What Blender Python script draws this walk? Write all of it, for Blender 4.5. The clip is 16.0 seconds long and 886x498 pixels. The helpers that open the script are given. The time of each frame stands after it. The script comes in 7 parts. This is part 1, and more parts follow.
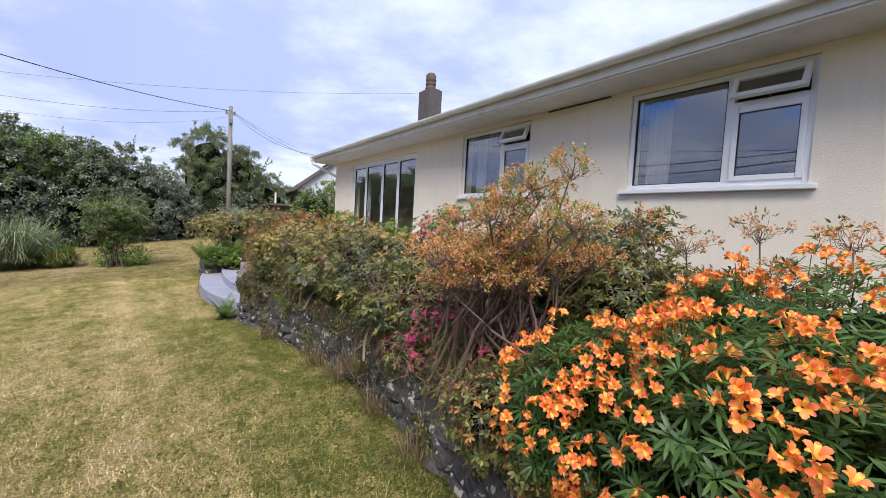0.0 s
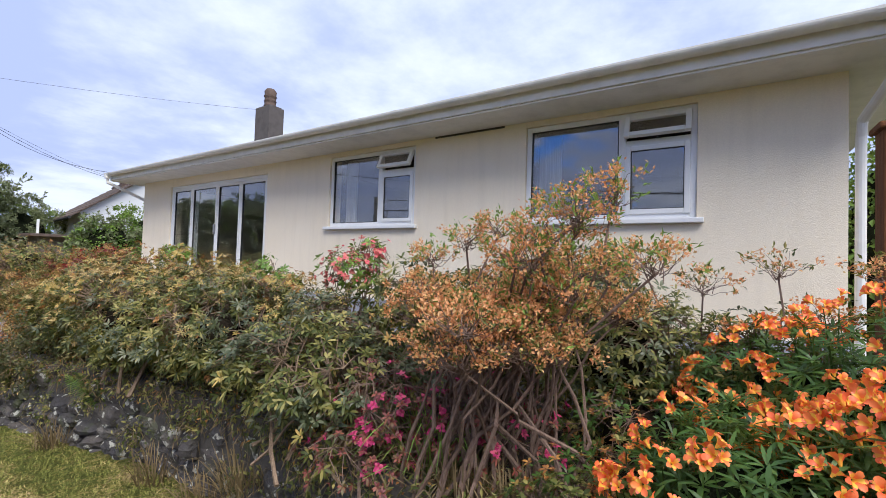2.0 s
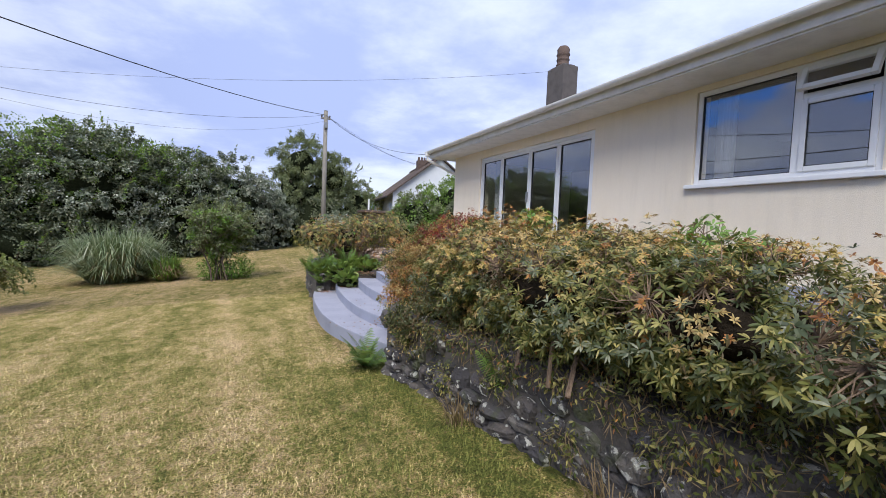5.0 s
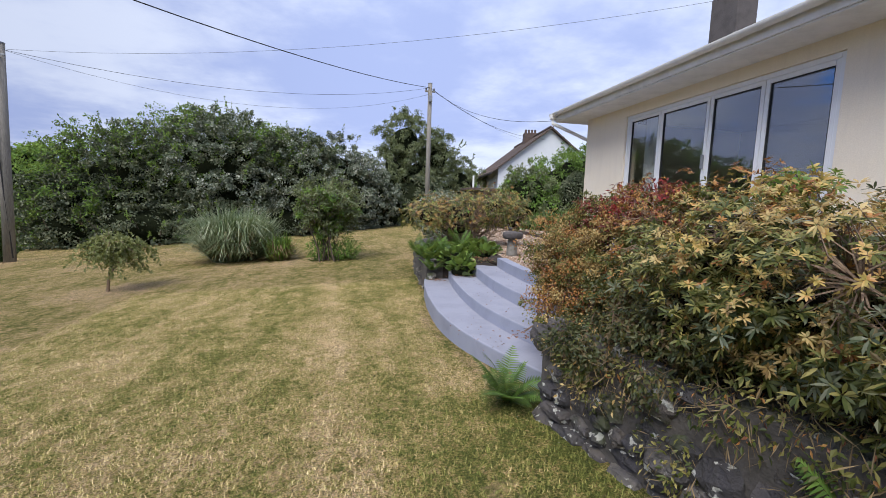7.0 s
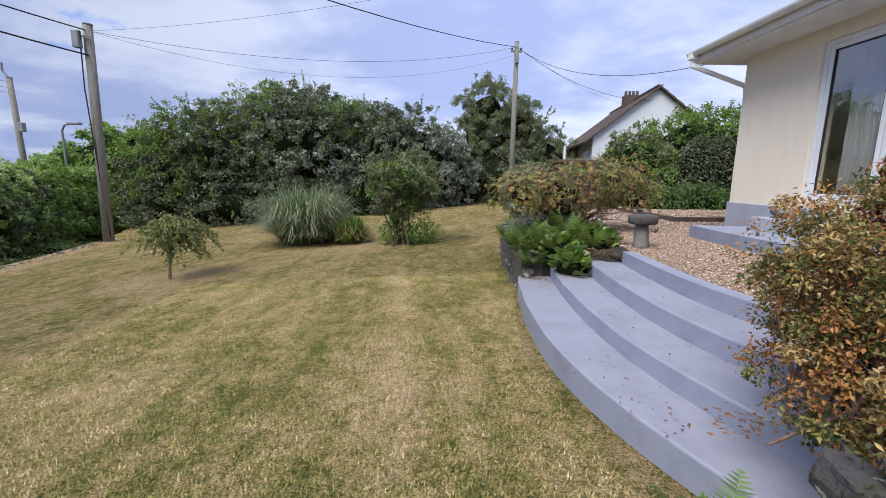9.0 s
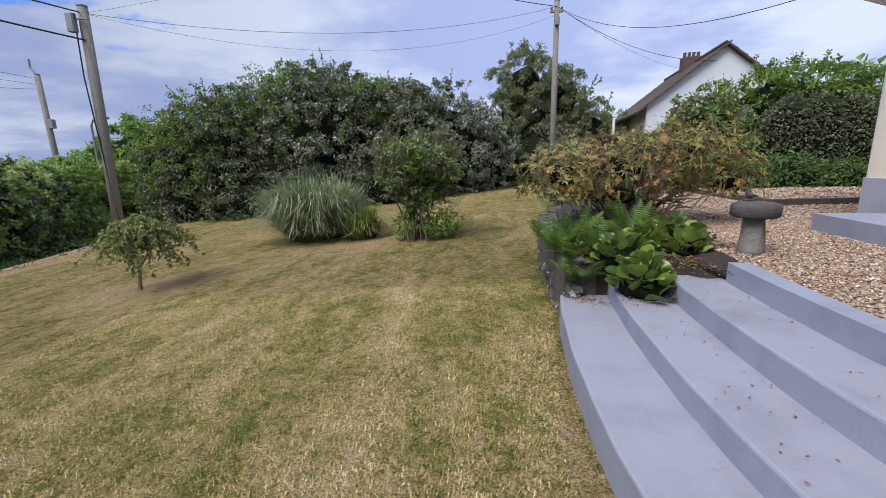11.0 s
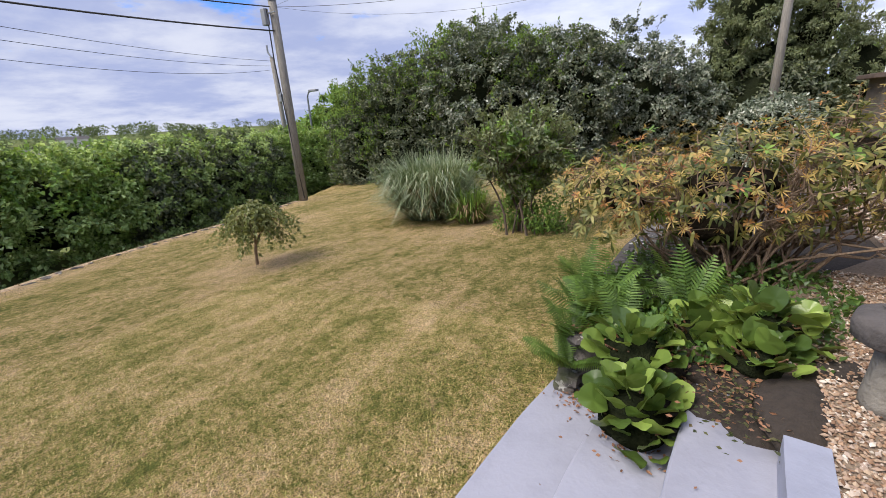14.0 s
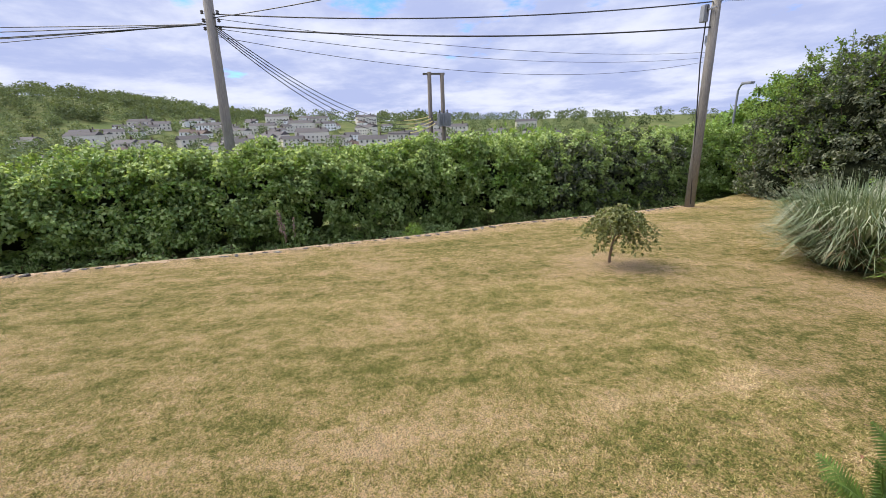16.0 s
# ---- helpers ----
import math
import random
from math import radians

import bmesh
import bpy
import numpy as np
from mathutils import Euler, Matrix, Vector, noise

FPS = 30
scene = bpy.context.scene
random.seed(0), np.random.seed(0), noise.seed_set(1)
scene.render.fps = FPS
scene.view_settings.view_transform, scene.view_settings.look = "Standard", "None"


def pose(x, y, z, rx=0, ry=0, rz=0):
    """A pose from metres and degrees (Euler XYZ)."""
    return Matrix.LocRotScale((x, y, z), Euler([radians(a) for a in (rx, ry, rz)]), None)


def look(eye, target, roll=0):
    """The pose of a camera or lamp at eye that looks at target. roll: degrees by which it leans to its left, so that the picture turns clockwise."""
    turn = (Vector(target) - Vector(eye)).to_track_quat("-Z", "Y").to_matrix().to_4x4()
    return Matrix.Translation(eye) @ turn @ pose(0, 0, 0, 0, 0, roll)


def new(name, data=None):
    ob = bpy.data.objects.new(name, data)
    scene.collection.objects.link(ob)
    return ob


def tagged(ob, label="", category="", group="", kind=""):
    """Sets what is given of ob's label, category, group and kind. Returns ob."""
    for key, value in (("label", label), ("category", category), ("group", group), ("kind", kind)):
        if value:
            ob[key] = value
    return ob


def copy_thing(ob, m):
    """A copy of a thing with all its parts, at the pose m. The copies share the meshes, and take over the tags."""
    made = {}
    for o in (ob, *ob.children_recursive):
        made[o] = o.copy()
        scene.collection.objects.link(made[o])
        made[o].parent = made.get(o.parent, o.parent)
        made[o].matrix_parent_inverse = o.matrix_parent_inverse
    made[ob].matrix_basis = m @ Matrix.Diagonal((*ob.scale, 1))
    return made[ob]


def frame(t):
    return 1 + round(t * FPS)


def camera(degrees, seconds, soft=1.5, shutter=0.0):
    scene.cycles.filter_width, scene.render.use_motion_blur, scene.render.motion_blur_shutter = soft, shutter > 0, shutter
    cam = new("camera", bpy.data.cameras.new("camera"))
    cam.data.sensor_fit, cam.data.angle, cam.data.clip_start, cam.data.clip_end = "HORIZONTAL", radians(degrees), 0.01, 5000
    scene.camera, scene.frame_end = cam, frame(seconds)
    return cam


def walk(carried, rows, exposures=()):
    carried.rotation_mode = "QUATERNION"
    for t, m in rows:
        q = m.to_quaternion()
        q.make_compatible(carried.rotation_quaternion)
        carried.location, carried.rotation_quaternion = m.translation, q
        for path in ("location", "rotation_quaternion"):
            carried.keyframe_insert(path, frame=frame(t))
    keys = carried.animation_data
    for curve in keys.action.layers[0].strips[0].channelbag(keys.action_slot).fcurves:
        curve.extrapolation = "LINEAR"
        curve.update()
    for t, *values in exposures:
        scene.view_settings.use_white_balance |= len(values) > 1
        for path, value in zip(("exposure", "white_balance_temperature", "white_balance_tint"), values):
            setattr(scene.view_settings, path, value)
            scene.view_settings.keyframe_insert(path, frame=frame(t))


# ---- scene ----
cam = camera(92.7, 16.0, soft=0.62)
PATH = [
    (0, (0.001, -0.005, 1.526), (1.123, 1.646, 1.406), 3.1),
    (0.5, (-0.056, 0.26, 1.53), (1.281, 1.745, 1.464), 2.8),
    (1, (-0.027, 0.529, 1.527), (1.448, 1.88, 1.501), 2.4),
    (1.5, (0.016, 0.79, 1.547), (1.601, 2.01, 1.564), 2.5),
    (2, (0.006, 1.081, 1.552), (1.678, 2.178, 1.609), 1.9),
    (2.5, (-0.021, 1.355, 1.538), (1.659, 2.439, 1.591), 1.6),
    (3, (-0.026, 1.662, 1.508), (1.592, 2.837, 1.54), 1.5),
    (3.5, (-0.076, 1.949, 1.47), (1.31, 3.391, 1.478), 1.7),
    (4, (-0.174, 2.244, 1.455), (0.967, 3.887, 1.433), 0.9),
    (4.5, (-0.236, 2.545, 1.447), (0.729, 4.295, 1.377), 0.9),
    (4.7, (-0.25, 2.654, 1.435), (0.658, 4.434, 1.351), 1.5),
    (6.8, (-0.18, 4.158, 1.333), (0.259, 6.098, 1.122), 2.2),
    (7, (-0.217, 4.338, 1.356), (0.179, 6.286, 1.136), 1.9),
    (7.5, (-0.229, 4.745, 1.357), (0.054, 6.706, 1.084), 1.6),
    (8, (-0.174, 5.151, 1.351), (-0.043, 7.125, 1.057), 1.1),
    (8.5, (-0.169, 5.569, 1.345), (-0.106, 7.544, 1.036), 0.9),
    (9, (-0.157, 5.978, 1.322), (-0.13, 7.949, 0.982), 0.9),
    (9.5, (-0.112, 6.394, 1.318), (-0.178, 8.36, 0.952), 0.8),
    (9.7, (-0.103, 6.562, 1.301), (-0.197, 8.525, 0.931), 0.7),
    (11.8, (0.538, 8.1, 1.28), (0.288, 10.036, 0.846), -3.5),
    (12, (0.659, 8.214, 1.313), (0.369, 10.145, 0.879), -4.0),
    (12.5, (0.925, 8.445, 1.44), (0.565, 10.363, 1.002), -4.0),
    (13, (1.165, 8.664, 1.534), (0.656, 10.54, 1.066), -4.0),
    (13.5, (1.365, 8.832, 1.617), (0.679, 10.624, 1.053), -3.9),
    (14, (1.587, 8.936, 1.752), (0.581, 10.557, 1.15), -3.5),
    (14.5, (1.749, 9.095, 1.797), (0.478, 10.507, 1.172), -3.1),
    (15, (1.915, 9.095, 1.977), (0.466, 10.311, 1.33), -2.1),
    (15.5, (2.108, 9.091, 2.083), (0.379, 9.875, 1.452), -0.3),
    (16, (2.251, 9.034, 2.109), (0.353, 9.289, 1.535), -1.8),
]
walk(cam, [(t, look(eye, target, roll)) for t, eye, target, roll in PATH],
     [(0.0, 0.42, 6350, 10), (4.5, 0.35, 6180, 10), (7.0, 0.24, 6200, 10), (9.5, 0.21, 6150, 10), (12.8, 0.06, 6500, 10), (14.0, 0.46, 6700, 11), (15.0, 0.72, 6750, 11), (16.0, 0.66, 6700, 11)])

# ---- world, sun, exposure ----
SUN_EL, SUN_AZ = 53.0, 219.0   # degrees; azimuth counted from +y towards +x
world = bpy.data.worlds.new("sky")
scene.world = world
world.use_nodes = True
wn, wl = world.node_tree.nodes, world.node_tree.links
wn.clear()
w_out = wn.new("ShaderNodeOutputWorld")
w_bg = wn.new("ShaderNodeBackground")
w_sky = wn.new("ShaderNodeTexSky")
w_sky.sky_type = "NISHITA"
w_sky.sun_disc = False
w_sky.sun_elevation, w_sky.sun_rotation = radians(SUN_EL), radians(SUN_AZ)
w_sky.altitude, w_sky.air_density, w_sky.dust_density, w_sky.ozone_density = 50, 1.0, 0.6, 2.0
w_co = wn.new("ShaderNodeTexCoord")
w_sep = wn.new("ShaderNodeSeparateXYZ")
wl.new(w_co.outputs["Generated"], w_sep.inputs[0])


def wmath(op, a, b=None):
    n = wn.new("ShaderNodeMath")
    n.operation = op
    for i, v in enumerate((a, b)):
        if v is None:
            continue
        if isinstance(v, (int, float)):
            n.inputs[i].default_value = v
        else:
            wl.new(v, n.inputs[i])
    return n.outputs[0]


# clouds lie on a flat layer: divide the direction by its height
w_h = wmath("ADD", wmath("MAXIMUM", w_sep.outputs[2], 0.0), 0.16)
w_comb = wn.new("ShaderNodeCombineXYZ")
wl.new(wmath("DIVIDE", w_sep.outputs[0], w_h), w_comb.inputs[0])
wl.new(wmath("DIVIDE", w_sep.outputs[1], w_h), w_comb.inputs[1])


def wnoise(scale, detail, rough, lo, hi, seed):
    off = wn.new("ShaderNodeVectorMath")
    off.operation = "ADD"
    off.inputs[1].default_value = (seed, seed * 0.7, 0)
    wl.new(w_comb.outputs[0], off.inputs[0])
    t = wn.new("ShaderNodeTexNoise")
    t.inputs["Scale"].default_value, t.inputs["Detail"].default_value, t.inputs["Roughness"].default_value = scale, detail, rough
    wl.new(off.outputs[0], t.inputs["Vector"])
    r = wn.new("ShaderNodeMapRange")
    r.interpolation_type = "SMOOTHSTEP"
    r.inputs["From Min"].default_value, r.inputs["From Max"].default_value = lo, hi
    wl.new(t.outputs["Fac"], r.inputs["Value"])
    return r.outputs[0]


w_grey = wn.new("ShaderNodeMix")
w_grey.data_type = "RGBA"
w_grey.inputs["A"].default_value = (4.3, 5.1, 8.1, 1)
w_grey.inputs["B"].default_value = (7.5, 8.1, 9.9, 1)
wl.new(wnoise(0.75, 9, 0.60, 0.40, 0.63, 3.1), w_grey.inputs["Factor"])
# heavier cloud over the valley
w_west = wn.new("ShaderNodeMapRange")
w_west.interpolation_type = "SMOOTHSTEP"
w_west.inputs["From Min"].default_value, w_west.inputs["From Max"].default_value = 0.1, -0.75
w_west.inputs["To Min"].default_value, w_west.inputs["To Max"].default_value = 1.0, 0.74
wl.new(w_sep.outputs[0], w_west.inputs["Value"])
w_heavy = wn.new("ShaderNodeVectorMath")
w_heavy.operation = "SCALE"
wl.new(w_grey.outputs["Result"], w_heavy.inputs[0])
wl.new(w_west.outputs[0], w_heavy.inputs["Scale"])
# the cover breaks towards the valley: blue shows between heaped clouds
w_gap = wn.new("ShaderNodeMapRange")
w_gap.inputs["From Min"].default_value, w_gap.inputs["From Max"].default_value = 0.3, -0.95
w_gap.inputs["To Min"].default_value, w_gap.inputs["To Max"].default_value = 0.34, -0.005
wl.new(w_sep.outputs[0], w_gap.inputs["Value"])
w_cov = wnoise(0.85, 9, 0.58, 0.0, 1.0, 9.4)
w_low = wn.new("ShaderNodeMapRange")
w_low.inputs["From Min"].default_value, w_low.inputs["From Max"].default_value = 0.02, 0.16
w_low.inputs["To Min"].default_value, w_low.inputs["To Max"].default_value = 0.35, 0.0
wl.new(w_sep.outputs[2], w_low.inputs["Value"])
w_cov2 = wmath("ADD", wmath("ADD", w_cov, w_gap.outputs[0]), w_low.outputs[0])
w_edge = wn.new("ShaderNodeMapRange")
w_edge.interpolation_type = "SMOOTHSTEP"
w_edge.inputs["From Min"].default_value, w_edge.inputs["From Max"].default_value = 0.385, 0.49
wl.new(w_cov2, w_edge.inputs["Value"])
w_mix = wn.new("ShaderNodeMix")
w_mix.data_type = "RGBA"
w_blue = wn.new("ShaderNodeMix")
w_blue.data_type, w_blue.blend_type = "RGBA", "MULTIPLY"
w_blue.inputs["Factor"].default_value = 1.0
w_blue.inputs["B"].default_value = (0.55, 0.95, 1.75, 1)
wl.new(w_sky.outputs[0], w_blue.inputs["A"])
wl.new(w_blue.outputs["Result"], w_mix.inputs["A"])
wl.new(w_heavy.outputs[0], w_mix.inputs["B"])
wl.new(w_edge.outputs[0], w_mix.inputs["Factor"])
wl.new(w_mix.outputs["Result"], w_bg.inputs["Color"])
w_bg.inputs["Strength"].default_value = 0.096
wl.new(w_bg.outputs[0], w_out.inputs["Surface"])

sun_data = bpy.data.lights.new("sun", "SUN")
sun_data.energy, sun_data.angle, sun_data.color = 3.8, radians(38), (1.0, 0.95, 0.87)
sun = new("sun", sun_data)
sa, se = radians(SUN_AZ), radians(SUN_EL)
sun_dir = Vector((math.sin(sa) * math.cos(se), math.cos(sa) * math.cos(se), math.sin(se)))
sun.matrix_world = look(sun_dir * 60, (0, 0, 0))
scene.view_settings.exposure = 0.0


# ---- materials ----
class Nodes:
    """A small builder of node materials."""

    def __init__(self, name):
        self.mat = bpy.data.materials.new(name)
        self.mat.use_nodes = True
        self.n, self.l = self.mat.node_tree.nodes, self.mat.node_tree.links
        self.n.clear()
        self.out = self.n.new("ShaderNodeOutputMaterial")
        self.co = self.n.new("ShaderNodeTexCoord")
        self.geo = self.n.new("ShaderNodeNewGeometry")
        self.p = self.n.new("ShaderNodeBsdfPrincipled")
        self.l.new(self.p.outputs[0], self.out.inputs["Surface"])

    def put(self, value, socket):
        if isinstance(value, bpy.types.NodeSocket):
            self.l.new(value, socket)
        elif isinstance(value, tuple) and len(value) == 3 and socket.type == "RGBA":
            socket.default_value = (*value, 1)
        else:
            socket.default_value = value

    def where(self, scale=(1, 1, 1), rot=(0, 0, 0)):
        m = self.n.new("ShaderNodeMapping")
        m.inputs["Scale"].default_value = scale
        m.inputs["Rotation"].default_value = rot
        self.l.new(self.geo.outputs["Position"], m.inputs["Vector"])
        return m.outputs[0]

    def noise(self, scale, detail=4, rough=0.55, at=None, lo=0.3, hi=0.7):
        t = self.n.new("ShaderNodeTexNoise")
        t.inputs["Scale"].default_value, t.inputs["Detail"].default_value, t.inputs["Roughness"].default_value = scale, detail, rough
        self.l.new(at if at is not None else self.geo.outputs["Position"], t.inputs["Vector"])
        return self.range(t.outputs["Fac"], lo, hi)

    def range(self, v, lo, hi, a=0.0, b=1.0):
        r = self.n.new("ShaderNodeMapRange")
        self.put(v, r.inputs["Value"])
        for k, x in (("From Min", lo), ("From Max", hi), ("To Min", a), ("To Max", b)):
            r.inputs[k].default_value = x
        return r.outputs[0]

    def voronoi(self, scale, feature="F1", at=None):
        t = self.n.new("ShaderNodeTexVoronoi")
        t.feature = feature
        t.inputs["Scale"].default_value = scale
        self.l.new(at if at is not None else self.geo.outputs["Position"], t.inputs["Vector"])
        return t.outputs["Distance"]

    def math(self, op, a, b=0.5):
        m = self.n.new("ShaderNodeMath")
        m.operation = op
        self.put(a, m.inputs[0])
        self.put(b, m.inputs[1])
        return m.outputs[0]

    def mix(self, f, a, b, kind="MIX"):
        m = self.n.new("ShaderNodeMix")
        m.data_type, m.blend_type = "RGBA", kind
        self.put(f, m.inputs["Factor"])
        self.put(a, m.inputs["A"])
        self.put(b, m.inputs["B"])
        return m.outputs["Result"]

    def ramp(self, f, stops):
        r = self.n.new("ShaderNodeValToRGB")
        e = r.color_ramp.elements
        while len(e) < len(stops):
            e.new(0.5)
        for el, (pos, col) in zip(e, stops):
            el.position, el.color = pos, (*col, 1)
        self.put(f, r.inputs["Fac"])
        return r.outputs["Color"]

    def island(self):
        return self.geo.outputs["Random Per Island"]

    def each(self):
        return self.n.new("ShaderNodeObjectInfo").outputs["Random"]

    def bump(self, height, strength=0.3, distance=0.01):
        b = self.n.new("ShaderNodeBump")
        b.inputs["Strength"].default_value, b.inputs["Distance"].default_value = strength, distance
        self.put(height, b.inputs["Height"])
        self.l.new(b.outputs[0], self.p.inputs["Normal"])

    def done(self, colour, rough=0.7, metal=0.0, spec=0.5):
        self.put(colour, self.p.inputs["Base Color"])
        self.put(rough, self.p.inputs["Roughness"])
        self.put(metal, self.p.inputs["Metallic"])
        self.put(spec, self.p.inputs["Specular IOR Level"])
        return self.mat


def paint(name, colour, rough=0.55, dirt=0.12, scale=3.0, relief=0.15, grain=90.0):
    k = Nodes(name)
    dark = tuple(c * (1 - 2.2 * dirt) for c in colour)
    c = k.mix(k.noise(scale, 6, 0.65, lo=0.45, hi=0.8), colour, dark)
    k.bump(k.noise(grain, 3), relief, 0.004)
    return k.done(c, rough)


def leaf_material(name, colours, rough=0.45, glow=0.3, spec=0.5, patch=0.8, tint=(0.42, 0.46, 0.08), single=False):
    """Leaves: a colour for each leaf, drifting in patches over the plant, with light passing through."""
    k = Nodes(name)
    n = len(colours)
    f = k.math("ADD", k.math("MULTIPLY", k.each() if single else k.island(), 0.7), k.math("MULTIPLY", k.noise(1.6 / patch, 3), 0.3))
    c = k.ramp(f, [((i + 0.5) / n, col) for i, col in enumerate(colours)])
    k.done(c, rough, 0.0, spec * 0.75)
    tr = k.n.new("ShaderNodeBsdfTranslucent")
    k.l.new(k.mix(0.45, c, tint, "MIX"), tr.inputs["Color"])
    ms = k.n.new("ShaderNodeMixShader")
    ms.inputs[0].default_value = glow
    k.l.new(k.p.outputs[0], ms.inputs[1])
    k.l.new(tr.outputs[0], ms.inputs[2])
    k.l.new(ms.outputs[0], k.out.inputs["Surface"])
    return k.mat


def render_material():
    k = Nodes("cream_render")
    c = k.mix(k.noise(0.6, 5, 0.6), (0.91, 0.815, 0.665), (0.87, 0.765, 0.605))
    streak = k.noise(2.2, 5, 0.6, at=k.where((1, 3.0, 0.35)), lo=0.5, hi=0.85)
    c = k.mix(k.math("MULTIPLY", streak, 0.22), c, (0.5, 0.43, 0.33))
    c = k.mix(k.range(k.noise(70, 4, 0.8), 0.2, 0.8, 0.0, 0.22), c, (0.66, 0.585, 0.48))
    h = k.math("ADD", k.noise(160, 3), k.math("MULTIPLY", k.noise(40, 4), 0.5))
    k.bump(h, 0.34, 0.008)
    return k.done(c, 0.85, spec=0.25)


def lawn_dryness(k):
    """How straw-like the turf is: mown swaths along y, patches, tufts, and worn or greener places."""
    broad = k.noise(0.75, 5, 0.62, lo=0.38, hi=0.62)
    mid = k.noise(1.0, 7, 0.70, at=k.where((4.4, 3.0, 3.0), (0, 0, radians(-8))), lo=0.37, hi=0.63)
    swath = k.noise(1.0, 4, 0.6, at=k.where((2.6, 0.30, 1.0), (0, 0, radians(-4))), lo=0.38, hi=0.62)
    dry = k.math("ADD", k.math("MULTIPLY", broad, 0.22), k.math("ADD", k.math("MULTIPLY", mid, 0.46), k.math("MULTIPLY", swath, 0.24)))
    worn = k.n.new("ShaderNodeAttribute")
    worn.attribute_name = "worn"
    return k.math("SUBTRACT", k.math("ADD", dry, k.math("MULTIPLY", worn.outputs["Fac"], 0.42)), 0.0)


def lawn_material():
    k = Nodes("mown_lawn")
    dry = lawn_dryness(k)
    fine = k.noise(55, 4, 0.8, lo=0.30, hi=0.70)
    tuft = k.noise(15, 6, 0.85, lo=0.34, hi=0.66)
    dry = k.math("ADD", dry, k.math("MULTIPLY", k.math("SUBTRACT", fine, 0.5), 0.85))
    dry = k.math("ADD", dry, k.math("MULTIPLY", k.math("SUBTRACT", tuft, 0.5), 0.95))
    c = k.ramp(dry, [(0.0, (0.18, 0.205, 0.048)), (0.30, (0.43, 0.37, 0.11)), (0.56, (0.74, 0.53, 0.23)), (0.92, (0.92, 0.66, 0.39))])
    c = k.mix(k.range(k.noise(75, 5, 0.85), 0.3, 0.60, 0.85, 0.0), c, (0.065, 0.065, 0.02))
    tufts = k.math("MULTIPLY", k.range(k.voronoi(7), 0.18, 0.34, 1.0, 0.0), k.noise(3.5, 4, 0.7, lo=0.50, hi=0.60))
    c = k.mix(k.math("MULTIPLY", tufts, 0.4), c, (0.17, 0.20, 0.045))
    bare = k.math("MULTIPLY", k.noise(2.3, 6, 0.7, at=k.where((1, 0.8, 1)), lo=0.60, hi=0.68), 0.6)
    c = k.mix(k.math("MULTIPLY", bare, k.noise(40, 4, 0.8, lo=0.3, hi=0.6)), c, (0.80, 0.52, 0.31))
    speck = k.range(k.voronoi(14), 0.05, 0.09, 0.7, 0.0)
    c = k.mix(k.math("MULTIPLY", speck, k.noise(0.8, 3, lo=0.45, hi=0.7)), c, (0.65, 0.65, 0.55))
    k.bump(k.math("ADD", k.noise(110, 4, 0.8), k.math("MULTIPLY", k.noise(22, 3), 1.2)), 1.0, 0.035)
    return k.done(c, 0.9, spec=0.1)


def blade_material():
    k = Nodes("lawn_blades")
    f = k.math("ADD", lawn_dryness(k), k.math("MULTIPLY", k.math("SUBTRACT", k.island(), 0.5), 0.8))
    c = k.ramp(f, [(0.05, (0.20, 0.21, 0.05)), (0.4, (0.36, 0.33, 0.10)), (0.65, (0.64, 0.49, 0.22)), (0.95, (0.84, 0.66, 0.38))])
    return k.done(c, 0.8, spec=0.15)


def terrain_material():
    k = Nodes("ground_beyond")
    c = k.mix(k.noise(0.06, 5), (0.07, 0.10, 0.03), (0.13, 0.14, 0.05))
    k.bump(k.noise(3, 5), 0.4, 0.1)
    return k.done(c, 0.95, spec=0.1)


def stone_material():
    k = Nodes("grey_rubble_stone")
    tone = k.ramp(k.each(), [(0.0, (0.06, 0.056, 0.054)), (0.4, (0.105, 0.097, 0.09)), (0.75, (0.15, 0.128, 0.108)), (1.0, (0.22, 0.20, 0.175))])
    c = k.mix(k.noise(9, 5, 0.65), tone, (0.08, 0.075, 0.085))
    c = k.mix(k.noise(14, 4, 0.55, lo=0.585, hi=0.63), c, (0.52, 0.51, 0.46))
    c = k.mix(k.noise(31, 5, 0.7, lo=0.55, hi=0.75), c, (0.035, 0.032, 0.03))
    c = k.mix(k.math("MULTIPLY", k.noise(4.5, 4, lo=0.55, hi=0.7), 0.6), c, (0.10, 0.12, 0.035))
    k.bump(k.math("ADD", k.noise(45, 5, 0.7), k.noise(11, 4)), 0.7, 0.025)
    return k.done(c, 0.9, spec=0.2)


def gravel_material():
    k = Nodes("mixed_gravel")
    c = k.ramp(k.island(), [(0.0, (0.14, 0.075, 0.045)), (0.25, (0.34, 0.21, 0.13)), (0.5, (0.47, 0.36, 0.26)), (0.72, (0.30, 0.20, 0.15)), (1.0, (0.74, 0.68, 0.60))])
    c = k.mix(k.math("MULTIPLY", k.noise(60, 3), 0.4), c, (0.2, 0.14, 0.1))
    return k.done(c, 0.75, spec=0.3)


def soil_material():
    k = Nodes("dry_soil")
    c = k.mix(k.noise(7, 6, 0.7), (0.045, 0.035, 0.026), (0.15, 0.105, 0.07))
    k.bump(k.noise(40, 5, 0.7), 0.9, 0.03)
    return k.done(c, 0.95, spec=0.1)


def wood_material(name, a, b, grain=(22, 22, 1.2)):
    k = Nodes(name)
    c = k.mix(k.noise(3.0, 6, 0.65, at=k.where(grain)), a, b)
    k.bump(k.noise(6.0, 5, 0.7, at=k.where(grain)), 0.5, 0.01)
    return k.done(c, 0.85, spec=0.2)


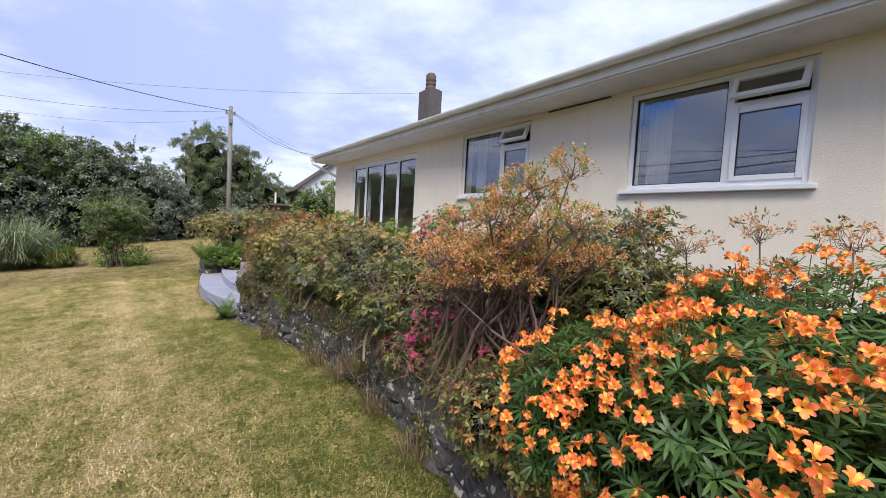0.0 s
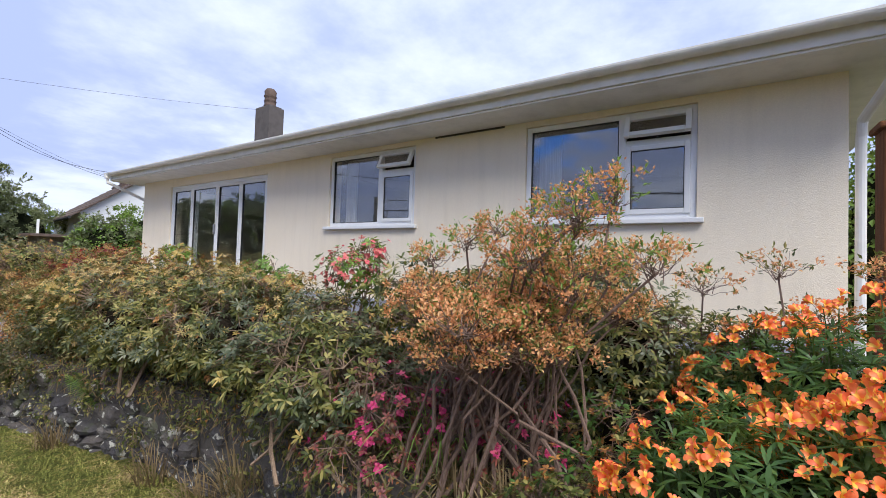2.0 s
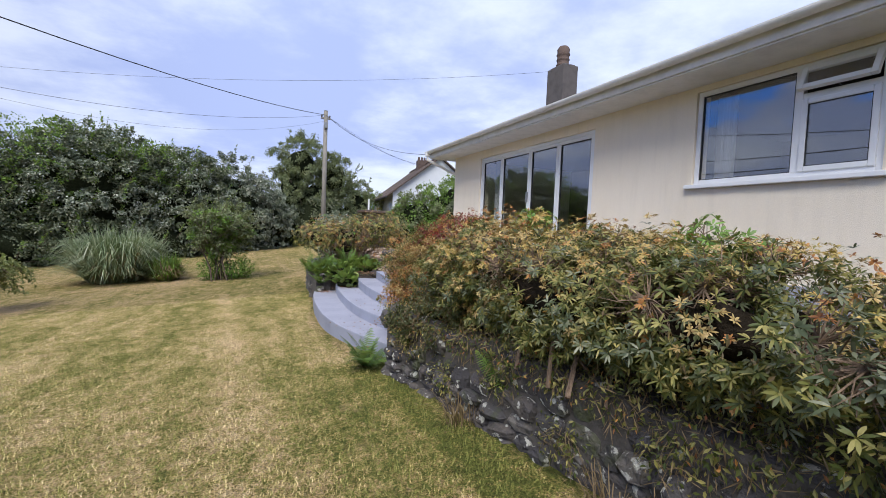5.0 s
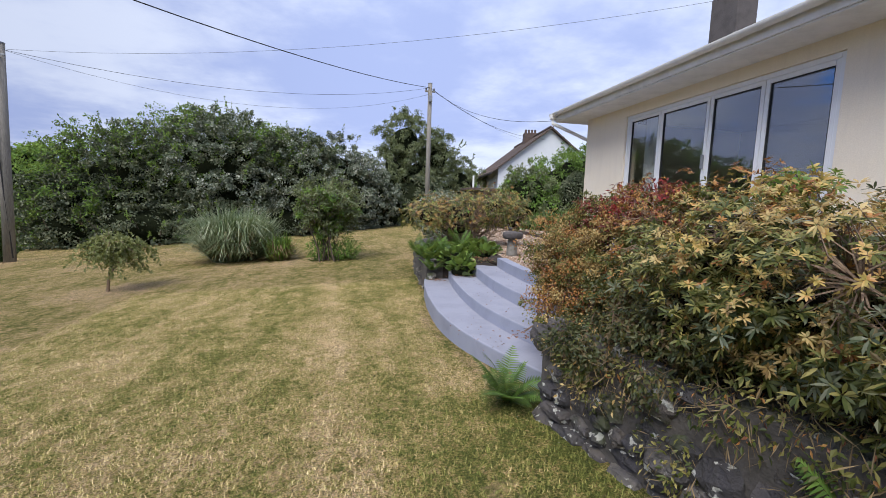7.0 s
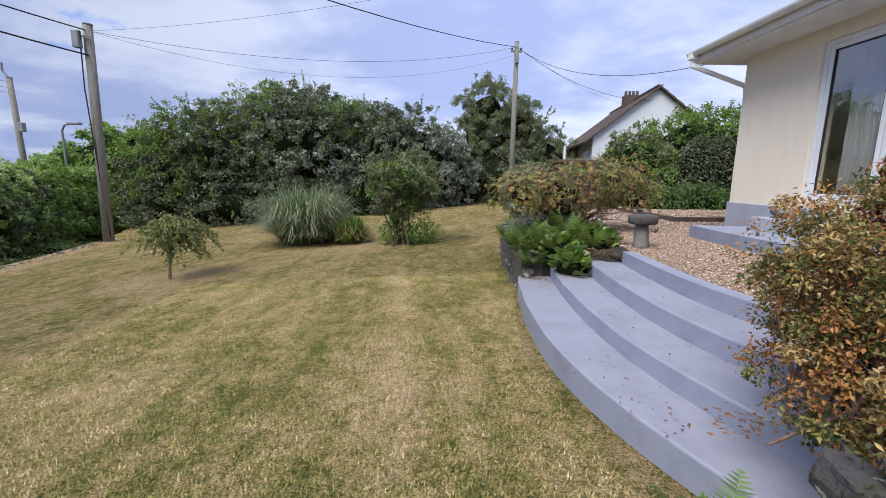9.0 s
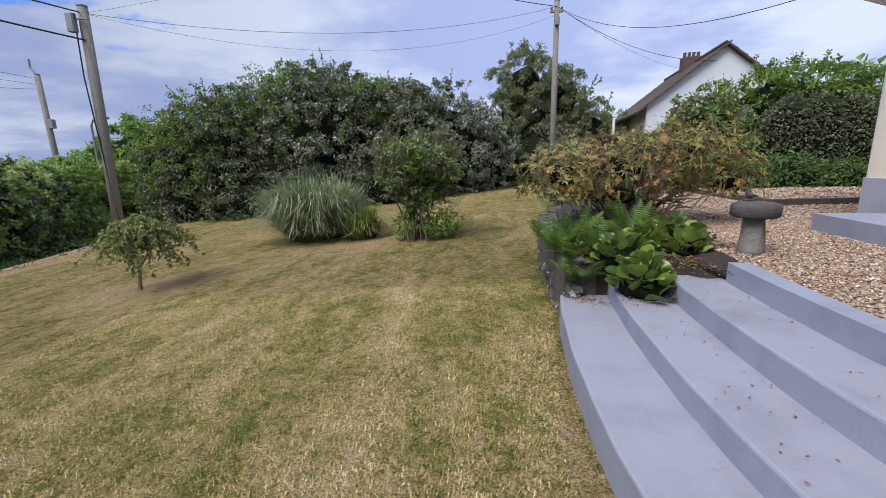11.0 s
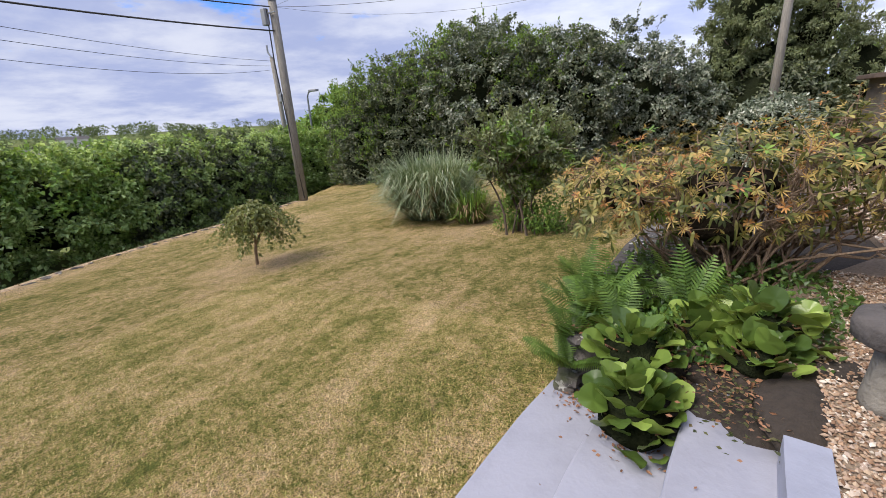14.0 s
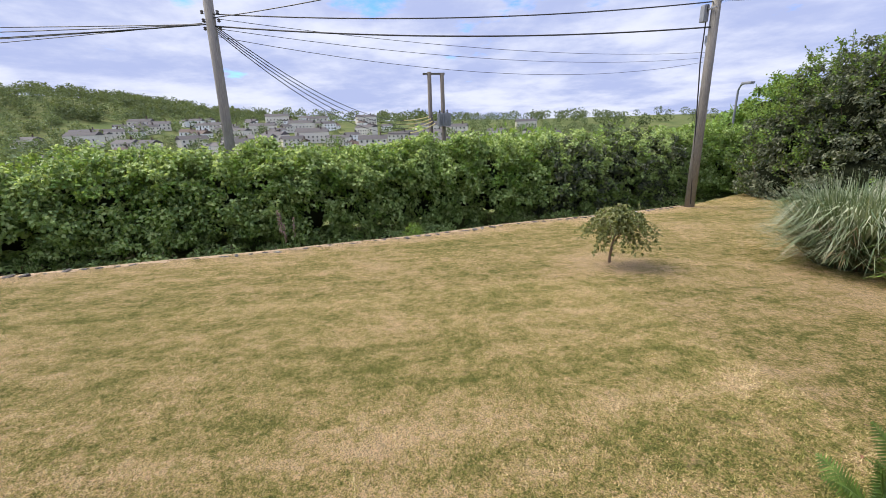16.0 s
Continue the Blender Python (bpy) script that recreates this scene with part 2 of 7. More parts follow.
def tile_material(name, a, b):
    k = Nodes(name)
    c = k.mix(k.each(), a, b)
    c = k.mix(k.noise(5, 5), c, tuple(v * 0.6 for v in a))
    k.bump(k.noise(50, 4), 0.4, 0.01)
    return k.done(c, 0.85, spec=0.2)


def glass_material():
    k = Nodes("window_glass")
    k.put(1.0, k.p.inputs["Transmission Weight"])
    k.put(2.2, k.p.inputs["IOR"])
    return k.done((0.93, 0.96, 0.97), 0.0)


M_RENDER = render_material()
M_WHITE = paint("white_upvc", (0.80, 0.80, 0.80), 0.35, 0.05, 2.0, 0.03)
M_FASCIA = paint("white_painted_board", (0.78, 0.77, 0.745), 0.45, 0.10, 4.0, 0.08)
M_PLINTH = paint("grey_blue_masonry_paint", (0.36, 0.37, 0.43), 0.7, 0.12, 3.0, 0.25, 60)
M_STEP = paint("pale_grey_step_paint", (0.272, 0.275, 0.328), 0.6, 0.13, 2.2, 0.3, 45)
M_RISER = paint("grey_blue_riser_paint", (0.27, 0.285, 0.36), 0.65, 0.12, 3.0, 0.25, 60)
M_GASKET = paint("dark_rubber", (0.02, 0.02, 0.02), 0.5, 0.05)
# the dimness of the unlit rooms is put into this colour
M_DARK = paint("room_shade_colour", (0.10, 0.09, 0.085), 0.9, 0.1)
M_CURTAIN = paint("white_net_curtain", (0.75, 0.76, 0.78), 0.9, 0.05, 8)
M_LAWN = lawn_material()
M_TERRAIN = terrain_material()
M_STONE = stone_material()
M_MORTAR = paint("old_lime_mortar", (0.085, 0.075, 0.066), 0.95, 0.28, 14, 1.0, 45)
M_GRAVEL = gravel_material()
M_GRIT = paint("gravel_grit", (0.24, 0.18, 0.13), 0.95, 0.25, 60, 0.9, 90)
M_SOIL = soil_material()
# dark soil; on the flower bed it also paints the shade under bushes
M_SOILSHADE = paint("dark_soil_with_bush_shade", (0.035, 0.026, 0.02), 0.95, 0.3, 25, 1.0, 60)
M_POLE = wood_material("weathered_pole_timber", (0.30, 0.28, 0.25), (0.16, 0.147, 0.128))
M_POLEDARK = wood_material("dark_weathered_timber", (0.17, 0.15, 0.13), (0.10, 0.085, 0.07))
M_POST = wood_material("brown_stained_timber", (0.20, 0.085, 0.035), (0.11, 0.045, 0.02))
M_ROOF = tile_material("grey_concrete_tile", (0.22, 0.20, 0.19), (0.16, 0.145, 0.14))
M_SLATE = tile_material("brown_roof_tile", (0.16, 0.12, 0.10), (0.11, 0.085, 0.075))
M_BRICK = tile_material("brown_brick", (0.14, 0.10, 0.085), (0.09, 0.07, 0.065))
M_CHIMNEY = paint("weathered_grey_brown_render", (0.10, 0.088, 0.085), 0.9, 0.2, 5, 0.5, 40)
M_GLASS = glass_material()
M_METAL = paint("dark_galvanised_steel", (0.22, 0.23, 0.25), 0.45, 0.1)
M_CABLE = paint("black_cable", (0.02, 0.02, 0.022), 0.6, 0.05)
M_HOUSEWHITE = paint("white_house_render", (0.62, 0.64, 0.68), 0.9, 0.05, 1.0, 0.2)
M_BARK = wood_material("grey_brown_bark", (0.16, 0.125, 0.095), (0.075, 0.055, 0.042), (14, 14, 4))
M_TWIG = wood_material("pale_twig_bark", (0.30, 0.22, 0.15), (0.14, 0.09, 0.065), (30, 30, 9))
M_REDTWIG = wood_material("reddish_twig_bark", (0.24, 0.165, 0.125), (0.11, 0.07, 0.058), (30, 30, 9))
M_LICHEN = paint("lichened_granite", (0.21, 0.195, 0.17), 0.95, 0.22, 9, 0.9, 40)
M_TOPSTONE = paint("dark_lichened_stone", (0.085, 0.076, 0.074), 0.95, 0.22, 12, 0.9, 40)

L_HEDGE = leaf_material("hedge_leaves", [(0.044, 0.084, 0.019), (0.081, 0.154, 0.030), (0.145, 0.251, 0.046), (0.255, 0.370, 0.079)], 0.55, 0.3, 0.3)
L_DARK = leaf_material("dark_grey_green_leaves", [(0.030, 0.042, 0.025), (0.070, 0.090, 0.050), (0.145, 0.165, 0.095), (0.30, 0.31, 0.21)], 0.5, 0.3, 0.5, tint=(0.2, 0.26, 0.06))
L_GREY = leaf_material("silvery_green_leaves", [(0.062, 0.082, 0.052), (0.13, 0.16, 0.11), (0.27, 0.30, 0.22), (0.50, 0.51, 0.43)], 0.6, 0.15, 0.3, tint=(0.25, 0.3, 0.12))
L_LANE = leaf_material("lane_hedge_leaves", [(0.095, 0.155, 0.06), (0.23, 0.355, 0.12), (0.42, 0.56, 0.20), (0.64, 0.76, 0.36)], 0.45, 0.52, 0.6)
L_BRIGHT = leaf_material("fresh_green_leaves", [(0.07, 0.145, 0.028), (0.14, 0.26, 0.045), (0.25, 0.40, 0.075)], 0.45, 0.35)
L_WILLOW = leaf_material("grey_willow_leaves", [(0.078, 0.101, 0.047), (0.147, 0.178, 0.085), (0.265, 0.296, 0.155)], 0.45, 0.25)
L_RHODO = leaf_material("rhododendron_leaves", [(0.028, 0.042, 0.010), (0.070, 0.086, 0.021), (0.165, 0.158, 0.042), (0.34, 0.29, 0.10)], 0.5, 0.2, 0.4)
L_YELLOW = leaf_material("yellowing_leaves", [(0.19, 0.18, 0.045), (0.36, 0.27, 0.075), (0.48, 0.35, 0.11), (0.44, 0.23, 0.075)], 0.45, 0.25, tint=(0.45, 0.33, 0.05))
L_GREYRH = leaf_material("dull_silver_rhododendron_leaves", [(0.030, 0.042, 0.018), (0.058, 0.073, 0.032), (0.105, 0.117, 0.062), (0.18, 0.185, 0.115)], 0.4, 0.15, tint=(0.3, 0.34, 0.12))
L_ORANGE = leaf_material("faded_orange_blossom", [(0.558, 0.216, 0.086), (0.756, 0.360, 0.162), (0.828, 0.477, 0.243), (0.630, 0.450, 0.171)], 0.6, 0.42, tint=(0.6, 0.24, 0.06))
L_RUST = leaf_material("rusty_leaves", [(0.125, 0.044, 0.026), (0.292, 0.125, 0.038), (0.481, 0.233, 0.066), (0.233, 0.175, 0.050)], 0.5, 0.25, tint=(0.4, 0.18, 0.05))
L_MAROON = leaf_material("maroon_leaves", [(0.088, 0.027, 0.027), (0.162, 0.041, 0.041), (0.270, 0.081, 0.054), (0.135, 0.101, 0.041)], 0.5, 0.2, tint=(0.3, 0.06, 0.04))
L_OCHRE = leaf_material("ochre_leaves", [(0.20, 0.13, 0.045), (0.38, 0.26, 0.09), (0.54, 0.40, 0.17), (0.28, 0.24, 0.09)], 0.5, 0.25, tint=(0.4, 0.26, 0.08))
L_DULL = leaf_material("dull_dark_leaves", [(0.022, 0.032, 0.012), (0.045, 0.055, 0.02), (0.085, 0.085, 0.035), (0.12, 0.08, 0.04)], 0.5, 0.15, 0.4)
L_RED = leaf_material("dark_red_leaves", [(0.14, 0.018, 0.018), (0.27, 0.03, 0.028), (0.36, 0.06, 0.04)], 0.5, 0.2, tint=(0.4, 0.05, 0.04))
L_PINK = leaf_material("magenta_blossom", [(0.297, 0.016, 0.081), (0.513, 0.041, 0.162), (0.675, 0.121, 0.203)], 0.6, 0.3, tint=(0.5, 0.05, 0.15))
L_SALMON = leaf_material("salmon_pink_blossom", [(0.60, 0.09, 0.12), (0.78, 0.20, 0.21), (0.66, 0.28, 0.20)], 0.6, 0.3, tint=(0.6, 0.2, 0.15))
L_FERN = leaf_material("fern_green", [(0.052, 0.099, 0.021), (0.092, 0.171, 0.033), (0.149, 0.248, 0.052)], 0.5, 0.35)
L_BERGENIA = leaf_material("glossy_bergenia_leaf", [(0.05, 0.09, 0.022), (0.11, 0.18, 0.036), (0.28, 0.38, 0.085)], 0.3, 0.25, 0.6, single=True)
L_STALK = leaf_material("alstroemeria_leaves", [(0.027, 0.062, 0.015), (0.050, 0.109, 0.024), (0.086, 0.163, 0.035)], 0.4, 0.3)
L_PETAL = leaf_material("orange_petals", [(0.84, 0.13, 0.06), (0.90, 0.21, 0.07), (0.92, 0.31, 0.08), (0.85, 0.20, 0.15)], 0.5, 0.25, tint=(0.9, 0.24, 0.04))
L_PETALY = leaf_material("yellow_petals", [(0.90, 0.44, 0.05), (0.92, 0.62, 0.10), (0.88, 0.38, 0.05)], 0.5, 0.25, tint=(0.9, 0.45, 0.04))
L_GRASSY = leaf_material("blue_green_grass_blades", [(0.06, 0.10, 0.045), (0.13, 0.185, 0.09), (0.26, 0.31, 0.18), (0.48, 0.50, 0.36)], 0.5, 0.2)
L_STRAW = leaf_material("straw_blades", [(0.15, 0.105, 0.055), (0.25, 0.18, 0.09), (0.11, 0.085, 0.045)], 0.7, 0.2, tint=(0.4, 0.3, 0.12))
L_BLADE = blade_material()
L_DEAD = leaf_material("dead_brown_leaves", [(0.176, 0.081, 0.041), (0.297, 0.149, 0.081), (0.108, 0.061, 0.041)], 0.7, 0.1, tint=(0.25, 0.12, 0.06))


def core_shade_material(name, a, b):
    """A near-black filler colour: the shade inside a bush is painted into it."""
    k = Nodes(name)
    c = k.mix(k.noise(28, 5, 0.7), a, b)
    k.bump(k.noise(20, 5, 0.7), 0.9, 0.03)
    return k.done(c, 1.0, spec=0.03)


L_CORE = core_shade_material("green_core_shade", (0.010, 0.014, 0.007), (0.024, 0.028, 0.014))
L_COREBR = core_shade_material("brown_core_shade", (0.012, 0.010, 0.007), (0.034, 0.026, 0.018))


# ---- mesh helpers ----
def link(name, bm, material, parent=None, label="", smooth=False):
    me = bpy.data.meshes.new(name)
    bm.normal_update()
    bm.to_mesh(me)
    bm.free()
    if smooth:
        me.polygons.foreach_set("use_smooth", [True] * len(me.polygons))
    me.materials.append(material)
    ob = new(name, me)
    if parent is not None:
        ob.parent = parent
    if label:
        ob["label"] = label
    return ob


def part(name, bm, material, parent, label="", smooth=False):
    return link(name, bm, material, parent, label, smooth)


def thing(name, at, label, category, group="", rz=0.0):
    ob = new(name)
    ob.matrix_world = pose(*at, 0, 0, rz)
    ob.empty_display_size = 0.1
    return tagged(ob, label, category, group)


def structure(ob, label, category):
    return tagged(ob, label, category, kind="structure")


def box(x0, y0, z0, x1, y1, z1, bevel=0.0, bm=None):
    bm = bm or bmesh.new()
    r = bmesh.ops.create_cube(bm, size=1.0, matrix=Matrix.Translation(((x0 + x1) / 2, (y0 + y1) / 2, (z0 + z1) / 2)) @ Matrix.Diagonal((abs(x1 - x0), abs(y1 - y0), abs(z1 - z0), 1)))
    if bevel:
        es = list({e for v in r["verts"] for e in v.link_edges})
        bmesh.ops.bevel(bm, geom=es, offset=bevel, segments=2, affect="EDGES", profile=0.6)
    return bm


def rod(pts, radii, sides=6, bm=None, caps=True):
    """A tapered tube along points."""
    bm = bm or bmesh.new()
    rings = []
    for i, p in enumerate(pts):
        p = Vector(p)
        a = Vector(pts[max(i - 1, 0)])
        b = Vector(pts[min(i + 1, len(pts) - 1)])
        d = (b - a).normalized() if (b - a).length > 1e-9 else Vector((0, 0, 1))
        u = d.orthogonal().normalized()
        if abs(d.z) > 0.5:
            u = (Vector((1, 0, 0)) - d * d.x).normalized()
        v = d.cross(u)
        r = radii[i] if isinstance(radii, (list, tuple)) else radii
        rings.append([bm.verts.new(p + (u * math.cos(k * 2 * math.pi / sides) + v * math.sin(k * 2 * math.pi / sides)) * r) for k in range(sides)])
    for a, b in zip(rings, rings[1:]):
        for k in range(sides):
            bm.faces.new((a[k], a[(k + 1) % sides], b[(k + 1) % sides], b[k]))
    if caps:
        bm.faces.new(rings[0][::-1])
        bm.faces.new(rings[-1])
    return bm


def lathe(profile, sides=24, bm=None, at=(0, 0, 0), wobble=0.0):
    bm = bm or bmesh.new()
    rings = []
    for r, z in profile:
        rings.append([bm.verts.new((at[0] + (r + wobble * noise.noise((k * 1.7, z * 9, 3))) * math.cos(k * 2 * math.pi / sides), at[1] + (r + wobble * noise.noise((k * 1.7, z * 9, 3))) * math.sin(k * 2 * math.pi / sides), at[2] + z)) for k in range(sides)])
    for a, b in zip(rings, rings[1:]):
        for k in range(sides):
            bm.faces.new((a[k], a[(k + 1) % sides], b[(k + 1) % sides], b[k]))
    bm.faces.new(rings[0][::-1])
    bm.faces.new(rings[-1])
    return bm


def soup(name, verts, faces, material, parent=None, smooth=False):
    """A mesh from arrays: verts (n, 3) and faces (m, 3 or 4)."""
    me = bpy.data.meshes.new(name)
    n, k = faces.shape
    me.vertices.add(len(verts))
    me.vertices.foreach_set("co", np.asarray(verts, dtype=np.float32).ravel())
    me.loops.add(n * k)
    me.loops.foreach_set("vertex_index", np.asarray(faces, dtype=np.int32).ravel())
    me.polygons.add(n)
    me.polygons.foreach_set("loop_start", np.arange(0, n * k, k, dtype=np.int32))
    me.polygons.foreach_set("use_smooth", np.full(n, smooth))
    me.update(calc_edges=True)
    me.materials.append(material)
    ob = new(name, me)
    if parent is not None:
        ob.parent = parent
    return ob


def unit(a):
    return a / np.maximum(np.linalg.norm(a, axis=1, keepdims=True), 1e-9)


def leaves_at(pts, out, length, width, rng, droop=0.25, spread=0.8, fold=0.25, shape="leaf", face=0.0):
    """Leaf arrays: at each point a leaf that grows about along out. Diamonds, or for shape 'blade' six-point leaves."""
    n = len(pts)
    d = unit(out + rng.normal(0, spread, (n, 3)) + np.array([0, 0, -droop]))
    up = unit(rng.normal(0, 0.55, (n, 3)) + np.array([0, 0, 1.0]))
    if face:   # leaves that hang a little and turn their faces outwards
        d = unit(0.4 * out + rng.normal(0, spread, (n, 3)) + np.array([0, 0, -droop - 0.25]))
        up = unit(rng.normal(0, 0.4, (n, 3)) + np.array([0, 0, 0.8]) + face * out)
    s = unit(np.cross(d, up))
    nn = np.cross(s, d)
    L = (length * rng.uniform(0.65, 1.25, n))[:, None]
    W = (width * rng.uniform(0.75, 1.2, n))[:, None]
    if shape == "leaf":
        v = np.stack([pts, pts + d * L * 0.45 + s * W * 0.5 + nn * W * fold, pts + d * L, pts + d * L * 0.45 - s * W * 0.5 + nn * W * fold], 1)
        f = np.array([[0, 1, 2, 3]])
    else:
        sag = np.array([0, 0, -1.0]) * L * droop * 0.5
        v = np.stack([pts, pts + d * L * 0.3 + s * W * 0.42 + nn * W * fold, pts + d * L * 0.7 + s * W * 0.40 + nn * W * fold + sag * 0.4, pts + d * L + sag,
                      pts + d * L * 0.7 - s * W * 0.40 + nn * W * fold + sag * 0.4, pts + d * L * 0.3 - s * W * 0.42 + nn * W * fold], 1)
        f = np.array([[0, 1, 2, 5], [5, 2, 4, 4], [2, 3, 4, 4]])
        f = np.array([[0, 1, 5, 5], [1, 2, 4, 5], [2, 3, 4, 4]])
    k = v.shape[1]
    if shape == "leaf":
        faces = (np.arange(n) * k)[:, None, None] + f[None]
        return v.reshape(-1, 3), faces.reshape(-1, 4)
    tri = np.array([[0, 1, 5], [1, 2, 4], [1, 4, 5], [2, 3, 4]])
    faces = (np.arange(n) * k)[:, None, None] + tri[None]
    return v.reshape(-1, 3), faces.reshape(-1, 3)


def blob_points(blobs, n, rng, depth=0.3, rough=0.22, freq=1.6, floor=None):
    """Points in the outer shell of a heap of ellipsoids (x, y, z, rx, ry, rz), with an uneven outline; and the way out."""
    B = np.array(blobs, dtype=float)
    area = (B[:, 3] * B[:, 4] + B[:, 3] * B[:, 5] + B[:, 4] * B[:, 5])
    pick = rng.choice(len(B), n * 2, p=area / area.sum())
    u = unit(rng.normal(0, 1, (n * 2, 3)))
    c, r = B[pick, :3], B[pick, 3:]
    ph = rng.uniform(0, 6.28, 9)
    q = (c + u * r) * freq
    lump = np.sin(q[:, 0] * 2.1 + ph[0] + 1.3 * np.sin(q[:, 1] * 1.7 + ph[1])) * np.sin(q[:, 1] * 2.3 + ph[2] + np.sin(q[:, 2] * 1.9 + ph[3])) * np.cos(q[:, 2] * 2.6 + ph[4])
    lump2 = np.sin(q[:, 0] * 6.1 + ph[5]) * np.sin(q[:, 1] * 5.7 + ph[6]) * np.sin(q[:, 2] * 6.6 + ph[7])
    k = 1 - depth * rng.random(n * 2) ** 1.6 + rough * (lump + 0.5 * lump2)
    p = c + u * r * k[:, None]
    keep = np.ones(n * 2, bool)
    for j in range(len(B)):
        e = (p - B[j, :3]) / (B[j, 3:] * (1 - depth - 0.05))
        keep &= (np.sum(e * e, 1) > 0.8)
    if floor is not None:
        keep &= p[:, 2] > floor
    p, u = p[keep][:n], u[keep][:n]
    return p, u


def clumped(blobs, n, size, rng, depth, rough, freq, floor=None):
    """Points gathered in many leafy clumps over the heap, with shaded gaps between; and the way out of each clump."""
    B = np.array(blobs, dtype=float)
    area = float((B[:, 3] * B[:, 4] + B[:, 3] * B[:, 5] + B[:, 4] * B[:, 5]).sum()) * 4.19
    m = max(12, int(0.62 * area / (size * size * 2.2)))
    c, cu = blob_points(blobs, m, rng, depth, rough, freq, floor)
    pick = rng.integers(0, len(c), n)
    w = unit(rng.normal(0, 1, (n, 3)) + 0.5 * cu[pick] + np.array([0, 0, 0.35]))
    scale = (0.55 + 0.9 * rng.random(len(c)))[pick][:, None]
    p = c[pick] + w * size * scale * (rng.random((n, 1)) ** 0.45) * np.array([1.0, 1.0, 0.75])
    u = unit(w + 0.5 * cu[pick])
    if floor is not None:
        ok = p[:, 2] > floor
        p, u = p[ok], u[ok]
    return p, u


def core_mesh(blobs, shrink=0.72):
    bm = bmesh.new()
    for x, y, z, rx, ry, rz in blobs:
        r = bmesh.ops.create_icosphere(bm, subdivisions=3, radius=1.0)
        for v in r["verts"]:
            p = v.co.copy()
            m = shrink * (1 + 0.25 * noise.noise((p.x * 1.8 + x, p.y * 1.8 + y, p.z * 1.8 + z)))
            v.co = Vector((x + p.x * rx * m, y + p.y * ry * m, z + p.z * rz * m))
    return bm


def grow(foot, tops, rng, r0=0.03, r1=0.005, sides=5, kink=0.12, bm=None, steps=5):
    """Bent stems from a foot to each of the tops."""
    bm = bm or bmesh.new()
    for tip in tops:
        a, b = Vector(foot) + Vector((rng.normal(0, r0), rng.normal(0, r0), 0)), Vector(tip)
        pts = []
        for i in range(steps + 1):
            f = i / steps
            p = a.lerp(b, f)
            p.z = a.z + (b.z - a.z) * (f ** 0.8)
            if 0 < i < steps:
                p += Vector(rng.normal(0, kink, 3)) * (b - a).length * 0.35
            pts.append(p)
        rod(pts, [r0 + (r1 - r0) * i / steps for i in range(steps + 1)], sides, bm)
    return bm


def whorls_at(pts, axis, k, length, width, rng, open_by=0.9, fold=0.12):
    """Rosettes: round each point k pointed leaves that spread from the twig's axis."""
    m = len(pts)
    ax = unit(axis + rng.normal(0, 0.25, (m, 3)))
    e1 = unit(np.cross(ax, rng.normal(0, 1, (m, 3))))
    e2 = np.cross(ax, e1)
    a = (np.arange(k) * 2 * math.pi / k)[None, :] + rng.uniform(0, 6.28, (m, 1)) + rng.normal(0, 0.22, (m, k))
    tilt = rng.normal(0, 0.22, (m, k, 1))
    rad = e1[:, None, :] * np.cos(a)[..., None] + e2[:, None, :] * np.sin(a)[..., None]
    d = rad * open_by + ax[:, None, :] * (0.45 + tilt) + np.array([0, 0, -0.12])
    d = unit(d.reshape(-1, 3))
    s = unit(np.cross(d, np.repeat(ax, k, 0)))
    nn = np.cross(s, d)
    p = np.repeat(pts, k, 0)
    n = m * k
    L = (length * rng.uniform(0.7, 1.25, n))[:, None]
    W = (width * rng.uniform(0.8, 1.2, n))[:, None]
    sag = np.array([0, 0, -1.0]) * L * 0.14
    v = np.stack([p + d * L * 0.06, p + d * L * 0.36 + s * W * 0.42 + nn * W * fold, p + d * L * 0.72 + s * W * 0.40 + nn * W * fold + sag * 0.5, p + d * L + sag,
                  p + d * L * 0.72 - s * W * 0.40 + nn * W * fold + sag * 0.5, p + d * L * 0.36 - s * W * 0.42 + nn * W * fold], 1)
    tri = np.array([[0, 1, 5], [1, 2, 4], [1, 4, 5], [2, 3, 4]])
    return v.reshape(-1, 3), ((np.arange(n) * 6)[:, None, None] + tri[None]).reshape(-1, 3)


def thin_lines(a, b, r, rng, bend=0.12):
    """Many thin three-sided twigs from points a to points b, each bent once."""
    n = len(a)
    mid = (a + b) / 2 + rng.normal(0, 1, (n, 3)) * np.linalg.norm(b - a, axis=1)[:, None] * bend
    d = unit(b - a)
    u = unit(np.cross(d, np.array([0.31, 0.2, 0.93])))
    w = np.cross(d, u)
    rows = []
    for p, q in ((a, 1.0), (mid, 0.8), (b, 0.45)):
        for t in range(3):
            ang = t * 2 * math.pi / 3
            rows.append(p + (u * math.cos(ang) + w * math.sin(ang)) * r * q)
    v = np.stack(rows, 1).reshape(-1, 3)
    f = []
    for s in (0, 3):
        for t in range(3):
            f.append((s + t, s + (t + 1) % 3, s + 3 + (t + 1) % 3, s + 3 + t))
    return v, ((np.arange(n) * 9)[:, None, None] + np.array(f)[None]).reshape(-1, 4)


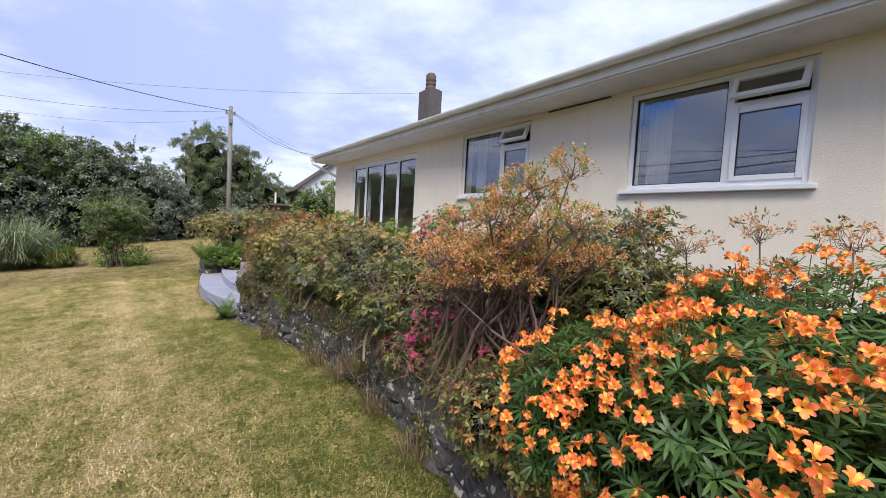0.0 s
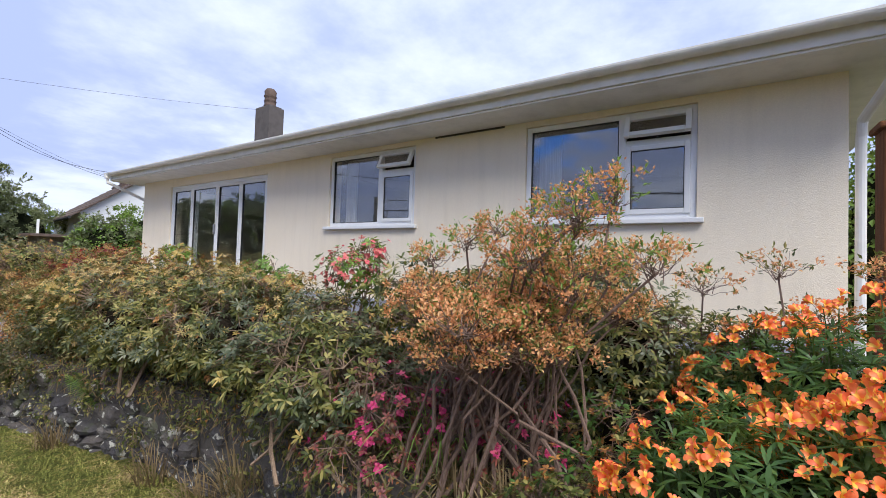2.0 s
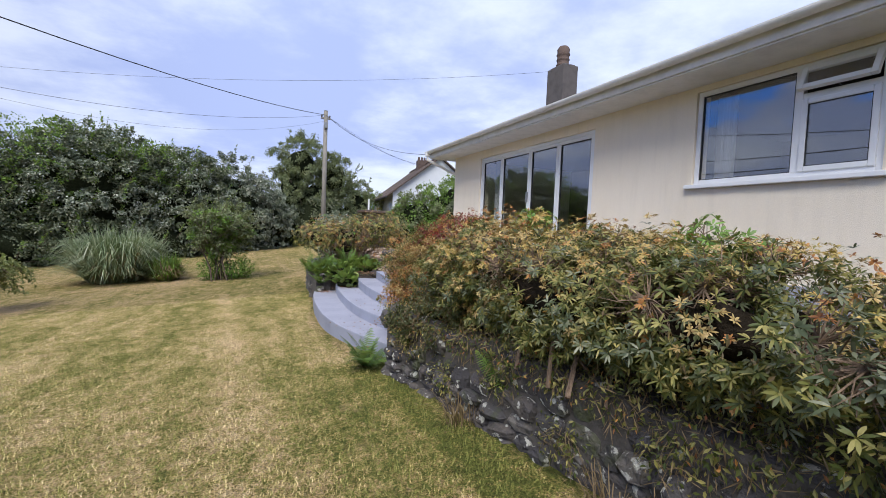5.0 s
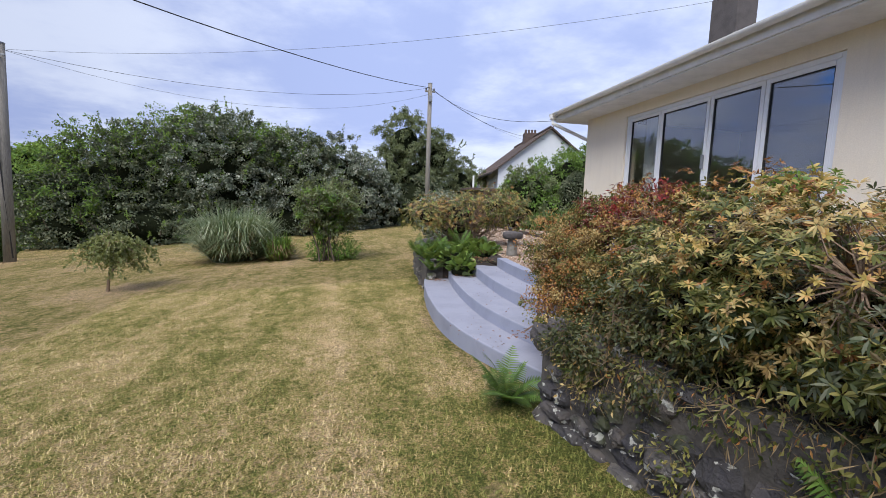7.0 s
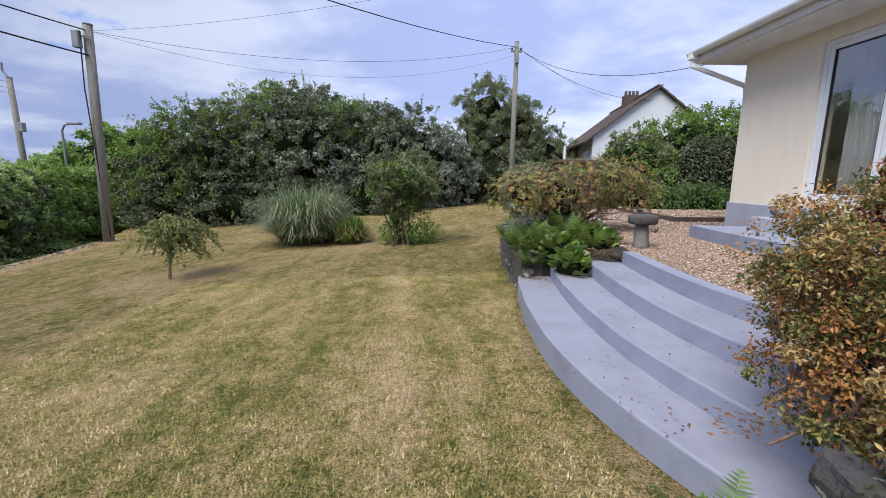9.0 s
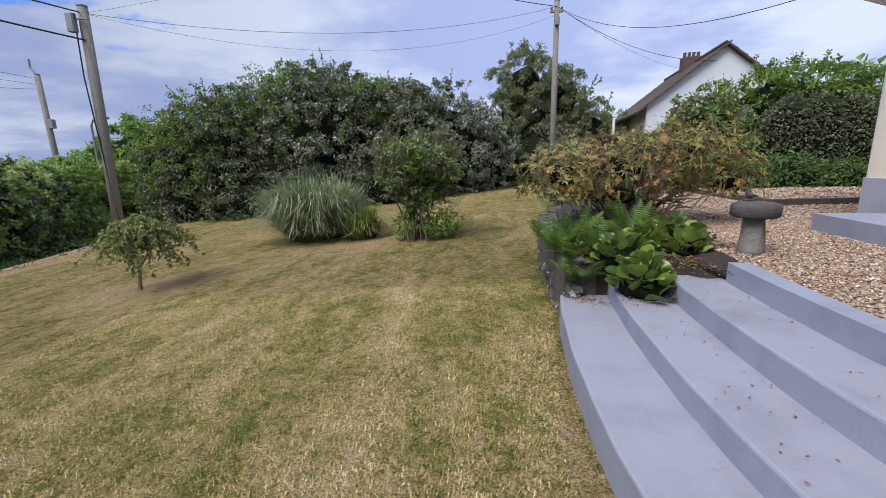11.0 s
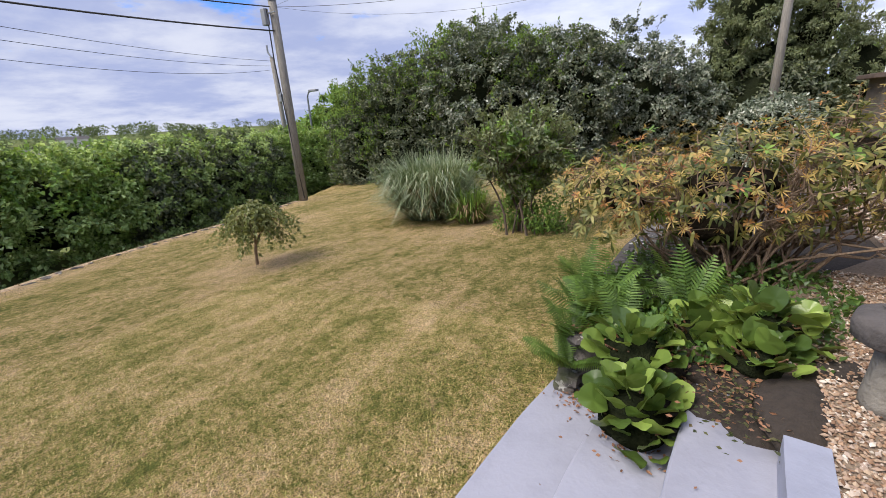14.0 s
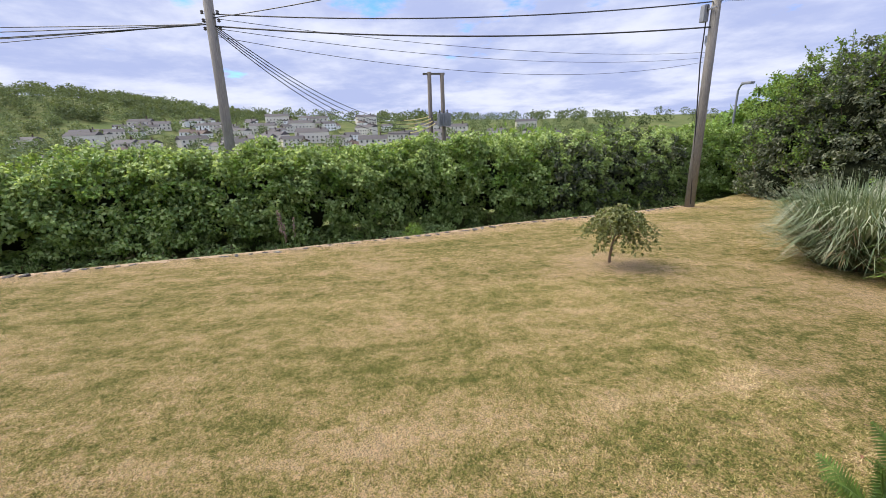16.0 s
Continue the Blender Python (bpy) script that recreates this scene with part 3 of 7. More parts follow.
def shrub(name, at, blobs, sets, label, category="shrub", core=None, shrink=0.68, stems=0, stem_mat=None, seed=1, r0=0.03, group="", floor=None, depth=0.3, rough=0.22, freq=1.6, foot=0.06, kink=0.1, twig=0.0, shoots=0, shoot_mat=None, shoot_len=0.8, shoot_leaf=0.1, clump=0.0):
    """A shrub or tree: stems, dark cores with the inner shade in their colour, and foliage in sets of (part, material,
    count, length, width, droop, blobs or None, shape);
    shape is 'leaf', 'blade' or the number of leaves in a rosette."""
    rng = np.random.default_rng(seed)
    ob = thing(name, at, label, category, group)
    # a filler lump in each blob, its colour standing in for inner shade
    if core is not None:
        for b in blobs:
            part("shade_core", core_mesh([b], shrink), core, ob, smooth=True)
    B = np.array(blobs, dtype=float)
    ends = []
    for i in range(stems):
        b = B[i % len(B)]
        u = rng.normal(0, 1, 3)
        u[2] = abs(u[2])
        u /= np.linalg.norm(u)
        tip = b[:3] + u * b[3:] * rng.uniform(0.45, 0.85)
        ends.append(tip)
        f = (rng.normal(0, foot), rng.normal(0, foot), -0.05)
        part("stem", grow(f, [tip], rng, r0 * rng.uniform(0.7, 1.2), r0 * 0.25, kink=kink), stem_mat or M_BARK, ob)
    for pname, mat, n, ln, wd, droop, own, shape in sets:
        p, u = clumped(own or blobs, n, clump, rng, depth, rough, freq, floor) if clump else blob_points(own or blobs, n, rng, depth, rough, freq, floor)
        if isinstance(shape, int):
            v, f = whorls_at(p, u + np.array([0, 0, 0.7]), shape, ln, wd, rng)
        else:
            v, f = leaves_at(p, u, ln, wd, rng, droop, shape=shape, face=0.8 if shape == "leaf" else 0.0)
        soup(pname, v, f, mat, ob)["kind"] = "stuff"
        if twig and ends and isinstance(shape, int):
            E = np.array(ends)
            near = np.argmin(((p[:, None, :] - E[None]) ** 2).sum(2) + rng.random((len(p), len(E))) * 0.06, 1)
            take = (rng.random(len(p)) < 0.7) & (np.linalg.norm(E[near] - p, axis=1) < 0.24)
            v, f = thin_lines(E[near][take], p[take], twig, rng)
            soup("twig_growth", v, f, stem_mat or M_BARK, ob)["kind"] = "stuff"
    if shoots:
        p, u = blob_points([b for b in blobs], shoots, rng, 0.1, rough, freq)
        d = unit(u * 0.7 + np.array([0, 0, 0.75]) + rng.normal(0, 0.25, (len(p), 3)))
        q = p + d * shoot_len * rng.uniform(0.5, 1.1, (len(p), 1)) - np.array([0, 0, 0.1])
        v, f = thin_lines(p - d * 0.3, q, 0.006 + 0.004 * shoot_len, rng, 0.06)
        soup("shoot_growth", v, f, M_BARK, ob)["kind"] = "stuff"
        k = 16
        t = rng.random((len(p), k, 1))
        lp = (p[:, None] * (1 - t) + q[:, None] * t).reshape(-1, 3)
        v, f = leaves_at(lp, np.repeat(d, k, 0), shoot_leaf, shoot_leaf * 0.5, rng, 0.2, 1.0)
        soup("shoot_foliage", v, f, shoot_mat or sets[0][1], ob)["kind"] = "stuff"
    return ob


# ---- the lie of the land ----
EDGE_Y = [-400, -10, 2, 3.9, 6.4, 9.2, 12.4, 15.7, 19, 23, 60, 400]
EDGE_X = [-5.0, -5.2, -6.04, -6.63, -7.15, -8.05, -9.0, -9.5, -10.35, -12.4, -22, -90]


def edge_x(y):
    return np.interp(y, EDGE_Y, EDGE_X)


def lawn_z(x, y):
    return 0.06 * np.minimum(x, 3.0) - 0.022 * np.clip(y, 0, 9.5) + 0.012 * np.sin(x * 1.1 + 0.4 * y) * np.cos(y * 0.9)


def ground_z(x, y):
    x, y = np.asarray(x, float), np.asarray(y, float)
    d = edge_x(y) - x
    near = lawn_z(np.maximum(x, edge_x(y)), y)
    road = near - 1.15 * np.clip((d - 0.25) / 0.5, 0, 1)
    bank = 0.55 * np.exp(-((d - 4.6) / 1.0) ** 2)
    a = np.clip(d - 6, 0, None)
    valley = -13 * np.sin(np.clip(a / 200, 0, 1) * math.pi / 2) ** 1.2
    rise = np.clip((a - 170) / 300, 0, 1)
    west = 21 + 36 * np.exp(-((y + 340) / 130.0) ** 2) + 2.5 * np.sin(y * 0.011) * np.cos(x * 0.007)
    hill = west * rise * rise * (3 - 2 * rise)
    return road + bank + valley + hill


def steps_of(a, b, fine0, fine1, fine, grow_by=1.22):
    xs = list(np.arange(fine0, fine1 + 1e-6, fine))
    s = fine
    while xs[-1] < b:
        s *= grow_by
        xs.append(xs[-1] + s)
    s = fine
    while xs[0] > a:
        s *= grow_by
        xs.insert(0, xs[0] - s)
    return np.array(xs)


gx = steps_of(-2600, 2600, -14, 3.2, 0.2)
gy = steps_of(-2600, 2600, -3, 26, 0.3)
GX, GY = np.meshgrid(gx, gy)
GZ = ground_z(GX, GY)
nx, ny = len(gx), len(gy)
idx = np.arange(nx * ny).reshape(ny, nx)
gfaces = np.stack([idx[:-1, :-1], idx[:-1, 1:], idx[1:, 1:], idx[1:, :-1]], -1).reshape(-1, 4)
ground = soup("ground", np.stack([GX, GY, GZ], -1).reshape(-1, 3), gfaces, M_LAWN, smooth=True)
ground.data.materials.append(M_TERRAIN)
cx = GX.reshape(-1)[gfaces].mean(1)
cy = GY.reshape(-1)[gfaces].mean(1)
ground.data.polygons.foreach_set("material_index", ((edge_x(cy) - cx > 0.2) | (cy > 60) | (cy < -40) | (cx > 40)).astype(np.int32))


def worn_at(wx, wy):
    """Bare, trodden places count up, the strip along the stone wall counts down to a darker green."""
    w = np.exp(-(((wx + 4.7) ** 2 + (wy - 13.0) ** 2) / 0.8) ** 2)
    w += 0.8 * np.exp(-(((wx + 2.2) / 1.3) ** 2 + ((wy - 15.5) / 0.6) ** 2))
    w += 0.6 * np.exp(-((wx - np.interp(wy, [0, 8.4, 11.8, 14.3], [-0.1, -0.4, -0.6, -1.15])) / 0.16) ** 2) * (wy < 14.6) * (wy > 3)
    w += 0.9 * np.clip(1 - (wx - edge_x(wy)) / 0.9, 0, 1) * (wy < 20)
    w += 0.6 * np.exp(-(((wx + 7.5) / 1.1) ** 2 + ((wy - 16.4) / 0.5) ** 2))
    w -= 0.95 * np.exp(-(np.clip(np.interp(wy, [0, 3.3, 6, 7.6], [1.2, 1.5, 1.2, 0.9]) - wx, 0, 9) / 0.75) ** 2) * (wy < 7.4)
    w -= 0.3 * np.exp(-(((wx - 0.1) / 0.75) ** 2 + ((wy - 14.0) / 3.0) ** 2))
    return np.clip(w, -1, 1).astype(np.float32)


ground.data.attributes.new("worn", "FLOAT", "POINT").data.foreach_set("value", worn_at(GX.reshape(-1), GY.reshape(-1)))
structure(ground, "dry patchy mown lawn with land falling to a valley", "ground")

# ---- the bungalow ----
HX, HY0, HY1 = 4.575, 0.23, 12.82      # front wall and its ends
BACK = 12.4
SOFFIT = 3.21
GUTTER = 3.355
EAVE_X, EAVE_Y0, EAVE_Y1 = 4.03, -0.35, 13.28

house = thing("house", (0, 0, 0), "single-storey cream rendered bungalow with white eaves", "house")


def wall_with_openings(name, x0, x1, y0, y1, z0, z1, holes, material, parent):
    """A wall along y with through openings (y0, y1, z0, z1)."""
    bm = bmesh.new()
    ys = sorted({y0, y1, *[h[0] for h in holes], *[h[1] for h in holes]})
    zs = sorted({z0, z1, *[h[2] for h in holes], *[h[3] for h in holes]})
    solid = lambda a, b: not any(h[0] - 1e-6 <= a < h[1] - 1e-6 and h[2] - 1e-6 <= b < h[3] - 1e-6 for h in holes)
    cells = {(i, j) for i in range(len(ys) - 1) for j in range(len(zs) - 1) if solid(ys[i], zs[j])}
    vs = {}

    def v(x, y, z):
        key = (x, y, z)
        if key not in vs:
            vs[key] = bm.verts.new(key)
        return vs[key]

    for i, j in cells:
        a, b, c, d = ys[i], ys[i + 1], zs[j], zs[j + 1]
        bm.faces.new((v(x0, b, c), v(x0, a, c), v(x0, a, d), v(x0, b, d)))
        bm.faces.new((v(x1, a, c), v(x1, b, c), v(x1, b, d), v(x1, a, d)))
        for (di, dj), q in {(-1, 0): ((a, c), (a, d)), (1, 0): ((b, d), (b, c)), (0, -1): ((b, c), (a, c)), (0, 1): ((a, d), (b, d))}.items():
            if (i + di, j + dj) not in cells:
                (ya, za), (yb, zb) = q
                bm.faces.new((v(x0, ya, za), v(x1, ya, za), v(x1, yb, zb), v(x0, yb, zb)))
    bmesh.ops.recalc_face_normals(bm, faces=bm.faces)
    return part(name, bm, material, parent)


W1 = (1.27, 2.975, 2.03, 3.125)
W2 = (4.57, 6.265, 2.03, 3.125)
PD = (7.90, 11.48, 1.06, 3.02)
wall_with_openings("front_wall", HX, HX + 0.26, HY0, HY1, 0.98, SOFFIT + 0.05, [W1, W2, PD], M_RENDER, house)
part("end_wall", box(HX + 0.26, HY1 - 0.26, 0.98, BACK, HY1, SOFFIT + 0.05), M_RENDER, house)
part("end_wall", box(HX + 0.26, HY0, 0.98, BACK, HY0 + 0.26, SOFFIT + 0.05), M_RENDER, house)
part("back_wall", box(BACK - 0.26, HY0 + 0.26, 0.98, BACK, HY1 - 0.26, SOFFIT + 0.05), M_RENDER, house)
part("plinth", box(HX - 0.025, HY0 - 0.025, 0.0, BACK + 0.02, HY1 + 0.025, 0.98, 0.008), M_PLINTH, house, "blue-grey painted plinth")
# room surfaces all coloured dark, so the windows look into shade
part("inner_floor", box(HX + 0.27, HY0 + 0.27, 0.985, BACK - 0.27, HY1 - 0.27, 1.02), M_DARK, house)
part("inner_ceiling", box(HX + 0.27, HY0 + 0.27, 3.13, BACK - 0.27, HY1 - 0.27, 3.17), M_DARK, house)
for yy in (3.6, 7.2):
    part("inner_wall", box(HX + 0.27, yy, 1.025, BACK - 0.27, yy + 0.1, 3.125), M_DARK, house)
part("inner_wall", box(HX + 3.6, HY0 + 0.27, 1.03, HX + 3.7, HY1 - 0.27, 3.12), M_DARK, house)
part("soffit", box(EAVE_X + 0.02, EAVE_Y0, SOFFIT - 0.02, HX - 0.002, EAVE_Y1, SOFFIT + 0.0), M_FASCIA, house, "white soffit board")
part("soffit", box(HX - 0.001, HY1 + 0.002, SOFFIT - 0.02, BACK, EAVE_Y1, SOFFIT), M_FASCIA, house, "white soffit board")
part("soffit", box(HX - 0.001, EAVE_Y0, SOFFIT - 0.02, BACK, HY0 - 0.002, SOFFIT), M_FASCIA, house, "white soffit board")
part("fascia", box(EAVE_X - 0.005, EAVE_Y0 - 0.02, SOFFIT + 0.0, EAVE_X + 0.019, EAVE_Y1 + 0.02, SOFFIT + 0.115, 0.004), M_FASCIA, house, "white fascia board")
for yy in (EAVE_Y0 - 0.02, EAVE_Y1):
    part("fascia", box(EAVE_X + 0.021, yy, SOFFIT + 0.0, BACK + 0.5, yy + 0.02, SOFFIT + 0.115, 0.004), M_FASCIA, house, "white fascia board")
# old distemper stain under the soffit
part("soffit_stain", box(HX - 0.012, 3.25, SOFFIT - 0.045, HX - 0.003, 4.25, SOFFIT - 0.021, 0.003), M_CHIMNEY, house, "grimy strip under the soffit")


def gutter():
    bm = bmesh.new()
    n, r = 12, 0.062
    cx0, cz0 = EAVE_X - 0.075, GUTTER
    prof = [(cx0 + r * math.cos(a), cz0 + r * math.sin(a)) for a in [math.pi + math.pi * i / n for i in range(n + 1)]]
    inner = [(cx0 + (r - 0.006) * math.cos(a), cz0 + (r - 0.006) * math.sin(a)) for a in [2 * math.pi - math.pi * i / n for i in range(n + 1)]]
    ring = prof + inner
    ends = [[bm.verts.new((x, y, z)) for x, z in ring] for y in (EAVE_Y0 - 0.04, EAVE_Y1 + 0.04)]
    k = len(ring)
    for i in range(k):
        bm.faces.new((ends[0][i], ends[0][(i + 1) % k], ends[1][(i + 1) % k], ends[1][i]))
    for e in ends:
        bm.faces.new(e)
    bmesh.ops.recalc_face_normals(bm, faces=bm.faces)
    return bm


g_ob = part("gutter", gutter(), M_FASCIA, house, "white half-round gutter")
for i in range(7):
    y = EAVE_Y0 + 0.5 + i * 2.1
    bm = bmesh.new()
    for k in range(9):
        a0, a1 = math.pi + math.pi * k / 9, math.pi + math.pi * (k + 1) / 9
        q = []
        for a in (a0, a1):
            q.append((EAVE_X - 0.075 + 0.069 * math.cos(a), GUTTER + 0.069 * math.sin(a)))
        vs = [bm.verts.new((x, y + dy, z)) for dy in (0, 0.07) for x, z in q]
        bm.faces.new((vs[0], vs[1], vs[3], vs[2]))
    part("gutter_bracket", bm, M_FASCIA, g_ob)
# end box of the gutter and the slanting pipe back to the wall, at both corners
for yy in (EAVE_Y1 - 0.06, EAVE_Y0 + 0.33):
    part("outlet", box(EAVE_X - 0.135, yy - 0.06, SOFFIT + 0.03, EAVE_X - 0.02, yy + 0.06, SOFFIT + 0.13, 0.012), M_FASCIA, g_ob)
    wy = HY1 + 0.07 if yy > 5 else HY0 - 0.09
    part("downpipe", rod([(EAVE_X - 0.08, yy, SOFFIT + 0.05), (EAVE_X - 0.08, yy, SOFFIT - 0.06), (HX + 0.05, wy, SOFFIT - 0.42), (HX + 0.09, wy, SOFFIT - 0.55), (HX + 0.09, wy, 0.6)], 0.036, 12), M_FASCIA, g_ob)


def roof_tiles():
    """One slope of rolled concrete tiles, in courses."""
    bm = bmesh.new()
    slope = math.tan(radians(17))
    rows, z0 = 14, SOFFIT + 0.17
    for r in range(rows):
        xa, xb = EAVE_X - 0.05 + r * 0.33, EAVE_X - 0.05 + (r + 1) * 0.33 + 0.02
        za, zb = z0 + (xa - EAVE_X) * slope + 0.03, z0 + (xb - EAVE_X) * slope
        vs = [bm.verts.new(p) for p in ((xa, EAVE_Y0 - 0.06, za), (xa, EAVE_Y1 + 0.06, za), (xb, EAVE_Y1 + 0.06, zb), (xb, EAVE_Y0 - 0.06, zb),
                                        (xa, EAVE_Y0 - 0.06, za - 0.03), (xa, EAVE_Y1 + 0.06, za - 0.03))]
        bm.faces.new((vs[0], vs[3], vs[2], vs[1]))
        bm.faces.new((vs[0], vs[1], vs[5], vs[4]))
    return bm


roof = part("roof", roof_tiles(), M_ROOF, house, "low pitched grey tiled roof")
bm = bmesh.new()
rx, rz = EAVE_X - 0.05 + 14 * 0.33, SOFFIT + 0.17 + (14 * 0.33 - 0.05) * math.tan(radians(17))
vs = [bm.verts.new(p) for p in ((rx, EAVE_Y0 - 0.06, rz), (rx, EAVE_Y1 + 0.06, rz), (BACK + 0.55, EAVE_Y1 + 0.06, SOFFIT + 0.17), (BACK + 0.55, EAVE_Y0 - 0.06, SOFFIT + 0.17))]
bm.faces.new((vs[0], vs[3], vs[2], vs[1]))
part("roof_back", bm, M_ROOF, house)
for yy in (HY0 + 0.1, HY1 - 0.1):
    bm = bmesh.new()
    vs = [bm.verts.new(p) for p in ((EAVE_X + 0.05, yy, SOFFIT + 0.12), (rx, yy, rz - 0.04), (BACK + 0.5, yy, SOFFIT + 0.12))]
    bm.faces.new(vs)
    part("gable", bm, M_RENDER, house)

# chimney stack with its pot
stack = part("chimney", box(7.45, 12.25, 4.2, 7.95, 12.95, 6.0, 0.015), M_CHIMNEY, house, "grey-brown rendered chimney stack")
part("flaunching", box(7.5, 12.3, 6.0, 7.9, 12.9, 6.04, 0.02), M_CHIMNEY, stack)
part("chimney_pot", lathe([(0.17, 0), (0.19, 0.05), (0.165, 0.08), (0.165, 0.16), (0.185, 0.19), (0.165, 0.22), (0.165, 0.29), (0.19, 0.33), (0.165, 0.38), (0.175, 0.48), (0.12, 0.56), (0.03, 0.58)], 20, at=(7.7, 12.6, 6.04)), M_BRICK, stack, "dark ribbed clay pot", True)


def pane(y0, y1, z0, z1, parent, x=HX + 0.11):
    g = part("pane", box(x, y0, z0, x + 0.02, y1, z1), M_GLASS, parent, "reflecting clear glass")
    g.visible_shadow = False
    return g


def frame_bars(y0, y1, z0, z1, w, x0, x1, bevel=0.008):
    bm = bmesh.new()
    for a in ((y0, z0, y0 + w, z1), (y1 - w, z0, y1, z1), (y0 + w, z0, y1 - w, z0 + w), (y0 + w, z1 - w, y1 - w, z1)):
        box(x0, a[0], a[1], x1, a[2], a[3], bevel, bm)
    return bm


def casement_window(name, o):
    y0, y1, z0, z1 = o
    ob = thing(name, (0, 0, 0), "white plastic window with its small top light propped open", "window")
    ob.parent = None
    structure(ob, "white plastic window with its small top light propped open", "window")
    w = 0.055
    part("window_frame", frame_bars(y0 + 0.003, y1 - 0.003, z0 + 0.003, z1 - 0.003, w, HX + 0.03, HX + 0.10), M_WHITE, ob)
    ym = y0 + 0.39 * (y1 - y0)
    zt = z1 - 0.29 * (z1 - z0)
    part("mullion", box(HX + 0.031, ym - 0.035, z0 + w, HX + 0.099, ym + 0.035, z1 - w, 0.006), M_WHITE, ob)
    part("transom", box(HX + 0.032, y0 + w, zt - 0.03, HX + 0.098, ym - 0.035, zt + 0.03, 0.006), M_WHITE, ob)
    pane(ym + 0.03, y1 - w + 0.01, z0 + w - 0.01, z1 - w + 0.01, ob, HX + 0.06)
    # lower casement, shut
    c = part("casement", frame_bars(y0 + w, ym - 0.035, z0 + w, zt - 0.03, 0.05, HX + 0.012, HX + 0.06), M_WHITE, ob)
    pane(y0 + w + 0.045, ym - 0.08, z0 + w + 0.045, zt - 0.075, c, HX + 0.03)
    part("gasket", frame_bars(y0 + w + 0.048, ym - 0.083, z0 + w + 0.048, zt - 0.078, 0.009, HX + 0.022, HX + 0.05, 0), M_GASKET, c)
    part("gasket", frame_bars(ym + 0.036, y1 - w - 0.001, z0 + w + 0.001, z1 - w - 0.001, 0.011, HX + 0.045, HX + 0.085, 0), M_GASKET, ob)
    # top light, hinged above and pushed out
    h = z1 - w - (zt + 0.03)
    ya, yb = y0 + w - 0.01, ym - 0.03
    tl = part("top_light", frame_bars(ya, yb, -h - 0.01, 0.0, 0.05, -0.02, 0.028), M_WHITE, ob)
    tl.matrix_world = pose(HX + 0.015, 0, z1 - w, 0, 24, 0)
    gl = part("pane", box(-0.004, ya + 0.045, -h + 0.035, 0.014, yb - 0.045, -0.045), M_GLASS, tl)
    gl.visible_shadow = False
    part("stay", rod([(HX + 0.03, (ya + yb) / 2, zt + 0.035), (HX - 0.07, (ya + yb) / 2, zt + 0.06)], 0.006, 6), M_METAL, ob)
    part("window_sill", box(HX - 0.06, y0 - 0.06, z0 - 0.045, HX + 0.10, y1 + 0.06, z0 + 0.002, 0.008), M_WHITE, ob)
    return ob


casement_window("window_1", W1)
casement_window("window_2", W2)


def curtain(y0, y1, z0, z1, x):
    bm = bmesh.new()
    n = 40
    rows = []
    for z in (z0, z1):
        rows.append([bm.verts.new((x + 0.03 * math.sin(i * 1.9) + 0.012 * math.sin(i * 4.7), y0 + (y1 - y0) * i / n, z)) for i in range(n + 1)])
    for i in range(n):
        bm.faces.new((rows[0][i], rows[0][i + 1], rows[1][i + 1], rows[1][i]))
    ob = link("curtain", bm, M_CURTAIN, smooth=True)
    m = ob.modifiers.new("thick", "SOLIDIFY")
    m.thickness = 0.004
    return tagged(ob, "pale net curtain gathered beside the window", "curtain", "curtains")


curtain(2.66, 2.93, 2.0, 3.1, HX + 0.36)
curtain(6.0, 6.22, 2.0, 3.1, HX + 0.36)
curtain(11.0, 11.4, 1.05, 3.0, HX + 0.4)
curtain(7.93, 8.2, 1.05, 3.0, HX + 0.4)

patio = thing("patio_door", (0, 0, 0), "white framed four-pane glazed patio doors", "door")
structure(patio, "white framed four-pane glazed patio doors", "door")
y0, y1, z0, z1 = PD
part("door_frame", frame_bars(y0 + 0.003, y1 - 0.003, z0 + 0.003, z1 - 0.003, 0.06, HX + 0.03, HX + 0.12), M_WHITE, patio)
cuts = [y0 + 0.06, 8.79, 9.615, 10.61, y1 - 0.06]
for a, b in zip(cuts, cuts[1:]):
    door = part("door_leaf", frame_bars(a + 0.004, b - 0.004, z0 + 0.063, z1 - 0.063, 0.055, HX + 0.04, HX + 0.10), M_WHITE, patio)
    pane(a + 0.05, b - 0.05, z0 + 0.11, z1 - 0.11, door, HX + 0.065)
    part("gasket", frame_bars(a + 0.06, b - 0.06, z0 + 0.119, z1 - 0.119, 0.012, HX + 0.05, HX + 0.09, 0), M_GASKET, door)
part("door_handle", box(HX + 0.0, 9.63, 1.95, HX + 0.038, 9.66, 2.15, 0.008), M_METAL, patio)

# ---- retaining wall, beds, steps, terrace ----
WALL_Y = [-3.0, 0.0, 1.0, 2.0, 3.3, 4.4, 5.9, 6.6, 7.25, 7.6]
WALL_X = [1.25, 1.22, 1.26, 1.40, 1.52, 1.45, 1.22, 1.08, 0.96, 0.90]


def wall_x(y):
    return float(np.interp(y, WALL_Y, WALL_X))


def wall_top(y):
    return 0.62 if y < 5.5 else 0.62 - 0.06 * (y - 5.5)


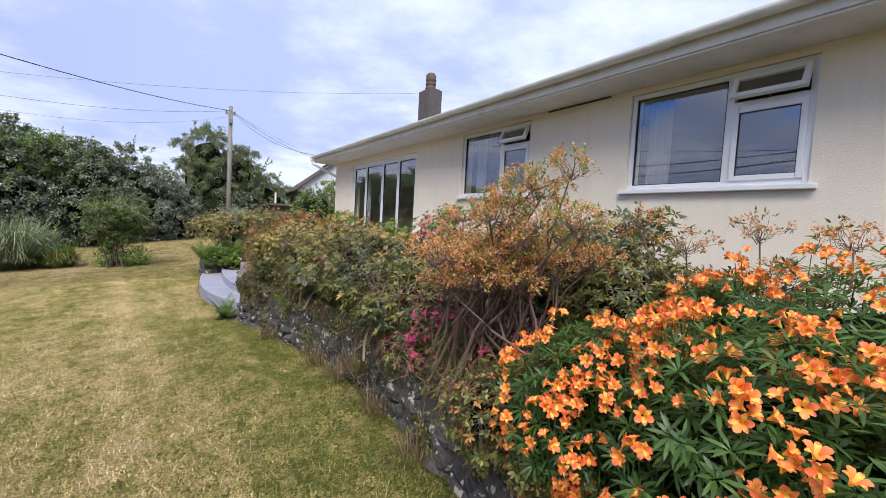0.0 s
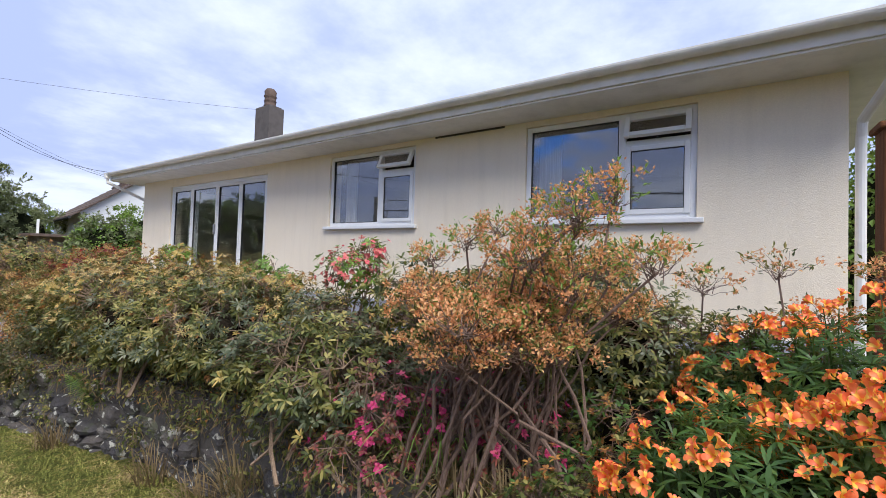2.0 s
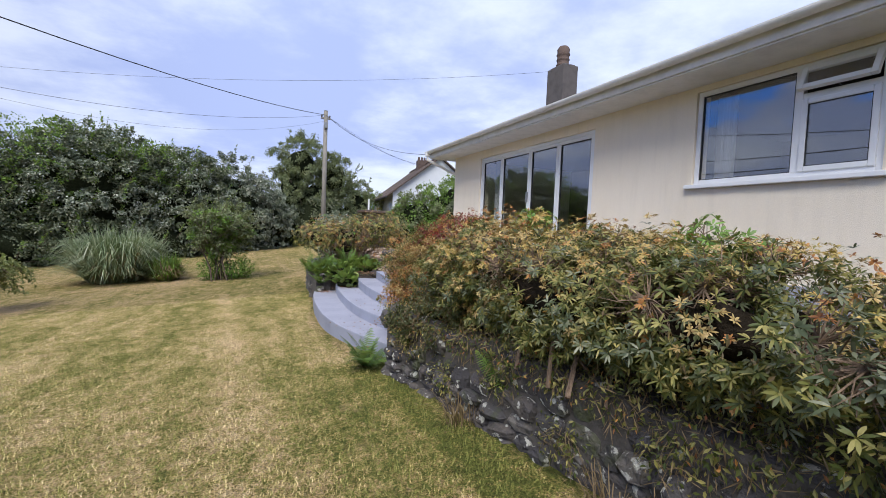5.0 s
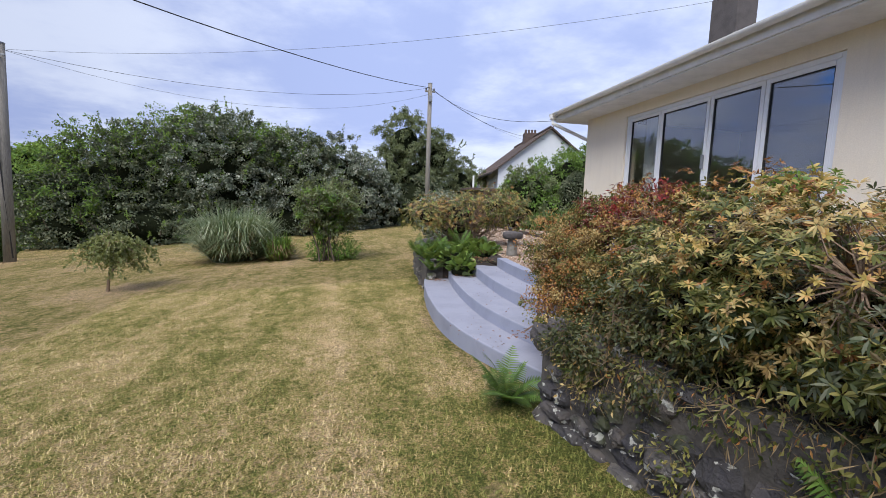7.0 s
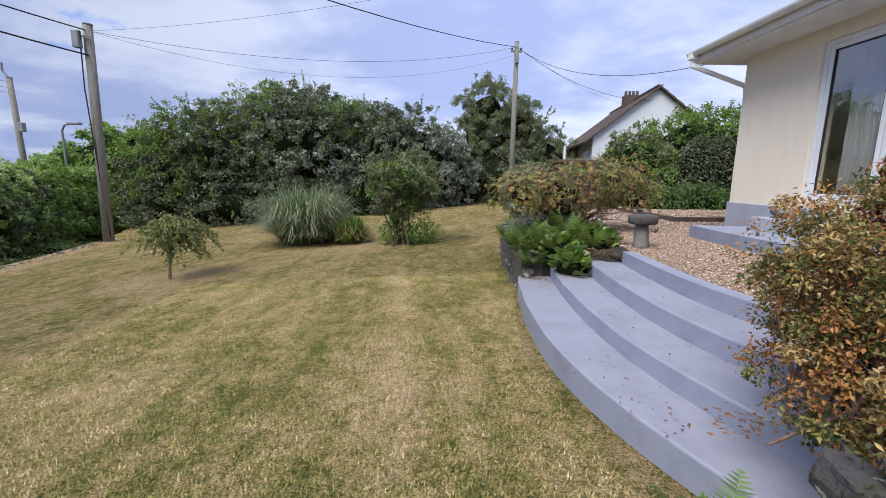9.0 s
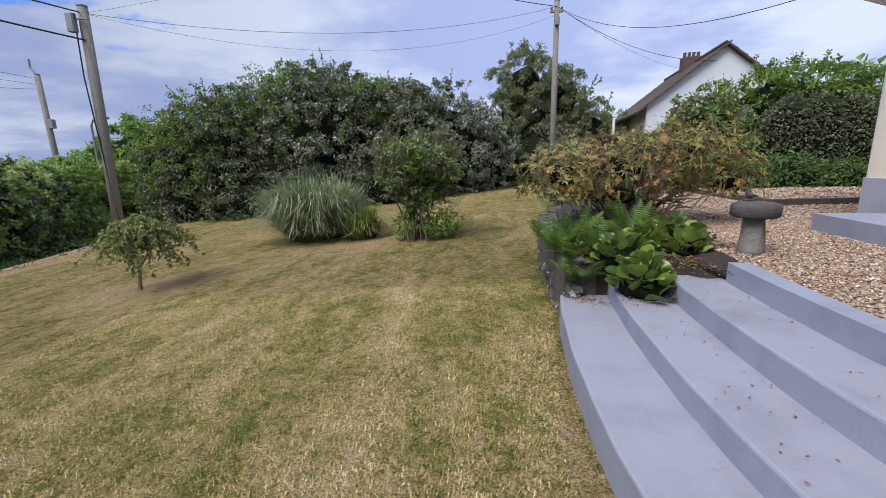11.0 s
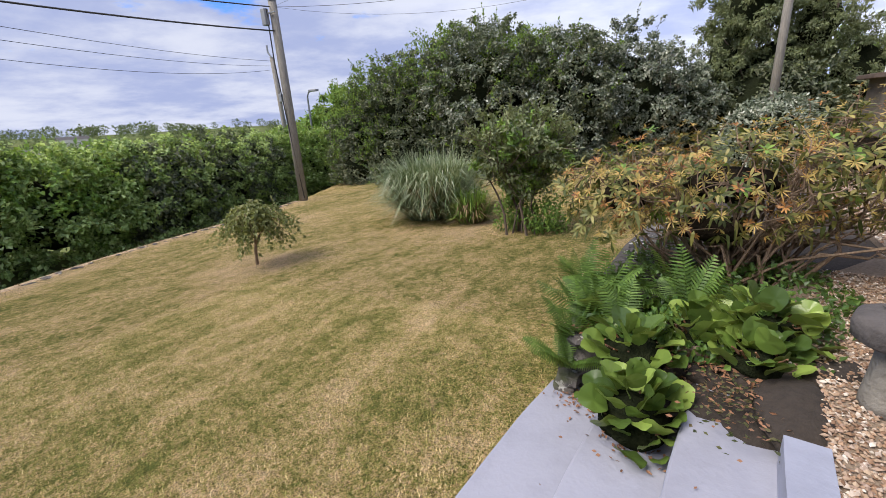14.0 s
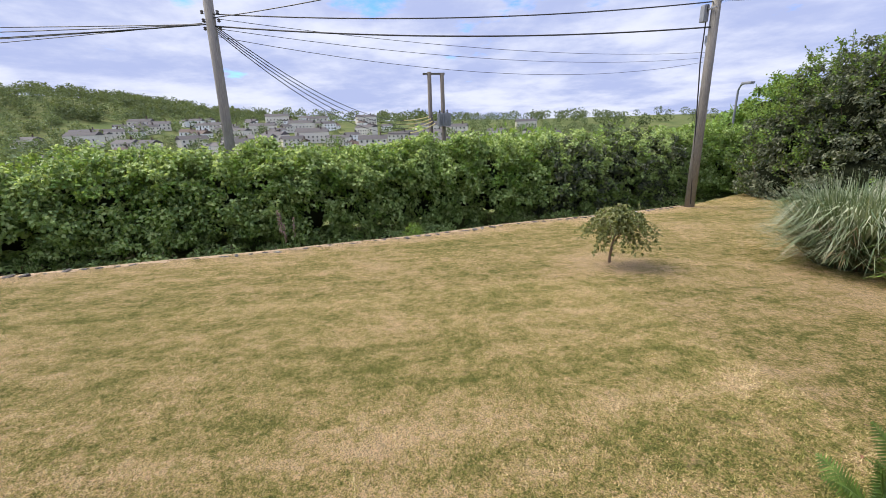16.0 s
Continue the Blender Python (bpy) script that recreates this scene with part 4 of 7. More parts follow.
def ribbon_block(pts, width, z0, z1, flip=1):
    """A solid that follows a line of (x, y), width to its right; z0 and z1 may be functions of the point."""
    bm = bmesh.new()
    rows = []
    for i, (x, y) in enumerate(pts):
        a, b = pts[max(i - 1, 0)], pts[min(i + 1, len(pts) - 1)]
        d = Vector((b[0] - a[0], b[1] - a[1])).normalized()
        nrm = Vector((d.y, -d.x)) * flip
        lo = z0(x, y) if callable(z0) else z0
        hi = z1(x, y) if callable(z1) else z1
        rows.append([bm.verts.new(p) for p in ((x, y, lo), (x, y, hi), (x + nrm.x * width, y + nrm.y * width, hi), (x + nrm.x * width, y + nrm.y * width, lo))])
    for a, b in zip(rows, rows[1:]):
        for k in range(4):
            bm.faces.new((a[k], a[(k + 1) % 4], b[(k + 1) % 4], b[k]))
    bm.faces.new(rows[0])
    bm.faces.new(rows[-1][::-1])
    bmesh.ops.recalc_face_normals(bm, faces=bm.faces)
    return bm


ys = list(np.arange(-3.0, 7.1, 0.25))
garden_wall = link("garden_wall", ribbon_block([(wall_x(y) + 0.055, y) for y in ys], 0.3, -0.4, lambda x, y: wall_top(y) - 0.05), M_MORTAR)
structure(garden_wall, "low rubble stone retaining wall with lichen and tufts", "wall")
BED_Z = 0.56


def bed(name, outline, z, material, label):
    bm = bmesh.new()
    top = [bm.verts.new((x, y, z)) for x, y in outline]
    low = [bm.verts.new((x, y, -0.6)) for x, y in outline]
    bm.faces.new(top)
    n = len(top)
    for i in range(n):
        bm.faces.new((top[i], low[i], low[(i + 1) % n], top[(i + 1) % n]))
    bmesh.ops.recalc_face_normals(bm, faces=bm.faces)
    ob = link(name, bm, material)
    return structure(ob, label, "ground")


# soil coloured near-black here to put in the shade below the bushes
bed("flower_bed", [(wall_x(y) + 0.34, y) for y in ys] + [(HX - 0.03, 7.0), (HX - 0.03, -3.0)], BED_Z, M_SOILSHADE, "dry soil bed behind the stone wall")

STEP_X = [0.735, 1.165, 1.55, 1.91]
STEP_Z = [0.06, 0.205, 0.36, 0.505]
STEP_Y0, STEP_Y1 = 7.06, 11.30


STEP_V, STEP_R, STEP_RN = [9.4, 9.4, 9.4, 9.5], [9.1, 9.8, 8.5, 7.0], [23.0, 25.0, 25.0, 25.0]


def step_x(k, y):
    d = y - STEP_V[k]
    return STEP_X[k] + d * d / (STEP_RN[k] if d > 0 else STEP_R[k])


def step_line(k, n=40, end=STEP_Y1):
    pts = []
    for i in range(n + 1):
        y = STEP_Y0 + (end - STEP_Y0) * i / n
        pts.append((step_x(k, y), y))
    return pts


steps = thing("garden_steps", (0, 0, 0), "curved grey painted concrete garden steps", "steps")


def curved_step(k):
    pts = step_line(k)
    depth = 0.62
    z1 = STEP_Z[k]
    bm = bmesh.new()
    prof = [(0.0, -0.5), (0.0, z1 - 0.014), (0.004, z1 - 0.005), (0.014, z1), (depth, z1 + 0.002), (depth, -0.5)]
    rows = []
    for x, y in pts:
        wob = 0.006 * noise.noise((x * 3, y * 3, k))
        rows.append([bm.verts.new((x + dx + (wob if dx < 0.02 else 0), y, z + (0.004 * noise.noise((x * 2, y * 4, k + 5)) if z > 0 else 0))) for dx, z in prof])
    m = len(prof)
    for a, b in zip(rows, rows[1:]):
        for j in range(m):
            bm.faces.new((a[j], a[(j + 1) % m], b[(j + 1) % m], b[j]))
    bm.faces.new(rows[0])
    bm.faces.new(rows[-1][::-1])
    bmesh.ops.recalc_face_normals(bm, faces=bm.faces)
    ob = part("step", bm, M_STEP, steps)
    ob.data.materials.append(M_RISER)
    for p in ob.data.polygons:
        if abs(p.normal.z) < 0.5:
            p.material_index = 1
    return ob


for k in range(3):
    curved_step(k)
k3 = part("edging", ribbon_block(step_line(3, end=10.72), 0.14, -0.5, STEP_Z[3]), M_RISER, steps, "blue-grey painted top edging")

terrace_pts = [(x + 0.142, y) for x, y in step_line(3)]
bed("terrace", terrace_pts + [(1.6, 11.302), (1.6, 11.6), (3.0, 13.6), (3.0, 19.0), (HX + 4, 19.0), (HX + 4, 13.0), (HX - 0.03, 12.86), (HX - 0.03, STEP_Y0)], 0.475, M_GRIT, "gravel terrace before the patio doors")
# platform and threshold block under the doors
plat = thing("door_platform", (0, 0, 0), "grey painted curved doorstep platform", "step")
pp = [(3.55 + 0.30 * ((y - 11.0) / 3.0) ** 2, y) for y in np.arange(8.0, 12.31, 0.2)]
part("platform", ribbon_block(pp, HX - 3.58, 0.3, 0.66), M_RISER, plat)
part("threshold", box(4.15, 7.7, 0.5, HX - 0.03, 11.75, 0.84, 0.012), M_PLINTH, plat)
NORTH = [(0.93, 11.31), (0.92, 11.8), (0.95, 12.5), (1.0, 13.5), (1.15, 14.6), (1.5, 15.6), (2.2, 16.6)]
north_wall = link("bed_wall", ribbon_block(NORTH, 0.28, -0.5, 0.36), M_MORTAR)
structure(north_wall, "low mossy stone edge of the planted bed", "wall")
bed("planted_bed", [(x + 0.285, y) for x, y in NORTH] + [(3.0, 16.6), (3.0, 13.6), (2.3, 11.75), (1.95, 11.31)], 0.42, M_SOILSHADE, "dark soil bed with fallen leaves")


# ---- planting: hedge and far shrubs ----
rngh = np.random.default_rng(5)
hb = []
for y in np.arange(-16, 30, 1.2):
    x = float(edge_x(y)) - 3.9
    zt = 1.46 - 0.002 * max(y, 0) + rngh.uniform(-0.12, 0.12)
    zb = float(ground_z(x, y)) - 0.1
    hb.append((x + rngh.uniform(-0.2, 0.2), y, (zt + zb) / 2, 1.15, 1.15, (zt - zb) / 2 + 0.05))
lumps = []
for i in range(190):
    b = hb[int(rngh.integers(len(hb)))]
    a = rngh.uniform(-0.5, 1.45)
    lumps.append((b[0] + b[3] * 0.95 * math.cos(a), b[1] + rngh.uniform(-0.6, 0.6), b[2] + b[5] * 0.95 * math.sin(a), 0.36, rngh.uniform(0.35, 0.55), rngh.uniform(0.25, 0.42)))
dark_hb = [b for b in hb if 15 < b[1] < 22]
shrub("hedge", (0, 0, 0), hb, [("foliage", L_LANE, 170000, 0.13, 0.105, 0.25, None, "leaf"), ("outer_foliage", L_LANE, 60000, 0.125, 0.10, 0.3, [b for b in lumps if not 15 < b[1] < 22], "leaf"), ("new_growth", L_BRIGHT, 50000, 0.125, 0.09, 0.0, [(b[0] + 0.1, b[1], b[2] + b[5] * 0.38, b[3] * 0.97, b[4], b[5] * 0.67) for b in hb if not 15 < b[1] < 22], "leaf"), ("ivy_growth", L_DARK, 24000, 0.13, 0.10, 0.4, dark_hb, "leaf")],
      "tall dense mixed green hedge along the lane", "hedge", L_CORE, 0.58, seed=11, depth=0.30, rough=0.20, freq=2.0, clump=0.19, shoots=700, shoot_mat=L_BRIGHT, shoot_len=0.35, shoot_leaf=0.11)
# undergrowth on the lane side
ub = []
for y in np.arange(-6, 24, 1.5):
    x = float(edge_x(y)) - 2.6
    ub.append((x + rngh.uniform(-0.3, 0.3), y, float(ground_z(x, y)) + 0.25, 0.7, 1.0, rngh.uniform(0.3, 0.6)))
shrub("undergrowth", (0, 0, 0), ub, [("foliage", L_LANE, 30000, 0.12, 0.075, 0.2, None, "leaf"), ("dry_growth", L_STRAW, 1500, 0.16, 0.03, -0.5, None, "leaf")], "rough weeds and ferns on the lane bank", "undergrowth", L_CORE, 0.6, seed=16)

# last four blobs: sparse leaves over dark cores, painting the shadow underneath
mass = [(-9.6, 25.0, 1.4, 2.9, 2.6, 2.9), (-6.3, 25.4, 2.0, 3.1, 2.6, 3.1), (-3.3, 26.2, 1.7, 2.4, 2.4, 2.9), (-11.4, 24.4, 0.6, 1.9, 2.0, 2.2), (-11.2, 23.4, -0.2, 1.7, 1.3, 1.0), (-8.6, 23.1, 0.0, 1.9, 1.2, 1.1), (-6.0, 23.6, 0.1, 1.7, 1.1, 1.2), (-3.6, 24.6, 0.2, 1.4, 1.1, 1.2)]
shrub("viburnum", (0, 0, 0), mass, [("foliage", L_DARK, 110000, 0.115, 0.075, 0.3, mass[:4], "leaf"), ("low_foliage", L_DARK, 14000, 0.115, 0.075, 0.3, mass[4:], "leaf"), ("bright_foliage", L_HEDGE, 24000, 0.10, 0.065, -0.1, [(-10.8, 24.2, 1.6, 2.3, 2.2, 2.5), (-7.6, 25, 3.0, 2.8, 2.2, 2.1), (-4.6, 25.6, 3.4, 2.0, 2, 1.2)], "leaf"), ("pale_foliage", L_GREY, 52000, 0.11, 0.07, 0.2, mass[1:3], "leaf")],
      "huge dark green arching shrub with pale shoots", "shrub", L_CORE, 0.62, seed=12, floor=-1.1, depth=0.30, rough=0.15, freq=1.1, clump=0.22, shoots=420, shoot_mat=L_HEDGE, shoot_len=0.8, shoot_leaf=0.12)
silver = [(-0.9, 27.6, 1.7, 1.8, 1.8, 2.6), (0.5, 28.6, 1.2, 1.5, 1.6, 2.1)]
shrub("silver_shrub", (0, 0, 0), silver, [("foliage", L_GREY, 42000, 0.12, 0.075, 0.3, None, "leaf")], "tall grey-green shrub with silvery leaves", "shrub", L_CORE, 0.62, seed=13, depth=0.38, rough=0.26, freq=1.5, clump=0.16, shoots=60, shoot_len=0.6, shoot_leaf=0.16)
will = [(2.6, 31.5, 4.9, 1.7, 1.6, 2.0), (4.9, 32.3, 4.4, 1.4, 1.4, 1.7), (3.6, 32, 2.6, 2.4, 1.8, 2.4), (6.6, 33, 2.4, 1.9, 1.6, 2.0), (1.9, 31, 2.9, 1.1, 1.3, 2.2)]
shrub("willow", (3.6, 32, 0), [(b[0] - 3.6, b[1] - 32, *b[2:]) for b in will], [("crown", L_WILLOW, 60000, 0.15, 0.055, 0.3, None, "leaf")], "rounded grey-green willow tree beside the pole", "tree", L_CORE, 0.5, stems=6, seed=14, r0=0.1, depth=0.42, rough=0.16, clump=0.26, shoots=40, shoot_len=0.7, shoot_leaf=0.2)
shrub("bay_shrub", (2.7, 30.4, 0), [(-1.6, -1.2, 0.8, 1.5, 1.2, 1.5), (1.0, 0, 1.2, 2.4, 1.2, 1.7)], [("foliage", L_DARK, 9000, 0.18, 0.11, 0.3, None, "leaf")], "dark evergreen shrub under the willow", "shrub", L_CORE, 0.75, seed=15, clump=0.3)
shrub("lane_tree", (-17.5, 30, -1.2), [(0, 0, 3.0, 2.8, 2.4, 1.9), (-2.6, 0.5, 2.4, 2.2, 2, 1.6), (2.4, 0.6, 2.3, 2, 2, 1.6)], [("crown", L_BRIGHT, 15000, 0.24, 0.15, 0.3, None, "leaf")], "leafy bright green tree behind the hedge", "tree", L_CORE, 0.72, stems=3, seed=17, clump=0.45, r0=0.1)
# the far side of the terrace
shrub("garden_shrub", (6.3, 20.0, 0.0), [(0, 0, 1.3, 1.15, 1.1, 1.5), (0.7, -0.8, 0.8, 0.9, 0.9, 0.9)], [("foliage", L_WILLOW, 9000, 0.13, 0.07, 0.3, None, "leaf"), ("new_growth", L_BRIGHT, 4000, 0.12, 0.06, 0.0, None, "leaf")], "full grey-green shrub behind the terrace", "shrub", L_CORE, 0.7, seed=41, clump=0.22, shoots=40, shoot_len=0.4, shoot_leaf=0.12)
shrub("garden_shrub", (9.3, 21.6, 0.0), [(0, 0, 2.2, 2.3, 1.8, 1.6), (1.8, 0, 2.0, 1.6, 1.5, 1.5)], [("foliage", L_HEDGE, 22000, 0.11, 0.06, 0.3, None, "leaf"), ("new_growth", L_BRIGHT, 1200, 0.16, 0.09, 0.3, None, "leaf")], "large fresh green shrub before the white house", "shrub", L_CORE, 0.72, seed=42, clump=0.2, shoots=50, shoot_len=0.6, shoot_leaf=0.15)
cb = [(7.6 + i * 0.7, 18.8, 1.15, 0.6, 0.55, 1.5) for i in range(6)]
shrub("clipped_hedge", (0, 0, 0), cb, [("foliage", L_DARK, 26000, 0.08, 0.05, 0.2, None, "leaf")], "dark clipped evergreen hedge", "hedge", L_CORE, 0.8, seed=43, rough=0.05, depth=0.12)
shrub("low_planting", (5.9, 17.6, 0.3), [(0, 0, 0.3, 0.9, 0.7, 0.5), (1.1, 0.1, 0.35, 0.9, 0.7, 0.6), (2.2, 0.0, 0.3, 0.8, 0.7, 0.5)], [("foliage", L_STALK, 5000, 0.10, 0.05, 0.2, None, "leaf"), ("new_growth", L_FERN, 1200, 0.12, 0.04, 0.0, None, "leaf")], "mixed low green border planting", "shrub", L_CORE, 0.65, seed=44)
shrub("silver_shrub", (2.7, 19.2, -0.1), [(0, 0, 0.9, 0.75, 0.7, 1.0), (-0.4, 0, 1.1, 0.5, 0.5, 0.7)], [("foliage", L_GREY, 7000, 0.09, 0.04, 0.1, None, "leaf")], "small pale silvery shrub beyond the rhododendron", "shrub", L_CORE, 0.65, seed=45)


# ---- planting: lawn ----
def grass_clump(name, at, n, height, radius, label, mat, seed, blade=0.006, straw=0, category="grass"):
    rng = np.random.default_rng(seed)
    ob = thing(name, at, label, category)
    for pname, m, cnt, hh in (("blade_growth", mat, n, 1.0), ("dry_blade_growth", L_STRAW, straw, 0.75)):
        if not cnt:
            continue
        a = rng.uniform(0, 2 * math.pi, cnt)
        r0 = radius * 0.38 * np.sqrt(rng.random(cnt))
        foot = np.stack([r0 * np.cos(a), r0 * np.sin(a), np.full(cnt, -0.02)], 1)
        a2 = a + rng.normal(0, 0.8, cnt)
        out = np.stack([np.cos(a2), np.sin(a2), np.zeros(cnt)], 1)
        h = hh * height * rng.uniform(0.3, 1.1, cnt)[:, None]
        lean = (radius * rng.uniform(0.1, 0.7, cnt))[:, None] * (0.35 + r0[:, None] / radius)
        up = np.array([0, 0, 1.0])
        side = np.stack([-out[:, 1], out[:, 0], np.zeros(cnt)], 1) * blade
        p1, p2 = foot + up * h * 0.5 + out * lean * 0.5, foot + up * h * 0.9 + out * lean * 1.1
        p3 = foot + up * h * np.clip(1.12 - 0.75 * lean / radius + rng.normal(0, 0.2, cnt)[:, None], 0.2, 1.3) + out * lean * 1.75
        v = np.stack([foot - side, foot + side, p1 - side * 1.2, p1 + side * 1.2, p2 - side, p2 + side, p3], 1).reshape(-1, 3)
        tri = np.array([[0, 1, 3], [0, 3, 2], [2, 3, 5], [2, 5, 4], [4, 5, 6]])
        soup(pname, v, ((np.arange(cnt) * 7)[:, None, None] + tri[None]).reshape(-1, 3), m, ob)["kind"] = "stuff"
    return ob


grass_clump("pampas_grass", (-3.55, 16.9, float(lawn_z(-3.55, 16.9))), 6500, 1.2, 1.5, "large mound of blue-green ornamental grass", L_GRASSY, 21, 0.0075, 500)
grass_clump("day_lily", (-2.3, 16.35, float(lawn_z(-2.3, 16.35))), 500, 0.65, 0.6, "arching green strap leaves with dry tips", L_HEDGE, 26, 0.012, 350, "plant")
rose_z = float(lawn_z(-1.0, 15.7))
shrub("small_tree", (-1.0, 15.7, rose_z), [(0, 0, 1.6, 0.62, 0.62, 0.42), (-0.35, -0.1, 1.3, 0.4, 0.4, 0.35), (0.35, 0.1, 1.35, 0.4, 0.4, 0.33), (0.0, 0.1, 0.95, 0.4, 0.4, 0.35)], [("crown", L_WILLOW, 5200, 0.09, 0.05, 0.3, None, "leaf"), ("bright_foliage", L_BRIGHT, 4600, 0.09, 0.05, 0.3, None, "leaf")], "small rounded green garden tree on thin stems", "tree", None, stems=10, seed=22, r0=0.022, depth=0.6, rough=0.35, freq=4, clump=0.13, shoots=110, shoot_len=0.45, shoot_leaf=0.09, foot=0.12)
shrub("low_shrub", (-0.72, 15.8, rose_z), [(0.1, 0, 0.28, 0.5, 0.4, 0.34), (-0.5, 0.1, 0.3, 0.3, 0.3, 0.4)], [("foliage", L_HEDGE, 1700, 0.08, 0.04, 0.2, None, "leaf")], "low dark green shrub at the foot of the tree", "shrub", None, 0.6, stems=8, seed=23, r0=0.01, rough=0.3, depth=0.6)
wz = float(lawn_z(-4.75, 13.1))


L_OLIVE = leaf_material("olive_leaves", [(0.09, 0.115, 0.035), (0.18, 0.20, 0.07), (0.32, 0.32, 0.14)], 0.5, 0.3)


def weeping(at):
    rng = np.random.default_rng(24)
    ob = thing("weeping_tree", at, "small weeping tree with a thin leaning trunk", "tree")
    top = Vector((0.18, 0.0, 0.98))
    part("trunk", rod([(0, 0, -0.05), (0.02, 0, 0.2), (0.07, 0.01, 0.45), (0.1, 0, 0.7), (0.18, 0, 0.95)], [0.03, 0.026, 0.022, 0.018, 0.01], 7), M_TWIG, ob)
    a = part("limb", rod([(0.05, 0, 0.33), (0.2, 0.02, 0.55), (0.36, 0.05, 0.72)], [0.018, 0.014, 0.006], 6), M_TWIG, ob)
    pts, outs = [], []
    for i in range(130):
        ang = rng.uniform(0, 2 * math.pi)
        reach = rng.uniform(0.15, 0.62) * (1.1 if math.cos(ang) > 0 else 0.95)
        drop = rng.uniform(0.15, 0.62) * (0.4 + reach)
        s = Vector((0.15 + rng.normal(0, 0.12), rng.normal(0, 0.12), 0.9 + rng.normal(0, 0.07)))
        e = Vector((s.x + math.cos(ang) * reach, s.y + math.sin(ang) * reach, s.z - drop))
        m = s.lerp(e, 0.5) + Vector((0, 0, 0.16 + 0.1 * reach))
        for j in range(44):
            f = rng.random()
            p = s * (1 - f) ** 2 + m * 2 * f * (1 - f) + e * f * f
            pts.append(p)
            outs.append((math.cos(ang) * 0.4, math.sin(ang) * 0.4, -0.5))
        if i < 34:
            part("branch", rod([s, m.lerp(s.lerp(e, 0.5), 0.4), e], [0.006, 0.005, 0.002], 4), M_TWIG, ob)
    v, f = leaves_at(np.array([tuple(p) for p in pts]), np.array(outs), 0.07, 0.036, rng, 0.4, 0.8)
    soup("crown", v, f, L_OLIVE, ob)["kind"] = "stuff"


weeping((-4.75, 13.1, wz))

# ---- planting: rhododendron, ferns and bergenia on the planted bed ----
rh = [(-0.1, -0.15, 0.42, 0.9, 0.6, 0.3), (0, 0, 0.72, 1.0, 0.8, 0.42), (-0.7, -0.25, 0.66, 0.55, 0.6, 0.36), (0.8, 0.3, 0.9, 0.75, 0.75, 0.38), (1.2, 0.1, 0.55, 0.4, 0.5, 0.45)]
rht = [(b[0], b[1], b[2] + 0.08, b[3], b[4], b[5]) for b in rh]
shrub("rhododendron", (1.8, 12.7, 0.42), rh, [("foliage", L_RHODO, 640, 0.070, 0.021, 0.5, rh[1:], 7), ("drooping_foliage", L_RHODO, 500, 0.08, 0.024, 1.2, rh[1:], "blade"), ("fresh_foliage", L_BRIGHT, 40, 0.07, 0.022, 0, [rht[2], rht[1]], 7), ("yellowed_foliage", L_YELLOW, 620, 0.05, 0.009, 0, rht, 10), ("rusty_growth", L_RUST, 200, 0.045, 0.011, 0, rht, 9)],
      "open rhododendron with bare grey stems and yellowing leaves", "shrub", L_COREBR, 0.3, stems=110, stem_mat=M_TWIG, seed=25, r0=0.014, floor=0.42, depth=0.5, rough=0.15, kink=0.16, foot=0.16, twig=0.005)


def fern_frond(length=0.5, pairs=26, arch=0.5):
    """One frond: a curved midrib with paired tapering leaflets, each cut into teeth."""
    vs, fs = [], []
    for i in range(pairs):
        f = (i + 0.6) / pairs
        p = np.array([0, length * f * (1 - 0.15 * arch * f), length * (0.75 * f - arch * f * f)])
        w = length * 0.26 * math.sin(math.pi * min(1, f * 0.93 + 0.09)) ** 0.8
        for s in (-1, 1):
            d = np.array([s * 0.95, 0.32, -0.10])
            across = np.array([0.0, 1.0, 0.1]) * length / pairs * 0.46
            base = len(vs)
            for k in range(4):
                q = p + d * w * k / 4
                vs += [q - across * (1 - k / 4.6), q + across * (1 - k / 4.6) + d * w * 0.06]
            vs.append(p + d * w)
            for k in range(3):
                fs += [(base + 2 * k, base + 2 * k + 2, base + 2 * k + 1), (base + 2 * k + 1, base + 2 * k + 2, base + 2 * k + 3)]
            fs.append((base + 6, base + 8, base + 7))
    for i in range(8):
        base = len(vs)
        for f in (i / 8, (i + 1) / 8):
            p = np.array([0, length * f * (1 - 0.15 * arch * f), length * (0.75 * f - arch * f * f)])
            vs += [p + np.array([-0.004 * (1 - f), 0, 0.002]), p + np.array([0.004 * (1 - f), 0, 0.002])]
        fs += [(base, base + 1, base + 3), (base, base + 3, base + 2)]
    me = bpy.data.meshes.new("frond")
    me.from_pydata([tuple(v) for v in vs], [], fs)
    me.materials.append(L_FERN)
    return me


FRONDS = [fern_frond(0.5, 22, 0.35), fern_frond(0.5, 24, 0.6), fern_frond(0.5, 22, 0.15)]


def fern(at, n, size, seed, label, lean=(0, 0)):
    rng = random.Random(seed)
    ob = thing("fern", at, label, "fern", "ferns")
    for i in range(n):
        f = new("frond", FRONDS[i % 3])
        f.parent = ob
        s = size * rng.uniform(0.7, 1.15)
        f.matrix_basis = Matrix.Translation((rng.uniform(-0.04, 0.04), rng.uniform(-0.04, 0.04), 0)) @ Euler((rng.uniform(-0.1, 0.75), rng.uniform(-0.35, 0.35), i * 2.4 + rng.uniform(-0.4, 0.4))).to_matrix().to_4x4() @ Matrix.Scale(s / 0.5, 4)
    return ob


